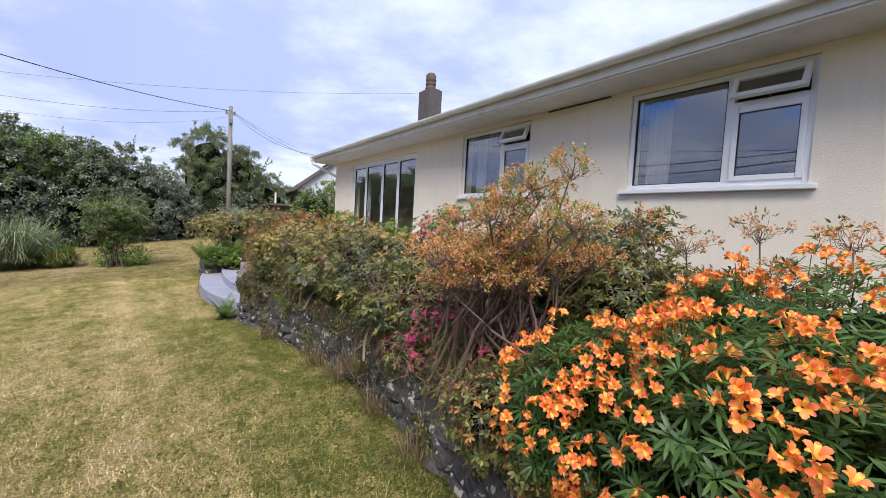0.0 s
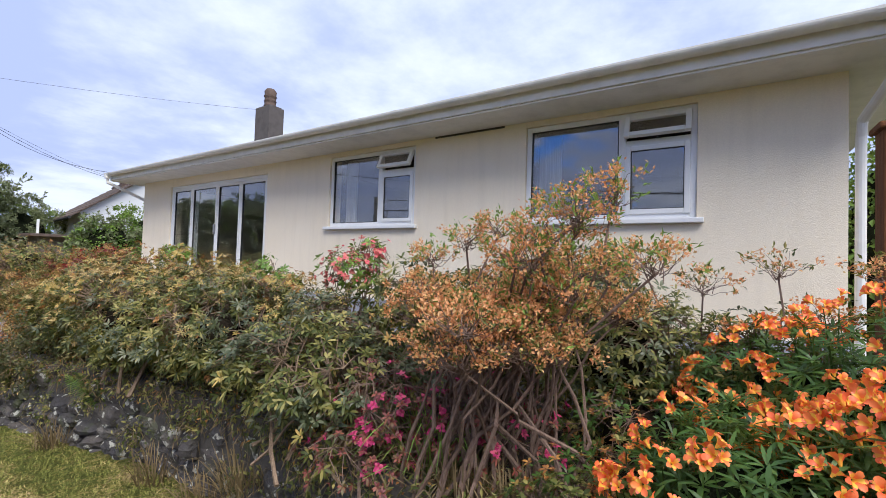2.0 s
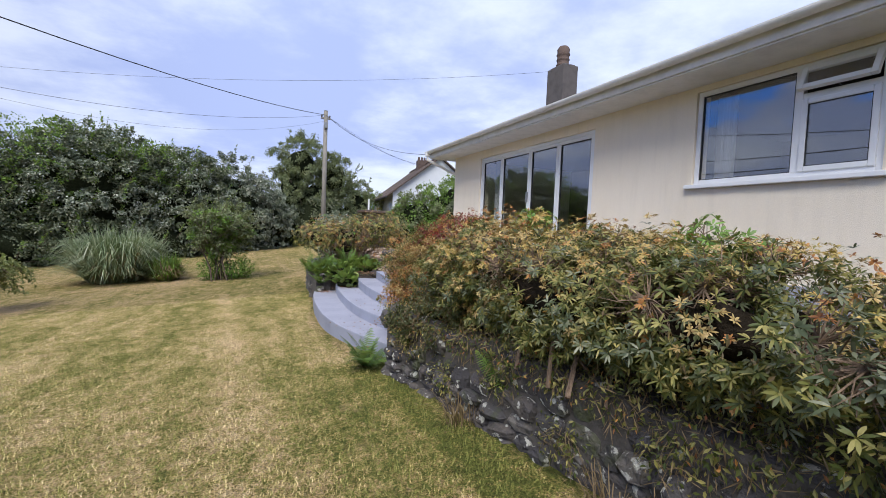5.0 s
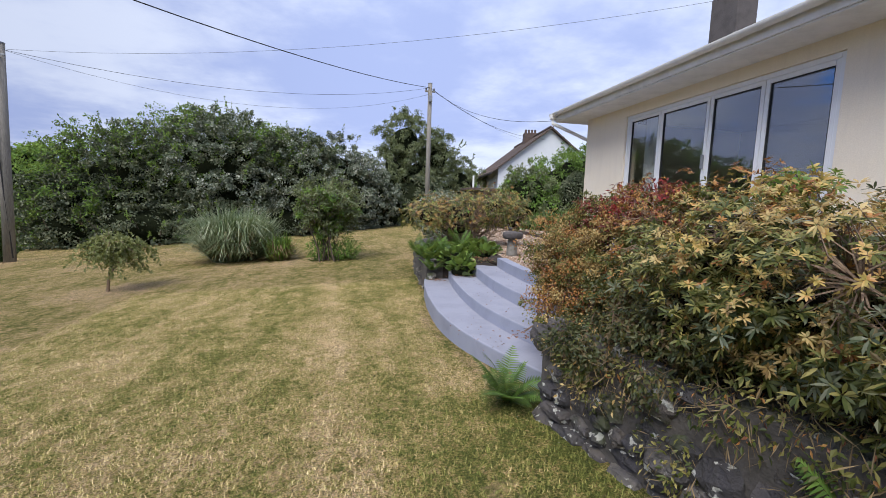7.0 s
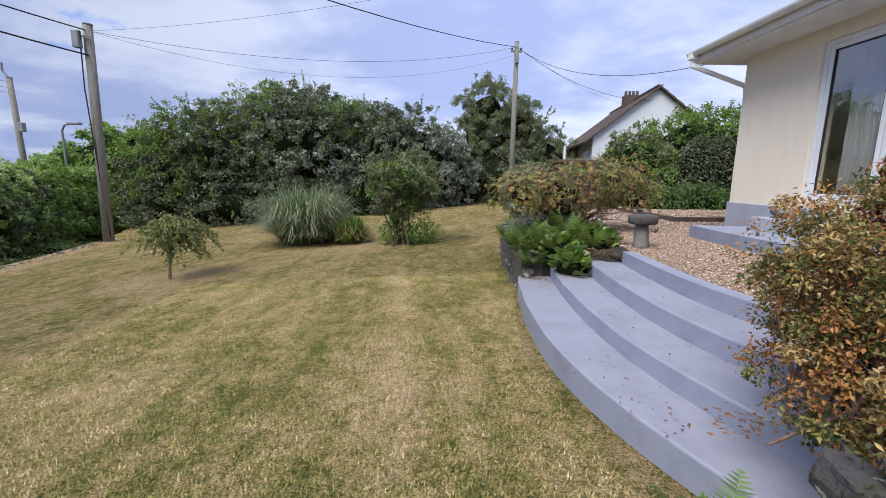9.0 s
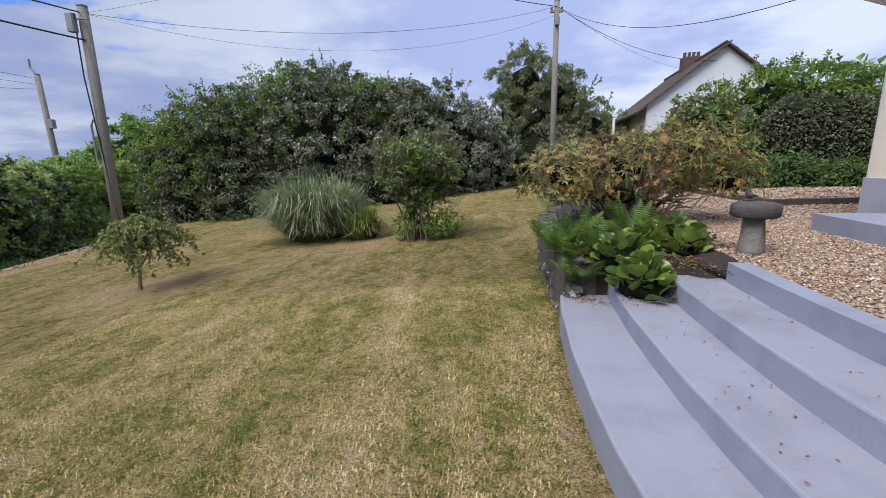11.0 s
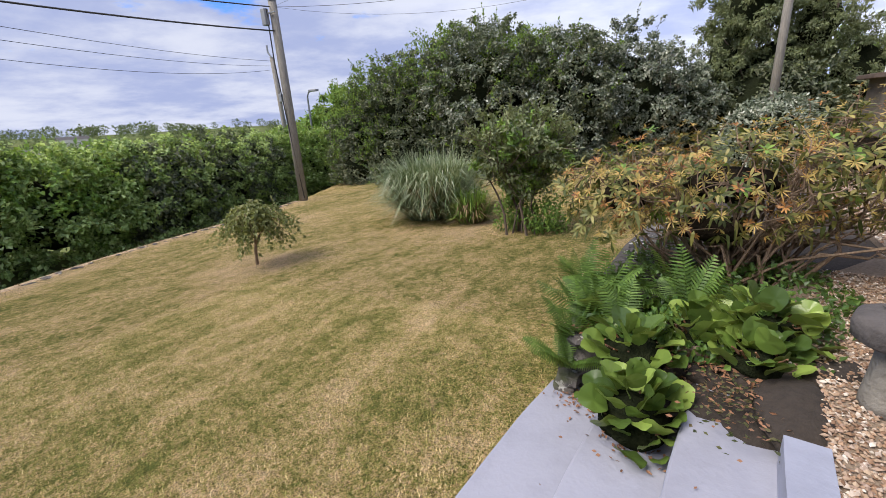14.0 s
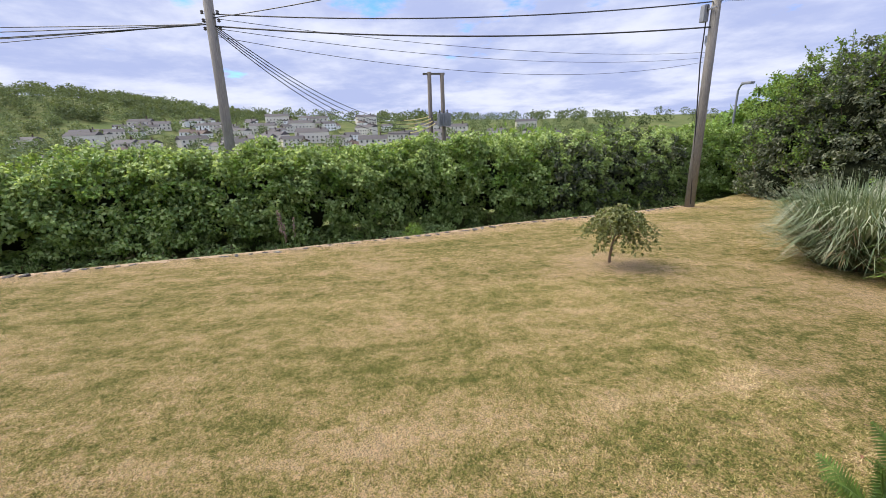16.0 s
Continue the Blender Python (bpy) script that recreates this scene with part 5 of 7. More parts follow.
fern((1.12, 11.75, 0.38), 18, 0.42, 1, "dark green fern spilling over the bed wall")
fern((1.62, 11.75, 0.42), 18, 0.5, 2, "fresh green fern among broad leaves")
fern((1.25, 11.45, 0.38), 14, 0.34, 3, "small fern beside the steps")
fern((0.92, 7.25, -0.12), 18, 0.4, 4, "upright fern at the foot of the steps")
fern((1.12, 6.6, 0.28), 9, 0.3, 5, "small fern growing from the stone wall")
fern((1.4, 5.2, 0.3), 9, 0.32, 6, "small fern growing from the stone wall")


def broad_leaf(seed):
    rng = random.Random(seed)
    bm = bmesh.new()
    rings, n = [], 16
    for j in range(4):
        r = j / 3
        ring = []
        for k in range(n):
            a = 2 * math.pi * k / n
            x, y = 0.080 * r * math.sin(a) * (1 + 0.05 * rng.uniform(-1, 1) * (j == 3)), 0.085 + 0.085 * r * -math.cos(a)
            z = 0.25 * abs(x) + 0.5 * x * x - 0.9 * (y - 0.05) ** 2 + 0.006 * math.sin(5 * a + seed) * r
            ring.append(bm.verts.new((x, y, z)))
        rings.append(ring)
    for a, b in zip(rings, rings[1:]):
        for k in range(n):
            bm.faces.new((a[k], a[(k + 1) % n], b[(k + 1) % n], b[k]))
    bmesh.ops.remove_doubles(bm, verts=bm.verts, dist=1e-5)
    me = bpy.data.meshes.new("leaf")
    bm.to_mesh(me)
    bm.free()
    me.polygons.foreach_set("use_smooth", [True] * len(me.polygons))
    me.materials.append(L_BERGENIA)
    return me


BROAD = [broad_leaf(i) for i in range(4)]


def bergenia(at, n, radius, seed, label, height=0.24):
    """Tiers of round leaves on short stalks: upright in the middle, splayed and low at the rim."""
    rng = random.Random(seed)
    ob = thing("bergenia", at, label, "plant", "bergenias")
    # dark lump among the stalks: shade between the leaves, done in colour
    part("shade_core", core_mesh([(0, 0, height * 0.3, radius * 0.75, radius * 0.75, height * 0.6)], 0.8), L_CORE, ob, smooth=True)
    part("stalk_growth", grow((0, 0, -0.03), [(radius * 0.5 * math.cos(i), radius * 0.5 * math.sin(i * 1.3), 0.14) for i in range(14)], np.random.default_rng(seed), 0.007, 0.005), L_DEAD, ob)["kind"] = "stuff"
    for i in range(n):
        a, f = i * 2.399, math.sqrt((i + 0.5) / n)
        r = radius * f * 0.72
        lf = new("leaf", BROAD[i % 4])
        lf.parent = ob
        z = height * (1 - f * f) * 0.9 + rng.uniform(0.0, 0.07)
        lf.matrix_basis = Matrix.Translation((r * math.cos(a), r * math.sin(a), z)) @ Euler((1.25 - 0.7 * f + rng.uniform(-0.45, 0.45), rng.uniform(-0.6, 0.6), a - math.pi / 2 + rng.uniform(-1.1, 1.1))).to_matrix().to_4x4() @ Matrix.Scale(rng.uniform(0.5, 0.95), 4)
    return ob


bergenia((1.44, 10.86, 0.205), 54, 0.28, 3, "glossy green bergenia with big round leaves on the steps")
bergenia((1.38, 11.22, 0.36), 40, 0.28, 8, "glossy upright bergenia leaves at the bed edge", 0.2)
bergenia((1.95, 11.62, 0.42), 52, 0.38, 5, "glossy bergenia with big round leaves beside the stone bath", 0.2)
bergenia((1.93, 11.34, 0.42), 28, 0.23, 14, "glossy dark bergenia leaves at the end of the edging", 0.13)
bergenia((1.68, 11.5, 0.42), 30, 0.26, 6, "glossy bergenia leaves among ferns", 0.14)
fern((1.02, 11.26, 0.22), 16, 0.3, 9, "dark fern hanging over the bed wall")
fern((1.02, 11.42, 0.34), 16, 0.34, 12, "dark fern hanging over the bed corner")
fern((0.98, 11.7, 0.34), 16, 0.36, 13, "dark fern hanging over the bed wall")
fern((0.92, 12.1, 0.36), 16, 0.36, 10, "dark fern hanging over the bed wall")
ivy = shrub("ground_cover", (1.6, 11.6, 0.42), [(0, 0, 0.05, 0.55, 0.35, 0.12), (0.4, 0.2, 0.06, 0.4, 0.3, 0.12), (0.5, 0.6, 0.06, 0.5, 0.4, 0.14), (0.2, 1.2, 0.06, 0.7, 0.4, 0.14), (-0.2, 0.5, 0.06, 0.5, 0.4, 0.12), (0.3, -0.14, 0.02, 0.5, 0.13, 0.1), (0.25, -0.26, 0.0, 0.5, 0.1, 0.1)], [("foliage", L_STALK, 5000, 0.05, 0.035, 0.1, None, "leaf"), ("pale_foliage", L_FERN, 1100, 0.045, 0.03, 0.1, None, "leaf")], "low leafy ground cover on the bed", "plant", seed=46)
clover = thing("clover_flower", (1.52, 10.98, 0.42), "pink flower head among the broad leaves", "flower")
part("flower_stalk", rod([(0, 0, -0.2), (0.01, 0, 0.0)], 0.004, 5), L_FERN, clover)
v, f = leaves_at(np.tile([[0.01, 0, 0.02]], (160, 1)), unit(np.random.default_rng(3).normal(0, 1, (160, 3))), 0.03, 0.012, np.random.default_rng(4), 0, 0.2)
soup("flower_head", v, f, L_PINK, clover)["kind"] = "stuff"


def litter(name, at, n, rx, ry, seed, label, mat=L_DEAD, size=0.05):
    rng = np.random.default_rng(seed)
    p = np.stack([rng.normal(0, rx, n), rng.normal(0, ry, n), rng.uniform(0.004, 0.02, n)], 1)
    v, f = leaves_at(p, np.stack([rng.normal(0, 1, n), rng.normal(0, 1, n), rng.normal(0, 0.15, n)], 1), size, size * 0.5, rng, 0, 0.1, 0.15)
    v[:, 2] = np.maximum(v[:, 2], 0.003)
    ob = soup(name, v, f, mat)
    ob.location = at
    return tagged(ob, label, "litter", kind="stuff")


litter("leaf_litter", (1.45, 10.72, 0.204), 50, 0.12, 0.08, 54, "brown dead leaves under the bergenia", size=0.03)
litter("leaf_litter", (1.75, 11.42, 0.42), 700, 0.3, 0.1, 51, "dry brown fallen leaves on the bed", size=0.035)
heap = thing("soil_heap", (1.93, 11.30, 0.35), "dark crumbly soil spilling onto the steps", "soil")
for lump in ((0, 0.05, 0, 0.42, 0.22, 0.12), (-0.4, 0.02, -0.03, 0.25, 0.18, 0.12), (-0.02, -0.30, -0.03, 0.18, 0.28, 0.075), (-0.22, -0.26, -0.03, 0.2, 0.22, 0.06), (0.3, 0.1, 0.06, 0.25, 0.2, 0.09), (0.14, -0.26, 0.05, 0.17, 0.34, 0.10)):
    part("soil_mound", core_mesh([lump], 0.95), M_SOILSHADE, heap, smooth=True)
litter("leaf_litter", (1.8, 11.33, 0.43), 420, 0.24, 0.04, 56, "dry brown leaves on the bed edge", size=0.032)
litter("leaf_litter", (1.85, 11.3, 0.43), 260, 0.2, 0.09, 55, "dry brown fallen leaves on the soil", size=0.04)
litter("leaf_litter", (1.86, 10.95, 0.44), 120, 0.12, 0.14, 57, "dry brown leaves on the spilled soil", size=0.026)
litter("leaf_litter", (1.88, 10.98, 0.425), 260, 0.12, 0.15, 58, "dark crumbled leaves on the spilled soil", mat=L_DULL, size=0.03)
litter("leaf_litter", (1.1, 11.15, 0.06), 90, 0.09, 0.06, 52, "dry leaves caught on the step", size=0.028)
litter("leaf_litter", (1.8, 11.2, 0.355), 160, 0.14, 0.06, 53, "dry leaves caught on the step", size=0.04)

# ---- planting: front row along the wall ----
b1 = [(0, 0, 0.42, 0.72, 0.95, 0.40), (-0.15, 0.95, 0.42, 0.7, 0.75, 0.40), (0.05, -0.8, 0.42, 0.65, 0.7, 0.37), (0.3, 0.4, 0.52, 0.6, 0.8, 0.34), (-0.45, 0.1, 0.44, 0.35, 0.9, 0.3), (-0.38, -0.9, 0.46, 0.3, 0.6, 0.28)]
b1t = [(b[0] + 0.05, b[1], b[2] + 0.07, b[3], b[4], b[5]) for b in b1[:4]]
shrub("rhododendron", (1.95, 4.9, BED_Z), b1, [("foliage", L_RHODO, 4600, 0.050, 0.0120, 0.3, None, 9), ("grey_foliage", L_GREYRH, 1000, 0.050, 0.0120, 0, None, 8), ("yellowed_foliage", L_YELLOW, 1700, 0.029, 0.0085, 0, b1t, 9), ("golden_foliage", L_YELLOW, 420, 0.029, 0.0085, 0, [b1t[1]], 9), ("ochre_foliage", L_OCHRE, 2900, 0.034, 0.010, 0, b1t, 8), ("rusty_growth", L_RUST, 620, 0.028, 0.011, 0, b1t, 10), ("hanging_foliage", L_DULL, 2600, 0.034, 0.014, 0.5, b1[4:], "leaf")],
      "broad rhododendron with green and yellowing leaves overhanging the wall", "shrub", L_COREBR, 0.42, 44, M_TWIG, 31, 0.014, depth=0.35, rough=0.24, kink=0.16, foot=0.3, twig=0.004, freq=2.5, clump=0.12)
b1b = [(0, 0, 0.60, 0.55, 0.6, 0.40), (0.15, 0.45, 0.56, 0.5, 0.5, 0.40), (-0.3, -0.1, 0.3, 0.4, 0.5, 0.35), (-0.52, 0.05, 0.08, 0.24, 0.6, 0.3)]
b1bt = [(b[0], b[1], b[2] + 0.07, b[3], b[4], b[5]) for b in b1b[:2]]
shrub("rhododendron", (1.85, 6.35, 0.5), b1b, [("foliage", L_RHODO, 2100, 0.044, 0.013, 0.3, b1b[:3], 8), ("hanging_foliage", L_DULL, 6500, 0.032, 0.018, 0.5, b1b[2:], "leaf"), ("orange_foliage", L_YELLOW, 260, 0.026, 0.009, 0, b1bt, 9), ("rusty_growth", L_RUST, 460, 0.028, 0.010, 0, b1bt, 9)],
      "yellow-green rhododendron with rusty flower heads hanging over the wall", "shrub", L_COREBR, 0.42, 34, M_TWIG, 36, 0.013, depth=0.35, kink=0.16, foot=0.25, twig=0.004, freq=2.5, clump=0.11)
b2 = [(0, 0, 0.30, 0.5, 0.5, 0.36), (0.2, 0.15, 0.5, 0.5, 0.5, 0.30), (-0.25, -0.1, 0.34, 0.35, 0.4, 0.24), (-0.3, 0.25, 0.36, 0.26, 0.45, 0.22)]
shrub("rhododendron", (1.85, 2.95, BED_Z), b2, [("foliage", L_GREYRH, 800, 0.050, 0.015, 0.3, None, 7), ("green_foliage", L_RHODO, 760, 0.050, 0.015, 0, None, 7), ("yellowed_foliage", L_YELLOW, 50, 0.045, 0.014, 0, None, 8)],
      "dull silver-leaved rhododendron with many bare grey twigs", "shrub", None, 0.5, 64, M_TWIG, 32, 0.010, depth=0.55, kink=0.2, foot=0.25, twig=0.004, freq=3, clump=0.13)
b2b = [(0, 0, 0.65, 0.6, 0.55, 0.34), (0.3, -0.6, 0.75, 0.5, 0.5, 0.34)]
shrub("rhododendron", (2.45, 2.5, BED_Z), b2b, [("foliage", L_RHODO, 900, 0.065, 0.019, 0.3, None, 8), ("grey_foliage", L_GREYRH, 320, 0.062, 0.018, 0, None, 8)],
      "green rhododendron with starry leaf rosettes", "shrub", None, 0.5, 34, M_TWIG, 37, 0.012, depth=0.4, kink=0.16, foot=0.2, twig=0.004, freq=3, clump=0.16)
shrub("young_rhododendron", (2.35, 4.55, BED_Z), [(0, 0, 0.86, 0.16, 0.2, 0.14), (0.02, -0.25, 0.8, 0.12, 0.12, 0.12)], [("foliage", L_BRIGHT, 46, 0.06, 0.02, 0, None, 8)], "upright rhododendron shoots with fresh pale green leaves", "shrub", None, 0.5, 14, M_TWIG, 138, 0.007, depth=0.5, foot=0.08, twig=0.003)
shrub("young_rhododendron", (2.5, 6.55, BED_Z), [(0, 0, 0.98, 0.22, 0.25, 0.12)], [("foliage", L_YELLOW, 36, 0.06, 0.02, 0, None, 8), ("fresh_foliage", L_BRIGHT, 40, 0.06, 0.02, 0, None, 8)], "rhododendron top with lime yellow young leaves", "shrub", None, 0.5, 14, M_TWIG, 139, 0.007, depth=0.5, foot=0.08, twig=0.003)
# pink and magenta azaleas between them
shrub("azalea", (2.15, 3.25, BED_Z), [(0, 0, 0.92, 0.26, 0.26, 0.15), (0.05, -0.12, 1.06, 0.16, 0.16, 0.1)], [("blossom", L_SALMON, 120, 0.026, 0.016, 0, None, 9), ("foliage", L_BRIGHT, 60, 0.05, 0.016, 0, None, 7)], "thin azalea with salmon pink blossom on top", "shrub", None, 0.5, 16, M_TWIG, 38, 0.008, depth=0.6, twig=0.003, kink=0.1)
shrub("azalea", (1.72, 2.35, BED_Z), [(0, 0, 0.30, 0.4, 0.4, 0.22), (0.1, -0.4, 0.25, 0.35, 0.35, 0.2), (-0.15, 0.1, 0.1, 0.3, 0.45, 0.18)], [("blossom", L_PINK, 170, 0.026, 0.016, 0, None, 9), ("foliage", L_MAROON, 420, 0.028, 0.011, 0, None, 7)], "twiggy azalea with magenta flowers", "shrub", None, 0.5, 60, M_REDTWIG, 39, 0.009, depth=0.7, twig=0.003, kink=0.2, foot=0.22, freq=3)


def candelabra(name, at, hubs, tips, spread, sets, label, seed, stem_mat, r0=0.014, foot=0.12, category="shrub"):
    """An azalea: bent stems rise to forks, and each fork spreads into twigs with a tuft at every tip. sets: (part, material, leaves, length, width)."""
    rng = np.random.default_rng(seed)
    ob = thing(name, at, label, category)
    A, T, U = [], [], []
    for hub in hubs:
        h = np.array(hub[:3])
        w = hub[3] if len(hub) > 3 else spread
        part("stem", grow((rng.normal(0, foot), rng.normal(0, foot), -0.04), [h], rng, r0 * rng.uniform(0.7, 1.2), r0 * 0.4, 5, 0.10), stem_mat, ob)
        for i in range(tips):
            a = rng.uniform(0, 6.28)
            q = w * math.sqrt(rng.random())
            tip = h + np.array([q * math.cos(a), q * math.sin(a), w * rng.uniform(0.45, 0.95) - 0.35 * q])
            A.append(h + rng.normal(0, 0.012, 3))
            T.append(tip)
            U.append(np.array([math.cos(a) * q / w, math.sin(a) * q / w, 0.9]))
    A, T, U = np.array(A), np.array(T), np.array(U)
    mid = A * 0.45 + T * 0.55 + rng.normal(0, 0.015, A.shape)
    v1, f1 = thin_lines(A, mid, r0 * 0.22, rng, 0.08)
    soup("twig_growth", v1, f1, stem_mat, ob)["kind"] = "stuff"
    v1, f1 = thin_lines(mid, T, r0 * 0.13, rng, 0.08)
    soup("twig_growth", v1, f1, stem_mat, ob)["kind"] = "stuff"
    for pname, mat, k, ln, wd, share in sets:
        take = rng.random(len(T)) < share
        q, w = np.repeat(T[take], k, 0), np.repeat(U[take], k, 0)
        v, f = leaves_at(q + rng.normal(0, 0.013, q.shape), unit(w) * 0.8, ln, wd, rng, 0.1, 0.7)
        soup(pname, v, f, mat, ob)["kind"] = "stuff"
    return ob


rz = np.random.default_rng(77)
tall = [(0.02 + rz.normal(0, 0.13), -0.42 + rz.normal(0, 0.17), 1.0 + rz.normal(0, 0.09), 0.16) for i in range(15)] + [(rz.normal(-0.1, 0.1), -0.2 + rz.normal(0, 0.2), 0.72 + rz.normal(0, 0.08), 0.17) for i in range(10)] + [(0.05, 0.12, 1.06, 0.14), (0.0, 0.27, 0.98, 0.13), (0.1, -0.02, 1.12, 0.13)]
low = [(-0.10 + rz.normal(0, 0.14), 0.05 + rz.normal(0, 0.24), 0.68 + rz.normal(0, 0.05), 0.17) for i in range(16)] + [(0.3 + rz.normal(0, 0.15), 0.1 + rz.normal(0, 0.3), 0.74 + rz.normal(0, 0.07), 0.17) for i in range(12)]
candelabra("azalea", (1.62, 1.85, BED_Z), low, 30, 0.21, [("blossom", L_ORANGE, 18, 0.0165, 0.011, 0.8), ("foliage", L_RHODO, 8, 0.025, 0.009, 0.6)], "twiggy azalea covered in faded orange flowers", 33, M_REDTWIG, 0.011, 0.2)
candelabra("azalea", (1.66, 1.95, BED_Z), tall, 22, 0.19, [("blossom", L_ORANGE, 17, 0.0165, 0.011, 0.8), ("foliage", L_BRIGHT, 8, 0.028, 0.010, 0.6)], "tall open azalea with orange tufts and fresh green tips", 34, M_REDTWIG, 0.011, 0.16)
thin = [(rz.normal(0, 0.12), -0.5 + 0.2 * i + rz.normal(0, 0.05), 0.86 + rz.normal(0, 0.07), 0.15) for i in range(8)]
candelabra("azalea", (2.5, 0.95, BED_Z), thin, 20, 0.15, [("blossom", L_ORANGE, 11, 0.020, 0.012, 0.75), ("foliage", L_RHODO, 7, 0.03, 0.011, 0.6)], "thin open azalea with faded tufts before the cream wall", 40, M_REDTWIG, 0.010, 0.3)
shrub("rhododendron", (2.55, 1.55, BED_Z), [(0, 0, 0.5, 0.45, 0.5, 0.42), (-0.1, -0.6, 0.4, 0.4, 0.45, 0.38), (0.1, 0.6, 0.55, 0.4, 0.4, 0.38)], [("foliage", L_RHODO, 2600, 0.045, 0.013, 0.3, None, 8), ("grey_foliage", L_GREYRH, 500, 0.045, 0.013, 0, None, 7)],
      "dark green rhododendron behind the azaleas", "shrub", L_COREBR, 0.5, 24, M_TWIG, 137, 0.012, depth=0.4, kink=0.16, foot=0.2, twig=0.004, freq=3)
b4 = [(-0.05, 0, 0.42, 0.5, 0.55, 0.42), (0.3, 0.05, 0.86, 0.5, 0.5, 0.26), (-0.25, 0.1, 0.2, 0.35, 0.5, 0.3), (-0.15, 0.34, 0.55, 0.36, 0.30, 0.36)]
shrub("azalea", (1.72, 7.35, 0.42), b4, [("foliage", L_RUST, 13000, 0.025, 0.013, 0.1, None, "leaf"), ("dark_foliage", L_MAROON, 3600, 0.042, 0.018, 0.1, b4[1:2], "leaf"), ("red_foliage", L_RED, 1500, 0.045, 0.018, 0.1, [(0.32, 0.0, 0.92, 0.46, 0.46, 0.22)], "leaf"), ("green_foliage", L_RHODO, 20000, 0.025, 0.013, 0.1, None, "leaf"), ("golden_foliage", L_OCHRE, 22000, 0.024, 0.012, 0, [b4[3], b4[0]], "leaf")],
      "rust and gold azalea with dark red top beside the steps", "shrub", None, 0.45, 90, M_REDTWIG, 34, 0.008, depth=0.7, rough=0.2, kink=0.18, foot=0.2, freq=3, clump=0.075)
shrub("small_shrub", (1.2, 6.85, 0.42), [(0, 0, 0.05, 0.26, 0.3, 0.24), (0.3, 0.15, 0.08, 0.3, 0.3, 0.2), (-0.05, -0.35, 0.02, 0.2, 0.3, 0.22)], [("foliage", L_DULL, 3400, 0.034, 0.020, 0.4, None, "leaf"), ("rusty_foliage", L_OCHRE, 500, 0.028, 0.014, 0.2, None, "leaf")], "dark small-leaved shrub hanging over the end of the wall", "shrub", None, 0.4, 26, M_REDTWIG, 148, 0.006, depth=0.6, clump=0.07)
shrub("small_shrub", (1.75, 1.28, BED_Z), [(0, 0, 0.12, 0.32, 0.3, 0.26), (-0.25, 0.15, 0.1, 0.28, 0.28, 0.24), (0.4, 0.1, 0.2, 0.35, 0.3, 0.3)], [("foliage", L_RHODO, 260, 0.03, 0.013, 0.2, None, 7), ("dark_foliage", L_STALK, 420, 0.045, 0.012, 0, None, 7), ("rusty_growth", L_RUST, 300, 0.026, 0.012, 0, None, 6)], "small-leaved brownish green shrub under the azaleas", "shrub", L_COREBR, 0.5, 20, M_REDTWIG, 147, 0.006, depth=0.45, twig=0.002)
shrub("small_shrub", (1.32, 1.42, 0.5), [(0, 0, 0.18, 0.26, 0.32, 0.24), (0.05, -0.3, 0.1, 0.25, 0.25, 0.2)], [("foliage", L_RHODO, 520, 0.03, 0.014, 0.2, None, 7), ("rusty_foliage", L_RUST, 220, 0.028, 0.012, 0, None, 6)], "small-leaved shrub on the wall edge", "shrub", L_COREBR, 0.5, 20, M_REDTWIG, 47, 0.006, depth=0.4, twig=0.002)
for y, r, m, h, lab in ((1.95, 0.30, L_STRAW, 0.22, "dry straw grass on the wall top"), (2.55, 0.26, L_STRAW, 0.26, "dry straw grass on the wall top"), (1.7, 0.2, L_STRAW, 0.2, "dry straw grass on the wall top")):
    grass_clump("grass_tuft", (wall_x(y) + 0.18, y, 0.56), 260, h, r, lab, m, int(y * 10), 0.003)
for y, z, m in ((2.9, 0.05, L_STRAW), (3.4, 0.2, L_STRAW), (4.3, 0.0, L_STRAW), (3.75, 0.0, L_STRAW), (5.6, -0.04, L_STRAW), (2.2, 0.0, L_STRAW)):
    grass_clump("grass_tuft", (wall_x(y) - 0.03, y, z), 130, 0.22, 0.34, "dry grass tuft growing against the stone wall", m, int(y * 10), 0.0025)
grass_clump("grass_tuft", (1.75, 2.2, BED_Z), 260, 0.35, 0.5, "thin green grass under the azaleas", L_HEDGE, 88, 0.003)


# alstroemeria: leafy stalks, each with a head of trumpet flowers
def flower_mesh():
    """A trumpet of six petals: three broad outer ones and three narrower, streaked inner ones."""
    bm = bmesh.new()
    for i in range(6):
        a = i * math.pi / 3
        outer = i % 2 == 0
        w, ln = (0.0165, 0.060) if outer else (0.0105, 0.056)
        c, s = math.cos(a), math.sin(a)
        rows = []
        for f, ww in ((0.0, 0.12), (0.35, 0.5), (0.65, 0.95), (0.85, 1.0), (1.0, 0.35)):
            r = ln * (0.07 + 0.20 * f + 0.50 * f ** 3)
            z = ln * (1.0 * f - 0.22 * f ** 4)
            rows.append([bm.verts.new((c * r - s * w * ww * k, s * r + c * w * ww * k, z + (0.007 * ww if k else 0.0))) for k in (-1, 0, 1)])
        for j, (p, q) in enumerate(zip(rows, rows[1:])):
            for k in (0, 1):
                fc = bm.faces.new((p[k], p[k + 1], q[k + 1], q[k]))
                fc.material_index = 0 if outer and j > 0 or j == 3 else 1
                fc.smooth = True
    me = bpy.data.meshes.new("flower")
    bm.to_mesh(me)
    bm.free()
    me.materials.append(L_PETAL)
    me.materials.append(L_PETALY)
    return me


FLOWER = flower_mesh()


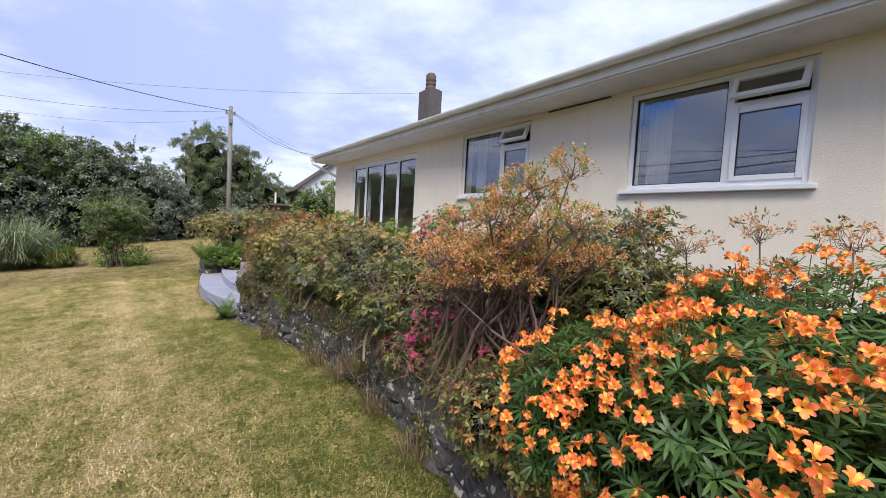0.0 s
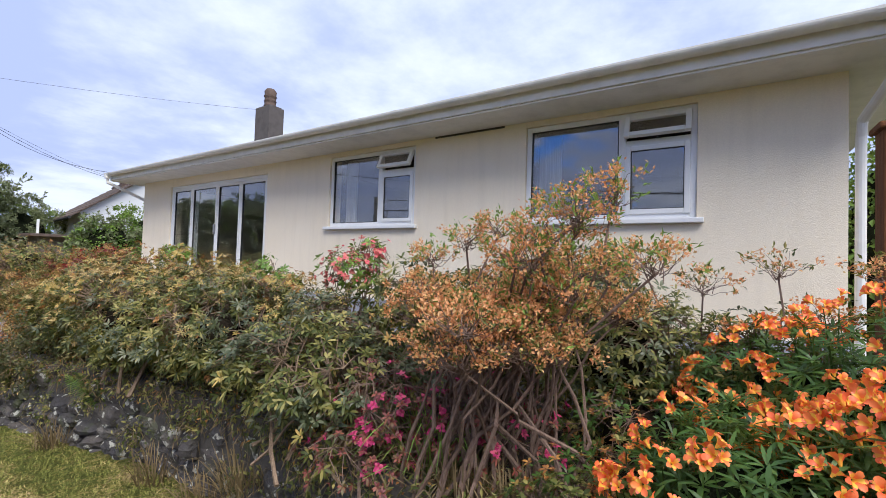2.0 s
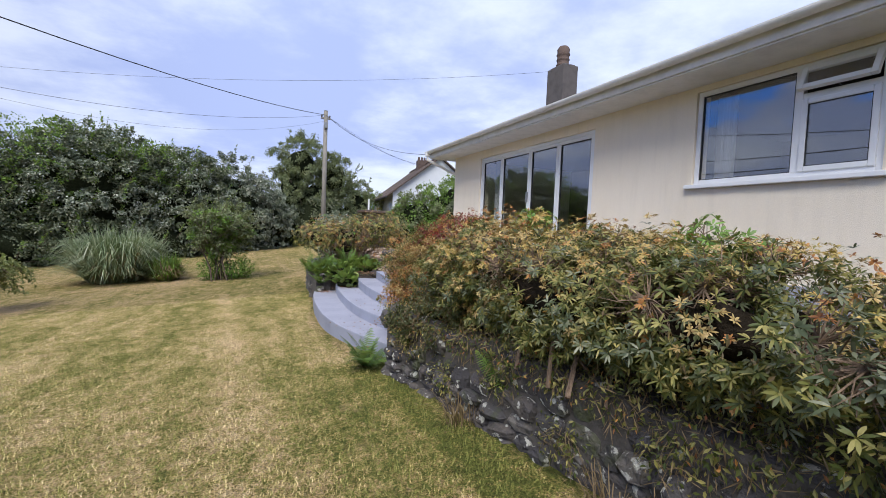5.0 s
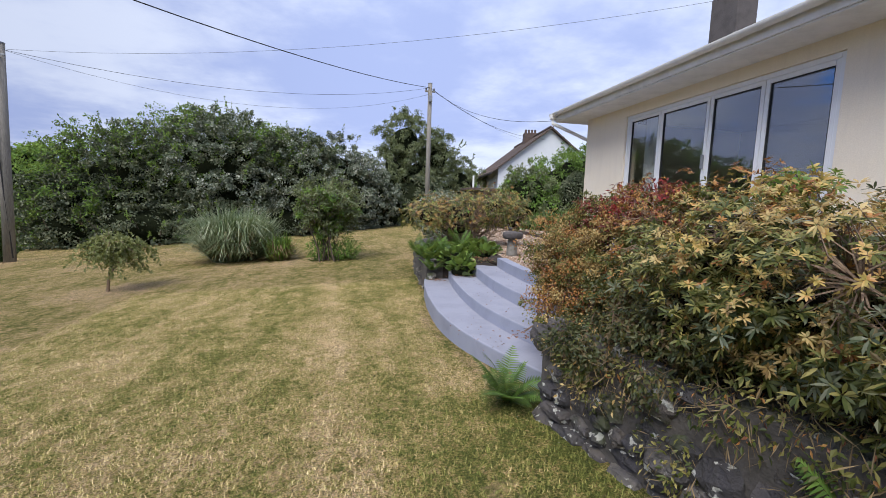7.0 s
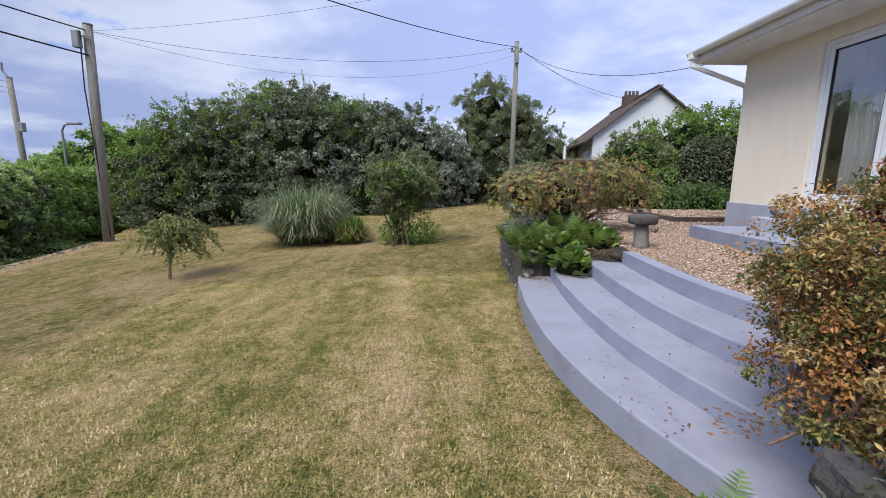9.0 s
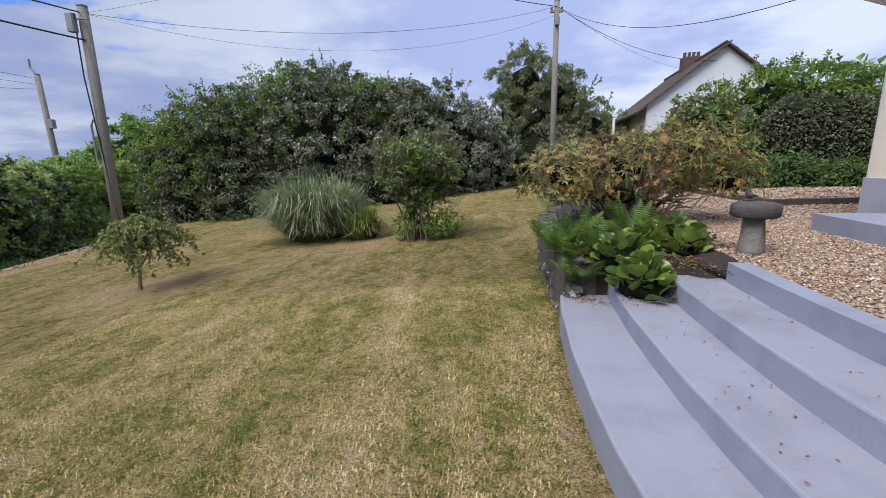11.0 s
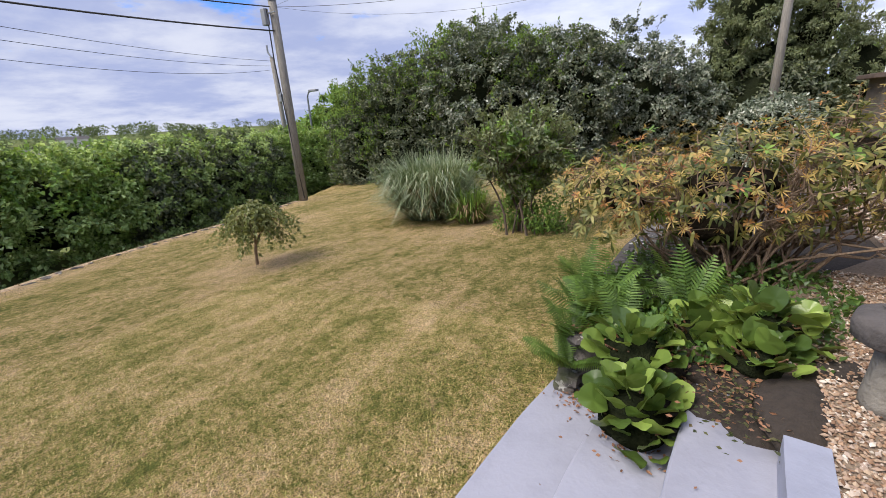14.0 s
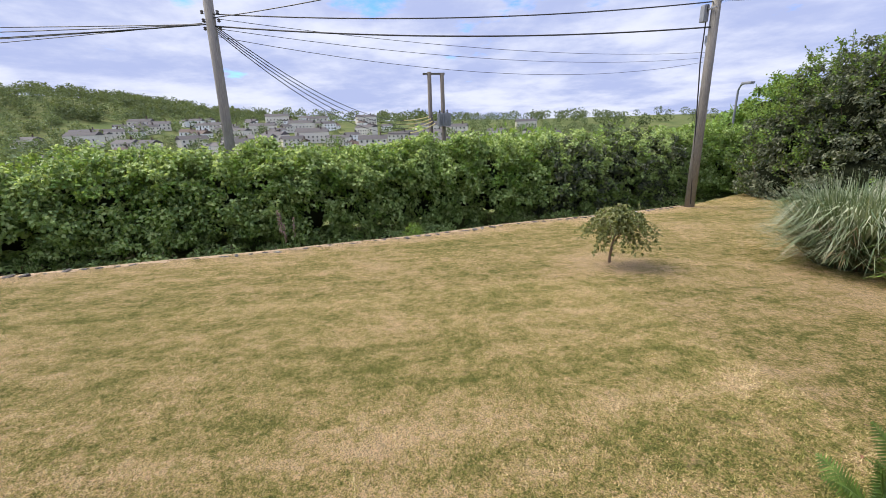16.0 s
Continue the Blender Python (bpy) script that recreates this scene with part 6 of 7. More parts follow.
def alstroemeria(at, blobs, heads, seed, label, floor=-0.2):
    rng = np.random.default_rng(seed)
    ob = thing("alstroemeria", at, label, "flowers", "alstroemerias")
    # filler lumps whose dark colour gives the shade behind the stalks
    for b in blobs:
        part("shade_core", core_mesh([b], 0.5), L_CORE, ob, smooth=True)
    p, u = blob_points(blobs, 2800, rng, 0.5, 0.12, 2.5, floor)
    v, f = whorls_at(p, u + np.array([0, 0, 1.0]), 9, 0.06, 0.011, rng)
    soup("foliage", v, f, L_STALK, ob)["kind"] = "stuff"
    p, u = blob_points(blobs, heads, rng, 0.04, 0.08, 2.5, floor + 0.15)
    a = p - np.array([0, 0, 0.22]) - u * 0.05
    v, f = thin_lines(a, p, 0.004, rng, 0.05)
    soup("stalk_growth", v, f, L_STALK, ob)["kind"] = "stuff"
    for q, d in zip(p, u):
        n = int(rng.integers(2, 6))
        ax = (Vector(d) * 1.3 + Vector((0, 0, 0.8))).normalized()
        e1 = ax.orthogonal().normalized()
        e2 = ax.cross(e1)
        a0 = rng.uniform(0, 6.28)
        for i in range(n):
            ang = a0 + i * 6.28 / n + rng.normal(0, 0.2)
            way = (ax * rng.uniform(0.5, 1.0) + (e1 * math.cos(ang) + e2 * math.sin(ang)) * 0.8).normalized()
            fl = new("flower", FLOWER)
            fl.parent = ob
            fl.matrix_basis = Matrix.Translation(Vector(q) + way * 0.02 + Vector(rng.normal(0, 0.012, 3))) @ way.to_track_quat("Z", "Y").to_matrix().to_4x4() @ Matrix.Rotation(rng.uniform(0, 6.28), 4, "Z") @ Matrix.Scale(rng.uniform(0.40, 0.58), 4)
    return ob


alstroemeria((1.45, 0.38, BED_Z), [(0, 0.1, 0.30, 0.46, 0.5, 0.44), (-0.02, 0.62, 0.28, 0.36, 0.36, 0.34), (-0.1, -0.4, 0.28, 0.42, 0.5, 0.44)], 360, 61, "dense green alstroemeria with orange flowers spilling over the wall")
alstroemeria((2.1, 0.3, BED_Z), [(0, 0.1, 0.50, 0.5, 0.6, 0.44), (0.2, -0.6, 0.52, 0.6, 0.6, 0.44), (0.1, 0.55, 0.40, 0.4, 0.35, 0.38)], 420, 62, "tall alstroemeria with heads of orange flowers")

# low growth hanging over the wall top
wt = [(wall_x(y) + 0.14, y, wall_top(y) - 0.06, 0.22, 0.3, 0.17) for y in np.arange(1.7, 7.1, 0.45)]
shrub("wall_plants", (0, 0, 0), wt, [("foliage", L_RHODO, 6000, 0.04, 0.016, 0.6, None, "leaf"), ("dry_growth", L_STRAW, 3600, 0.10, 0.006, 0.8, None, "leaf"), ("rusty_growth", L_RUST, 1200, 0.03, 0.012, 0.5, None, "leaf")], "tangle of dry and green growth on the wall top", "plants", None, seed=96, depth=0.6)

wf = [(wall_x(y) + 0.05, y, wall_top(y) - 0.32 + 0.1 * math.sin(5 * y), 0.13, 0.22, 0.15) for y in np.arange(1.6, 6.6, 0.62)]
shrub("wall_plants", (0, 0, 0), wf, [("foliage", L_RHODO, 2600, 0.035, 0.016, 0.6, None, "leaf"), ("dry_growth", L_STRAW, 1300, 0.09, 0.005, 0.8, None, "leaf")], "small weeds rooted in the joints of the stone wall", "plants", None, seed=99, depth=0.9)


# ---- things on the terrace ----
bath = thing("staddle_stone", (2.36, 11.12, 0.47), "weathered mushroom-shaped staddle stone with lichened cap", "stone ornament")
part("pillar", lathe([(0.108, 0.0), (0.106, 0.05), (0.094, 0.15), (0.08, 0.26), (0.072, 0.33)], 18, wobble=0.012), M_LICHEN, bath, "pale lichened stone pillar", True)
bath.scale = (0.9, 0.9, 1.0)
part("cap", lathe([(0.08, 0.30), (0.165, 0.31), (0.188, 0.325), (0.192, 0.39), (0.183, 0.415), (0.13, 0.428), (0.05, 0.436), (0.01, 0.437)], 26, wobble=0.012), M_TOPSTONE, bath, "dark lichened round cap", True)


def bird(at, rz, size, label):
    bm = bmesh.new()
    r = bmesh.ops.create_uvsphere(bm, u_segments=14, v_segments=10, radius=1.0)
    for v in r["verts"]:
        x, y, z = v.co
        t = max(0, -x)
        v.co = Vector((x * 0.55, y * 0.27 * (1 - 0.5 * t), z * 0.27 * (1 - 0.55 * t) + 0.42 + 0.1 * x))
    rod([(0.36, 0, 0.5), (0.46, 0, 0.72), (0.5, 0, 0.95)], [0.17, 0.11, 0.09], 8, bm)
    r = bmesh.ops.create_uvsphere(bm, u_segments=10, v_segments=8, radius=0.14, matrix=Matrix.Translation((0.53, 0, 1.0)))
    rod([(0.62, 0, 1.0), (0.82, 0, 0.96)], [0.06, 0.015], 6, bm)
    rod([(-0.4, 0, 0.36), (-0.85, 0, 0.30)], [0.13, 0.05], 6, bm)
    rod([(0.05, 0, 0.0), (0.05, 0, 0.25)], [0.2, 0.1], 8, bm)
    box(-0.45, -0.28, -0.02, 0.5, 0.28, 0.06, 0.02, bm)
    bmesh.ops.scale(bm, vec=(size, size, size), verts=bm.verts)
    ob = link("bird_statue", bm, M_TOPSTONE, smooth=True)
    ob.matrix_world = pose(*at, 0, 0, rz)
    return tagged(ob, label, "statue", "bird statues")


bird((2.33, 11.16, 0.912), 200, 0.09, "small dark stone bird on the staddle stone")
bird((4.35, 11.55, 0.846), 150, 0.13, "dark stone bird ornament on the doorstep")
bird((3.3, 12.6, 0.48), 20, 0.08, "small dark stone ornament on the gravel")
bird((3.75, 11.05, 0.665), 80, 0.06, "small dark stone ornament on the platform")

# brick edging of the raised gravel beyond
edge = thing("brick_edging", (0, 0, 0), "low brick edging of a raised gravel bed", "edging")
edge_bricks = [(4.75 + i * 0.23, 14.5 + 0.02 * i) for i in range(9)] + [(4.66, 14.6 + i * 0.23) for i in range(11)]
bm0 = box(-0.1075, -0.05, 0, 0.1075, 0.05, 0.10, 0.006)
brick_me = bpy.data.meshes.new("brick")
bm0.to_mesh(brick_me)
bm0.free()
brick_me.materials.append(M_BRICK)
for i, (x, y) in enumerate(edge_bricks):
    b = new("brick", brick_me)
    b.parent = edge
    b.matrix_basis = pose(x, y, 0.475, 0, 0, 2 if i < 9 else 90)
bed("raised_gravel", [(4.77, 14.6), (4.77, 18.5), (9.0, 18.5), (9.0, 14.7)], 0.53, M_SOIL, "raised gravel bed edged with brick")

# timber post before the south corner of the house
POST_H = 1.85
post = thing("timber_post", (3.11, 0.305, BED_Z - 0.1), "brown stained square timber post with a flat cap", "post")
part("shaft", box(-0.08, -0.08, 0, 0.08, 0.08, POST_H, 0.012), M_POST, post)
part("cap", box(-0.1, -0.1, POST_H, 0.1, 0.1, POST_H + 0.035, 0.01), M_POST, post)
shed = thing("outbuilding", (9.0, -5.6, 0.0), "grey-green outbuilding behind the house corner", "building")
part("wall", box(-3, -2, 0, 3, 2, 2.6), M_RENDER, shed)
bm = bmesh.new()
vs = [bm.verts.new(p) for p in ((-3.3, -2.3, 2.6), (3.3, -2.3, 2.6), (3.3, 0, 3.8), (-3.3, 0, 3.8), (3.3, 2.3, 2.6), (-3.3, 2.3, 2.6))]
bm.faces.new((vs[0], vs[1], vs[2], vs[3]))
bm.faces.new((vs[3], vs[2], vs[4], vs[5]))
part("roof", bm, M_SLATE, shed)
shrub("garden_shrub", (8.2, -1.1, 0.3), [(0, 0, 1.3, 1.0, 0.9, 1.4), (1.5, -0.4, 1.9, 1.4, 1.0, 1.9), (3.2, -0.6, 2.0, 1.4, 1.0, 2.0)], [("foliage", L_HEDGE, 7000, 0.12, 0.07, 0.3, None, "leaf")], "green shrub beyond the house corner", "shrub", L_CORE, 0.7, seed=48)


# ---- poles, cables, sign, lamp ----
def sag_line(a, b, sag, n=18):
    a, b = Vector(a), Vector(b)
    return [a.lerp(b, i / n) - Vector((0, 0, sag * 4 * (i / n) * (1 - i / n))) for i in range(n + 1)]


def cable(a, b, sag, r, label="thin black overhead cable"):
    ob = link("cable", rod(sag_line(a, b, sag), r, 5), M_CABLE)
    return tagged(ob, label, "cable", "overhead cables")


def pole(at, top, r=0.14, label="weathered timber telegraph pole", lean=(0, 0), box_side=None, step=True):
    ob = thing("utility_pole", at, label, "pole", "utility poles")
    h = top - at[2]
    part("shaft", rod([(0, 0, -0.3), (lean[0] * 0.5, lean[1] * 0.5, h * 0.5), (lean[0], lean[1], h)], [r, r * 0.88, r * 0.78], 14), M_POLE, ob, smooth=True)
    part("cap", lathe([(r * 0.82, 0), (r * 0.84, 0.03), (0.02, 0.05)], 14, at=(lean[0], lean[1], h)), M_METAL, ob)
    return ob


p1 = pole((-10.35, 19.05, -0.9), 5.3, 0.15, "weathered timber telegraph pole at the lawn edge", (0.4, -0.35))
part("junction_box", box(0.12, -0.62, 5.55, 0.3, -0.46, 6.0, 0.02), M_METAL, p1, "dark cable junction box")
part("bracket", box(0.3, -0.52, 5.85, 0.62, -0.48, 5.89, 0.005), M_METAL, p1)
part("riser_cable", rod([(0.30, -0.53, 6.0), (0.2, -0.46, 4.5), (0.16, -0.24, 2.0), (0.16, -0.1, 0.2)], 0.018, 6), M_CABLE, p1)
P1A, P1B = (-9.95, 18.7, 5.15), (-9.97, 18.7, 4.5)
p2 = pole((3.25, 25.95, -0.2), 7.2, 0.13, "tall timber telegraph pole before the willow")
part("cross_arm", box(-0.25, -0.05, 7.0, 0.25, 0.05, 7.08, 0.008), M_POLE, p2)
for dx in (-0.2, 0.2):
    part("insulator", lathe([(0.02, 0), (0.045, 0.03), (0.03, 0.06), (0.045, 0.09), (0.015, 0.12)], 10, at=(dx, 0, 7.08)), M_CHIMNEY, p2)
part("junction_box", box(-0.09, -0.24, 6.5, 0.09, -0.12, 6.8, 0.015), M_METAL, p2)
P2 = (3.25, 25.9, 7.0)
p3 = pole((-19.1, 26.0, -1.6), 5.3, 0.14, "leaning timber pole with a steel top bracket", (-0.1, -0.1))
part("top_bracket", rod([(-0.1, -0.1, 6.9), (-0.35, -0.1, 7.2), (-0.35, -0.1, 7.55)], 0.05, 6), M_METAL, p3)
part("transformer_tap", box(0.05, -0.2, 4.6, 0.25, 0.0, 5.0, 0.02), M_METAL, p3)
P3 = (-19.3, 25.9, 5.6)
p4 = pole((-11.5, 4.5, -1.8), 6.2, 0.16, "timber electricity pole behind the hedge", (-0.05, 0.12))
for i, dz in enumerate((6.55, 6.75, 6.95)):
    for s in (-1, 1):
        part("insulator", lathe([(0.015, 0), (0.05, 0.02), (0.03, 0.05), (0.05, 0.08), (0.015, 0.1)], 10, at=(-0.05 + 0.02 * i, 0.12 + s * 0.2, dz)), M_CHIMNEY, p4)
P4 = (-11.5, 4.65, 4.9)
xf = thing("transformer_pole", (-27.5, 12.9, -6.5), "twin timber pole carrying a grey transformer", "pole")
for s, top in ((-0.42, 11.8), (0.42, 11.7)):
    part("shaft", rod([(0, s * 1.15, -0.5), (0, s, top)], [0.17, 0.13], 12), M_POLEDARK, xf, smooth=True)
part("cross_arm", box(-0.06, -0.85, 11.62, 0.06, 0.6, 11.74, 0.01), M_POLEDARK, xf)
tr = part("transformer", box(0.1, 0.0, 8.35, 0.75, 0.85, 9.2, 0.03), M_METAL, xf, "grey ribbed transformer tank")
for i in range(6):
    part("cooling_fin", box(0.75, 0.06 + i * 0.13, 8.45, 0.83, 0.09 + i * 0.13, 9.1), M_METAL, tr)
for i in range(3):
    part("insulator", lathe([(0.03, 0), (0.06, 0.05), (0.04, 0.1), (0.06, 0.15), (0.02, 0.22)], 8, at=(0.4, 0.15 + i * 0.25, 9.2)), M_CHIMNEY, xf)
# strung lines
cable(P2, (P4[0], P4[1], 5.05), 0.75, 0.014)
cable(P1A, (P4[0], P4[1], 5.15), 0.25, 0.018, "thick black overhead cable")
cable(P1B, (P4[0], P4[1], 4.85), 0.25, 0.022, "thick black overhead cable")
cable(P1A, P2, 0.7, 0.006)
cable(P1A, (3.25, 25.9, 6.7), 1.1, 0.004)
cable(P1A, (7.6, 12.7, 5.95), 0.5, 0.0035)
cable(P2, (6.5, 13.4, 3.9), 1.0, 0.008)
cable(P2, (12.0, 28.5, 5.4), 0.8, 0.009)
cable(P2, (16, 40, 6.8), 0.6, 0.006)
for dz, sg in ((0.0, 0.5), (-0.2, 0.8), (0.25, 0.4)):
    cable((P4[0], P4[1], 4.8 + dz), (P3[0], P3[1], 4.9 + dz), sg, 0.008)
for i, sg in enumerate((1.2, 1.35, 1.5, 1.7)):
    cable((P4[0], P4[1], 4.9 - 0.05 * i), (-27.3, 12.6 + 0.15 * i, 2.6 - 0.12 * i), sg, 0.014)
M_GUARD = paint("faded_yellow_sleeve", (0.55, 0.45, 0.16), 0.6, 0.1)
for i, sg in enumerate((1.2, 1.35, 1.5, 1.7)):
    line = sag_line((P4[0], P4[1], 4.9 - 0.05 * i), (-27.3, 12.6 + 0.15 * i, 2.6 - 0.12 * i), sg, 40)
    tagged(link("line_guard", rod(line[29:39], 0.03, 6), M_GUARD), "faded yellow sleeve on an overhead line", "cable guard", "line guards")
for y, z, sg in ((-40, 6.0, 0.6), (-40, 5.4, 0.8), (-45, 5.0, 0.7), (-30, 6.3, 0.4)):
    cable(P4, (-14, y, z), sg, 0.013)
cable((P4[0], P4[1], 4.95), (-26, -40, 6.0), 0.5, 0.012)

# speed sign on the lane
sign = thing("speed_sign", (-16.1, 23.45, -2.0), "round white speed limit sign with a red rim", "sign")
part("post", rod([(0, 0, -0.2), (0, 0, 1.9)], 0.035, 10), M_METAL, sign)
sm = paint("sign_white", (0.75, 0.75, 0.74), 0.4, 0.06)
sr = paint("sign_red", (0.35, 0.03, 0.03), 0.4, 0.1)
sk = paint("sign_black", (0.02, 0.02, 0.02), 0.4, 0.05)
facing = pose(0, -0.05, 1.8, 90, 0, 28)
rim = part("rim", lathe([(0.30, -0.012), (0.30, 0.004), (0.28, 0.008)], 32), sr, sign)
rim.matrix_basis = facing
disc = part("face", lathe([(0.235, 0.008), (0.235, 0.012), (0.0, 0.0121)][:2], 32), sm, sign)
disc.matrix_basis = facing
fc = bpy.data.curves.new("digits", "FONT")
fc.body, fc.size, fc.align_x, fc.align_y, fc.extrude = "30", 0.30, "CENTER", "CENTER", 0.002
fc.materials.append(sk)
dg = new("digits", fc)
dg.parent = sign
dg.matrix_basis = facing @ Matrix.Translation((0, 0, 0.016))

lamp = thing("street_lamp", (-18.3, 27.2, -1.8), "slim grey street lamp with a flat head", "lamp")
part("column", rod([(0, 0, -0.2), (0, 0, 5.0), (0.25, -0.1, 5.25), (0.7, -0.3, 5.3)], [0.07, 0.05, 0.045, 0.04], 10), M_METAL, lamp)
part("lamp_head", box(0.6, -0.45, 5.24, 1.2, -0.2, 5.36, 0.04), M_METAL, lamp)

# plants on the lane edge
L_MAUVE = leaf_material("pale_mauve_blossom", [(0.30, 0.17, 0.19), (0.42, 0.26, 0.28), (0.22, 0.16, 0.13)], 0.6, 0.3, tint=(0.4, 0.2, 0.22))
fox = thing("foxglove", (-7.75, 6.7, -1.35), "tall faded mauve flower spikes by the lane", "flower")
for i in range(4):
    x, y = 0.12 * math.cos(i * 1.9), 0.15 * math.sin(i * 1.9)
    part("stalk", rod([(x, y, -0.1), (x * 1.3, y * 1.3, 1.3 + 0.1 * i)], 0.008, 5), L_FERN, fox)
    rr = np.random.default_rng(70 + i)
    n = 90
    t = rr.uniform(0.68, 1.0, n)
    p = np.stack([x * (1 + 0.3 * t), y * (1 + 0.3 * t), t * (1.35 + 0.1 * i)], 1)
    v, f = leaves_at(p, rr.normal(0, 1, (n, 3)) + [0, 0, -0.3], 0.04, 0.02, rr, 0.3, 0.3)
    soup("blossom", v, f, L_MAUVE, fox)["kind"] = "stuff"
shrub("young_conifer", (-8.9, 9.8, -1.5), [(0, 0, 0.45, 0.3, 0.3, 0.55)], [("foliage", L_BRIGHT, 900, 0.10, 0.03, -0.8, None, "leaf")], "small yellow-green shrub on the lane bank", "shrub", None, stems=5, seed=49, r0=0.01, depth=0.6)

# ---- the white neighbouring house ----
nb = thing("neighbour_house", (10.8, 28.0, -0.3), "white rendered house with a brown tiled gable roof", "house", rz=-8)
bm = bmesh.new()
prof = [(-3.0, 0), (3.0, 0), (3.0, 3.75), (0, 6.1), (-3.0, 3.75)]
fr = [bm.verts.new((x, 0, z)) for x, z in prof]
bk = [bm.verts.new((x, 9, z)) for x, z in prof]
bm.faces.new(fr)
bm.faces.new(bk[::-1])
for i in range(5):
    bm.faces.new((fr[i], bk[i], bk[(i + 1) % 5], fr[(i + 1) % 5]))
bmesh.ops.recalc_face_normals(bm, faces=bm.faces)
part("wall", bm, M_HOUSEWHITE, nb)
for s in (-1, 1):
    for r in range(9):
        f0, f1 = r / 9, (r + 1) / 9 + 0.03
        a = Vector((s * 3.45 * (1 - f0), 0, 3.48 + 2.70 * f0 + 0.05))
        b = Vector((s * 3.45 * (1 - f1), 0, 3.48 + 2.70 * f1 + 0.01))
        bm = bmesh.new()
        vs = [bm.verts.new((p.x, y, p.z + dz)) for dz in (0, -0.08) for p, y in ((a, -0.25), (b, -0.25), (b, 9.3), (a, 9.3))]
        for q in ((0, 1, 2, 3), (7, 6, 5, 4), (0, 4, 5, 1), (1, 5, 6, 2), (2, 6, 7, 3), (3, 7, 4, 0)):
            bm.faces.new([vs[i] for i in q])
        bmesh.ops.recalc_face_normals(bm, faces=bm.faces)
        part("tile_course", bm, M_SLATE, nb)
ch = part("chimney", box(-0.65, 3.6, 5.4, 0.25, 4.2, 6.45, 0.02), M_BRICK, nb)
for i in range(4):
    part("chimney_pot", lathe([(0.085, 0), (0.075, 0.2), (0.09, 0.24)], 10, at=(-0.52 + i * 0.21, 3.9, 6.45)), M_BRICK, ch)
part("window", box(-3.03, 1.2, 2.0, -2.97, 2.2, 3.1), M_WHITE, nb)
part("window", box(-2.2, -0.03, 1.6, -1.2, 0.03, 2.7), M_WHITE, nb)
part("gutter", rod([(-3.45, -0.25, 3.42), (-3.45, 9.3, 3.42)], 0.06, 8), M_CABLE, nb)
lean = thing("lean_to", (7.2, 26.4, -0.3), "low dark roofed lean-to with a rail", "shed")
part("wall", box(-1.4, 0, 0, 2.0, 1.5, 2.35), M_POLEDARK, lean)
part("roof", box(-1.7, -0.3, 2.35, 2.2, 1.6, 2.48, 0.02), M_SLATE, lean)
part("post", box(-1.5, -0.25, 2.48, -1.42, -0.17, 3.1), M_WHITE, lean)

# ---- the valley: town and woods ----
# lighter of two far leaf colours, sunlight included in the tone
L_FAR = leaf_material("sunlit_far_leaves", [(0.07, 0.11, 0.05), (0.13, 0.19, 0.08), (0.21, 0.28, 0.13)], 0.7, 0.2)
def town_house(w, d, h, wallm, roofm, rng):
    ob = thing("town_house", (0, 0, 0), "distant pale house with a pitched roof", "house", "town houses")
    part("wall", box(-w / 2, -d / 2, -4, w / 2, d / 2, h), wallm, ob)
    bm = bmesh.new()
    q = [(-w / 2 - 0.3, -d / 2 - 0.3, h - 0.1), (w / 2 + 0.3, -d / 2 - 0.3, h - 0.1), (w / 2 + 0.3, d / 2 + 0.3, h - 0.1), (-w / 2 - 0.3, d / 2 + 0.3, h - 0.1), (-w / 2 - 0.3, 0, h + d * 0.27), (w / 2 + 0.3, 0, h + d * 0.27)]
    vs = [bm.verts.new(p) for p in q]
    for f in ((0, 1, 5, 4), (2, 3, 4, 5), (3, 0, 4), (1, 2, 5), (3, 2, 1, 0)):
        bm.faces.new([vs[i] for i in f])
    part("roof", bm, roofm, ob)
    k = max(2, int(w / 3))
    for z in ([1.0] if h < 4 else [0.9, 3.6]):
        for i in range(k):
            x = -w / 2 + (i + 0.5) * w / k
            for s in (-1, 1):
                part("window", box(x - 0.5, s * d / 2 - 0.06, z, x + 0.5, s * d / 2 + 0.06, z + 1.2), M_GASKET, ob)
    part("chimney", box(w * 0.25, -0.4, h + d * 0.2, w * 0.25 + 0.8, 0.4, h + d * 0.36 + 1.0), M_BRICK, ob)
    return ob


rt = np.random.default_rng(91)
M_PALE = paint("pale_cream_render", (0.70, 0.66, 0.58), 0.9, 0.08, 0.5)
M_GREYROOF = tile_material("grey_slate", (0.15, 0.14, 0.14), (0.09, 0.085, 0.085))
M_TOWNWHITE = paint("white_town_render", (0.86, 0.86, 0.84), 0.9, 0.05, 1.0, 0.2)
kinds = [town_house(12, 8, 5.6, M_TOWNWHITE, M_GREYROOF, rt), town_house(16, 8, 5.4, M_PALE, M_GREYROOF, rt), town_house(9, 8, 2.9, M_TOWNWHITE, M_SLATE, rt), town_house(22, 9, 7.5, M_PALE, M_GREYROOF, rt)]
spots = []
for i in range(150):
    a = rt.uniform(232, 292)
    dist = rt.uniform(250, 420)
    x, y = 2 + dist * math.sin(radians(a)), 9 + dist * math.cos(radians(a))
    if a < 239 and rt.random() < 0.7 or a > 268 and rt.random() < 0.5:
        continue
    spots.append((x, y))
for i, (x, y) in enumerate(spots):
    m = pose(x, y, float(ground_z(x, y)) + 0.2, 0, 0, rt.uniform(40, 140)) @ Matrix.Scale(rt.uniform(0.8, 1.1), 4)
    if i < 4:
        kinds[i].matrix_world = m
    else:
        copy_thing(kinds[i % 4], m)


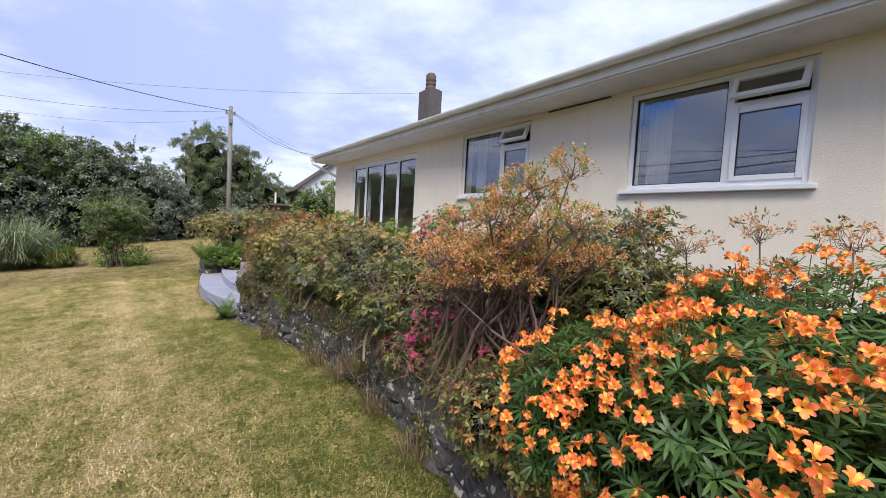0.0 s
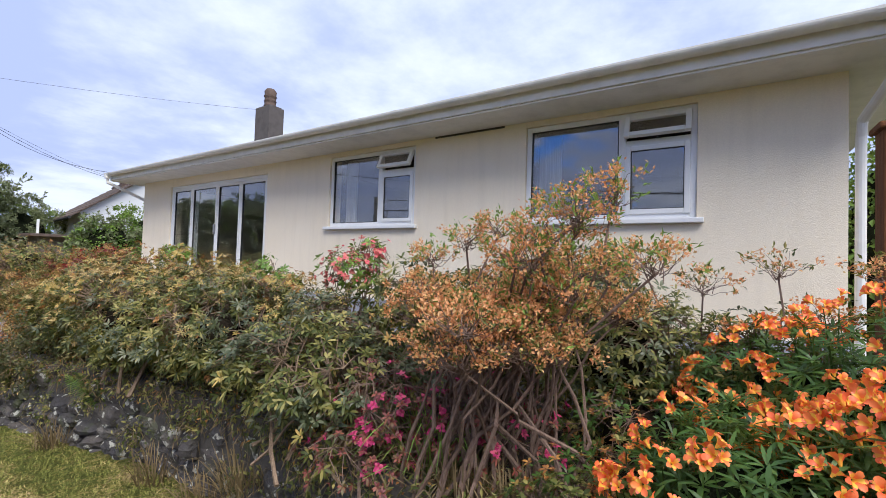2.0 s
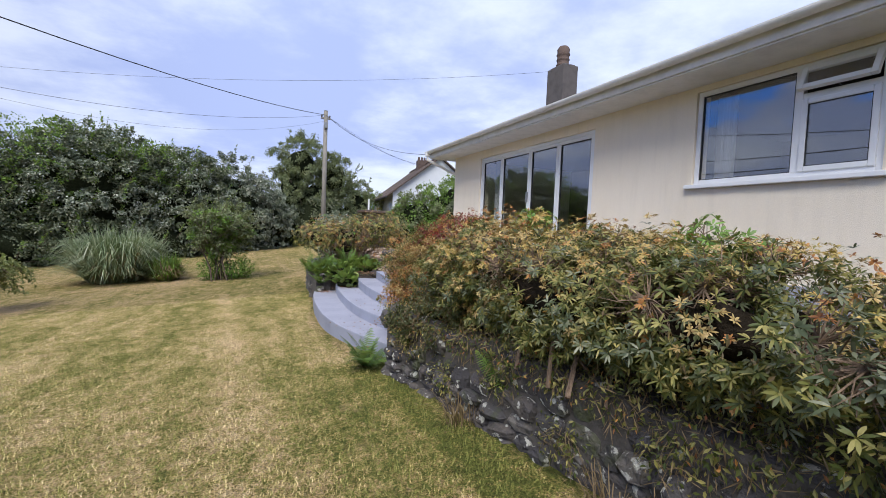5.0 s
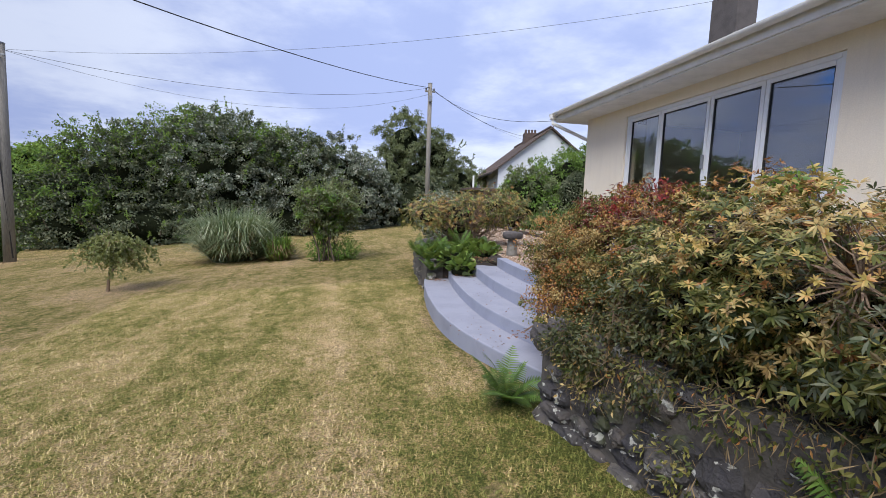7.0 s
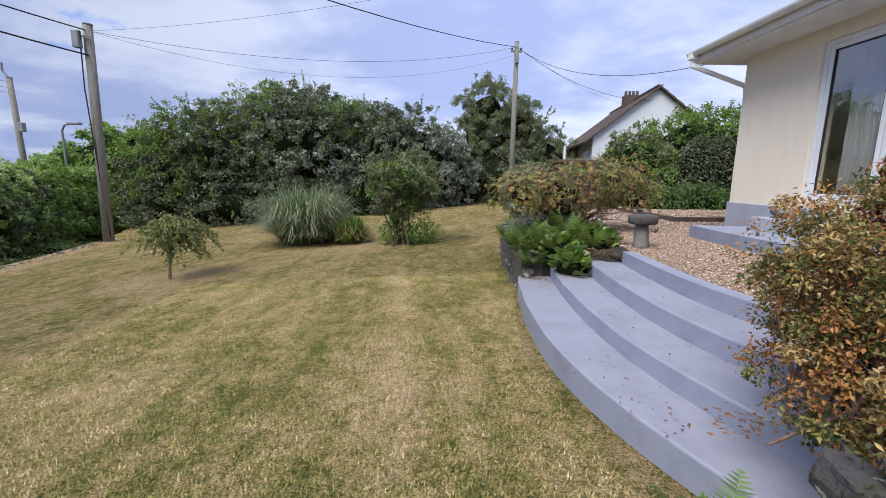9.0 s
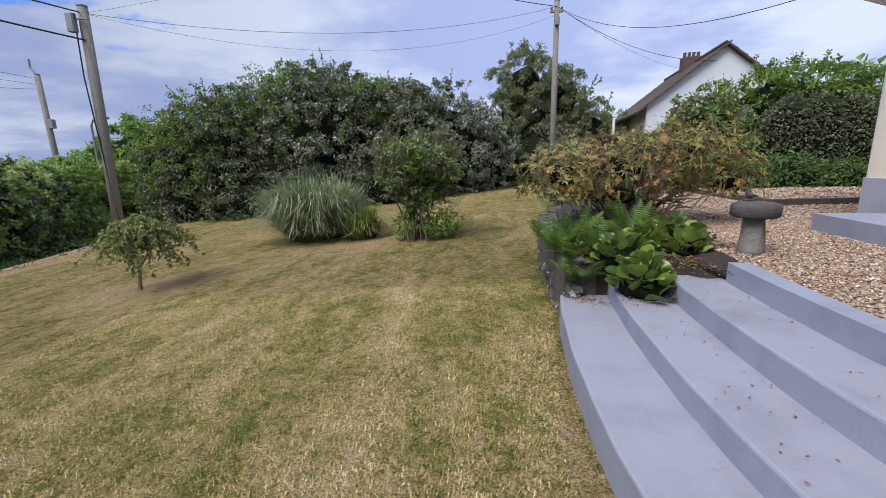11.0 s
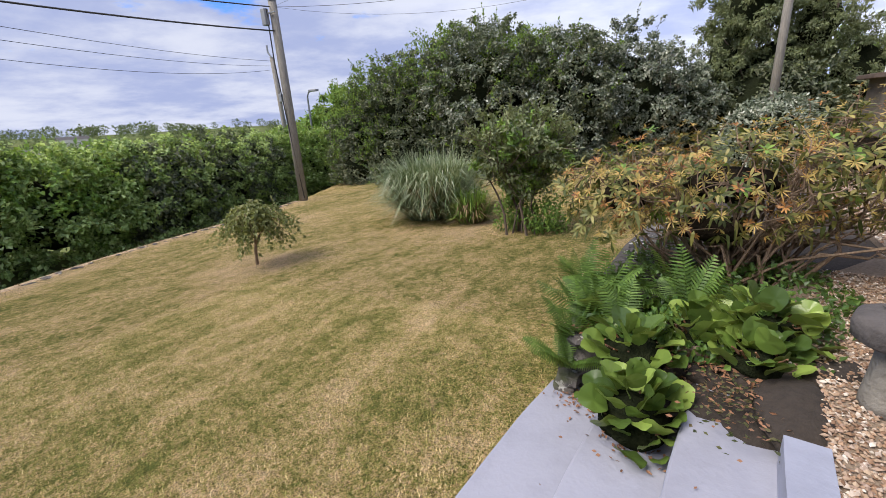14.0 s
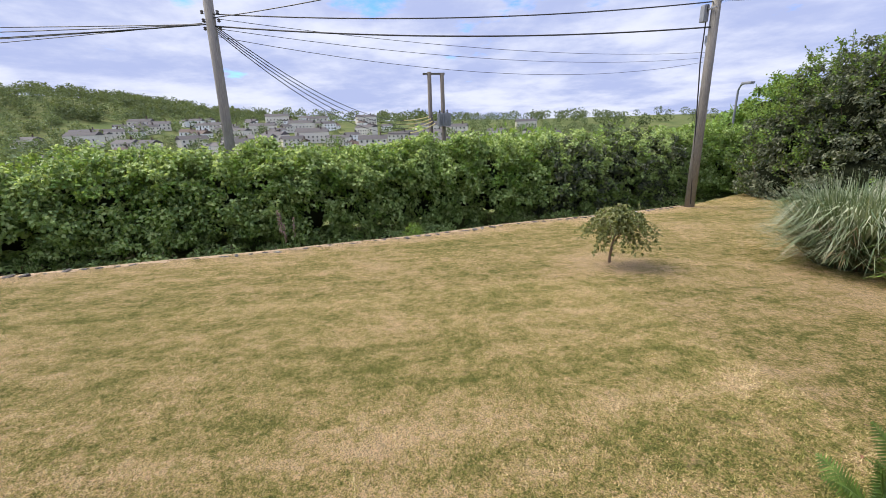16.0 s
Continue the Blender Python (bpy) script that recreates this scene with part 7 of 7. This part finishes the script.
def woods(name, pts, size, n, leaf, mat, seed, label):
    rng = np.random.default_rng(seed)
    V, F, o = [], [], 0
    for x, y, s in pts:
        z = float(ground_z(x, y))
        r = size * s
        bl = [(x + rng.normal(0, r * 0.35), y + rng.normal(0, r * 0.35), z + r * rng.uniform(0.55, 1.0), r * 0.62, r * 0.62, r * rng.uniform(0.45, 0.7)) for _ in range(3)]
        p, u = blob_points(bl, n, rng, 0.35, 0.2, 3.0 / r)
        v, f = leaves_at(p, u, leaf * s, leaf * s * 0.75, rng, 0.1, 0.9)
        V.append(v)
        F.append(f + o)
        o += len(v)
    ob = soup(name, np.concatenate(V), np.concatenate(F), mat)
    return tagged(ob, label, "woods", kind="stuff")


wp, wp2 = [], []
for i in range(760):
    a, dist = rt.uniform(232, 300), rt.uniform(150, 470)
    if 238 < a < 272 and dist < 420 and rt.random() < 0.6:
        continue
    (wp if i % 3 else wp2).append((2 + dist * math.sin(radians(a)), 9 + dist * math.cos(radians(a)), rt.uniform(0.45, 1.0)))
for i in range(620):
    a, dist = rt.uniform(224, 256), rt.uniform(180, 640)
    if a > 239 and dist < 430 and rt.random() < 0.6:
        continue
    (wp if i % 2 else wp2).append((2 + dist * math.sin(radians(a)), 9 + dist * math.cos(radians(a)), rt.uniform(0.7, 1.2)))
woods("far_woods", wp, 5.0, 110, 1.3, L_FAR, 92, "wooded valley side among the houses")
# darker copy of the far leaves, with shade mixed into the colour
L_FARDARK = leaf_material("shaded_far_leaves", [(0.04, 0.065, 0.032), (0.075, 0.115, 0.05), (0.14, 0.19, 0.085)], 0.7, 0.2)
woods("far_woods", wp2, 5.0, 110, 1.3, L_FARDARK, 97, "darker trees among the houses")
wp = []
for i in range(420):
    a, dist = rt.uniform(220, 258), rt.uniform(430, 900)
    wp.append((2 + dist * math.sin(radians(a)), 9 + dist * math.cos(radians(a)), rt.uniform(0.6, 1.0)))
for i in range(230):
    a, dist = rt.uniform(225, 330), rt.uniform(460, 640)
    wp.append((2 + dist * math.sin(radians(a)), 9 + dist * math.cos(radians(a)), rt.uniform(0.6, 1.0)))
woods("far_woods", wp, 8.0, 120, 2.2, L_FARDARK, 93, "wooded ridge beyond the town")
wp = [(-24 - 5 * rt.random(), 22 + 3.2 * k + rt.normal(0, 1), rt.uniform(0.6, 1.0)) for k in range(12)] + [(-40 - 25 * rt.random(), rt.uniform(18, 70), rt.uniform(0.7, 1.2)) for k in range(26)]
woods("near_woods", wp, 3.2, 700, 0.42, L_BRIGHT, 94, "leafy trees falling away beyond the hedge")
wp = [(14 + 6 * rt.random(), 14 + 3.0 * k, rt.uniform(0.8, 1.2)) for k in range(7)] + [(-8 + 4 * k, 44 + 3 * rt.random(), rt.uniform(0.8, 1.2)) for k in range(9)] + [(-3 + 3 * k, -16 - 3 * rt.random(), rt.uniform(0.7, 1.0)) for k in range(6)]
woods("garden_boundary_trees", wp, 3.2, 900, 0.4, L_HEDGE, 95, "leafy boundary trees round the gardens")

# ---- small pieces: gravel, grass blades, stones ----
def pebbles(name, inside, x0, x1, y0, y1, z, n, size, seed, label):
    rng = np.random.default_rng(seed)
    p = np.stack([rng.uniform(x0, x1, n), rng.uniform(y0, y1, n), np.zeros(n)], 1)
    p = p[[inside(a, b) for a, b in p[:, :2]]]
    n = len(p)
    base = np.array([[1, 0, 0], [-1, 0, 0], [0, 1, 0], [0, -1, 0], [0, 0, 1], [0, 0, -1]], float)
    s = size * rng.uniform(0.55, 1.3, (n, 1, 1)) * np.stack([rng.uniform(0.8, 1.2, n), rng.uniform(0.6, 0.9, n), rng.uniform(0.5, 0.8, n)], 1)[:, None, :]
    v = base[None] * s + rng.normal(0, 0.15, (n, 6, 3)) * s
    a = rng.uniform(0, 6.28, n)
    c, q = np.cos(a)[:, None], np.sin(a)[:, None]
    v = np.stack([v[..., 0] * c - v[..., 1] * q, v[..., 0] * q + v[..., 1] * c, v[..., 2] + 0.25 * v[..., 0]], -1)
    p[:, 2] = z + rng.uniform(-0.004, 0.014, n)
    v = v + p[:, None, :]
    tri = np.array([[0, 2, 4], [2, 1, 4], [1, 3, 4], [3, 0, 4], [2, 0, 5], [1, 2, 5], [3, 1, 5], [0, 3, 5]])
    ob = soup(name, v.reshape(-1, 3), ((np.arange(n) * 6)[:, None, None] + tri[None]).reshape(-1, 3), M_GRAVEL)
    return tagged(ob, label, "gravel", kind="stuff")


def on_terrace(x, y):
    if y < 11.3:
        lo = step_x(3, y) + 0.13
    else:
        lo = 2.0 + 0.28 * (y - 11.3) if y < 13.6 else 3.0
    if y < 12.86 and x > HX - 0.05:
        return False
    return x > lo


pebbles("gravel", on_terrace, 1.95, 4.6, 7.2, 12.9, 0.478, 78000, 0.0115, 81, "mixed brown and cream gravel on the terrace")
pebbles("gravel", on_terrace, 2.9, 8.5, 12.9, 18.9, 0.475, 24000, 0.019, 82, "mixed brown and cream gravel behind the terrace")
pebbles("gravel", lambda x, y: True, 4.8, 8.9, 14.7, 18.4, 0.535, 7000, 0.026, 83, "mixed gravel on the raised bed")

rb = np.random.default_rng(101)
nb_ = 380000
bx, by = rb.uniform(-4.0, 1.6, nb_), rb.uniform(0.2, 12.5, nb_)
dens = np.clip(1.25 - 0.06 * np.hypot(bx - 0.0, (by - 6) * 0.6), 0.3, 1)
keep = (rb.random(nb_) < dens) & (bx < np.interp(by, WALL_Y + [7.7, 9.4, 11.3, 13.5], WALL_X + [0.80, 0.60, 0.85, 0.95]) - 0.02)
bx, by = bx[keep], by[keep]
n = len(bx)
ang = rb.uniform(0, 6.28, n)
hgt, lean_by = rb.uniform(0.008, 0.026, n), rb.uniform(0.004, 0.03, n)
base = np.stack([bx, by, lawn_z(bx, by) - 0.002], 1)
side = np.stack([-np.sin(ang), np.cos(ang), np.zeros(n)], 1) * 0.0022
tip = base + np.stack([np.cos(ang) * lean_by, np.sin(ang) * lean_by, hgt], 1)
blades = soup("grass_blades", np.stack([base - side, base + side, tip], 1).reshape(-1, 3), np.arange(n * 3).reshape(-1, 3), L_BLADE)
blades.data.attributes.new("worn", "FLOAT", "POINT").data.foreach_set("value", np.repeat(worn_at(bx, by), 3))
tagged(blades, "short dry mown grass blades", "grass", kind="stuff")


def stone_mesh(seed):
    """A rough block stone, about one metre in each way, to be scaled."""
    rng = np.random.default_rng(seed)
    bm = bmesh.new()
    bmesh.ops.create_cube(bm, size=1.0)
    bmesh.ops.subdivide_edges(bm, edges=bm.edges, cuts=1, use_grid_fill=True)
    for v in bm.verts:
        k = 1 - 0.16 * (sum(abs(c) > 0.4 for c in v.co) - 1)
        v.co = v.co * k + Vector(rng.normal(0, 0.045, 3))
    me = bpy.data.meshes.new("stone")
    bm.to_mesh(me)
    bm.free()
    me.polygons.foreach_set("use_smooth", [False] * len(me.polygons))
    me.materials.append(M_STONE)
    return me


STONES = [stone_mesh(200 + i) for i in range(10)]
rs = np.random.default_rng(300)


def lay_stones(parent, line, y0, y1, ztop, zfoot, deep=0.16, size=(0.10, 0.28), course=(0.07, 0.16)):
    """Courses of rubble along a wall's face."""
    z = zfoot
    while z < ztop - 0.03:
        h = rs.uniform(*course)
        h = min(h, ztop - z + 0.02)
        y = y0 - rs.uniform(0, 0.2)
        while y < y1:
            ln = rs.uniform(*size)
            yc = y + ln / 2
            zt = ztop if not callable(ztop) else ztop
            ang = math.atan2(line(yc + 0.1) - line(yc - 0.1), 0.2)
            st = new("stone", STONES[int(rs.integers(10))])
            st.parent = parent
            lean_x = 0.10 * (z - zfoot)
            st.matrix_basis = Matrix.Translation((line(yc) + lean_x + 0.068 + rs.normal(0, 0.02), yc, z + h / 2 + rs.normal(0, 0.012))) @ Euler((rs.normal(0, 0.09), rs.normal(0, 0.06), -ang + rs.normal(0, 0.05))).to_matrix().to_4x4() @ Matrix.Diagonal((deep, ln * 1.04, h * 1.08, 1))
            y += ln
        z += h


lay_stones(garden_wall, wall_x, 0.6, 6.95, 0.56, -0.16)
nw = lambda y: float(np.interp(y, [p[1] for p in NORTH], [p[0] for p in NORTH]))
lay_stones(north_wall, nw, 11.32, 15.4, 0.36, -0.2)
M_BANK = wood_material("dry_earth_bank", (0.44, 0.32, 0.20), (0.22, 0.16, 0.11), (5, 5, 5))
lane_wall = link("lane_wall", ribbon_block([(float(edge_x(y)) - 0.02, y) for y in np.arange(-8, 19.1, 0.5)], 0.3, -2.2, lambda x, y: float(lawn_z(x, y)) - 0.008, -1), M_BANK)
structure(lane_wall, "old stone wall top along the lane edge of the lawn", "wall")
for y in np.arange(-1.0, 18.6, 0.27):
    st = new("stone", STONES[int(rs.integers(10))])
    st.parent = lane_wall
    x = float(edge_x(y)) - rs.uniform(0.05, 0.22)
    st.matrix_basis = Matrix.Translation((x, y, float(lawn_z(x, y)) - 0.02 + rs.normal(0, 0.012))) @ Euler((rs.normal(0, 0.08), rs.normal(0, 0.08), rs.uniform(0, 3))).to_matrix().to_4x4() @ Matrix.Diagonal((rs.uniform(0.08, 0.16), rs.uniform(0.12, 0.28), 0.08, 1))
re_ = np.random.default_rng(410)
ne = 2600
ey = re_.uniform(-3, 19, ne)
ex = edge_x(ey) - re_.uniform(-0.25, 0.35, ne)
ep = np.stack([ex, ey, lawn_z(ex, ey) - 0.02], 1)
v, f = leaves_at(ep, np.tile([[0, 0, 1.0]], (ne, 1)), 0.09, 0.008, re_, 0, 0.5, 0.1)
tagged(soup("dry_verge_grass", v, f, L_STRAW), "dry straw coloured grass fringe along the lane edge", "grass", kind="stuff")
# crumbs and dead leaves on the steps
litter("step_debris", (1.0, 8.3, 0.058), 40, 0.15, 0.35, 401, "dark crumbs and dead leaves on the step", size=0.022)
litter("step_debris", (1.4, 9.6, 0.203), 40, 0.12, 0.7, 402, "dark crumbs on the step", size=0.02)
litter("step_debris", (1.8, 9.8, 0.353), 26, 0.1, 0.6, 403, "dark crumbs on the step", size=0.02)
litter("step_debris", (1.25, 7.75, 0.203), 60, 0.12, 0.08, 404, "brown dead leaves caught on the step", size=0.035)
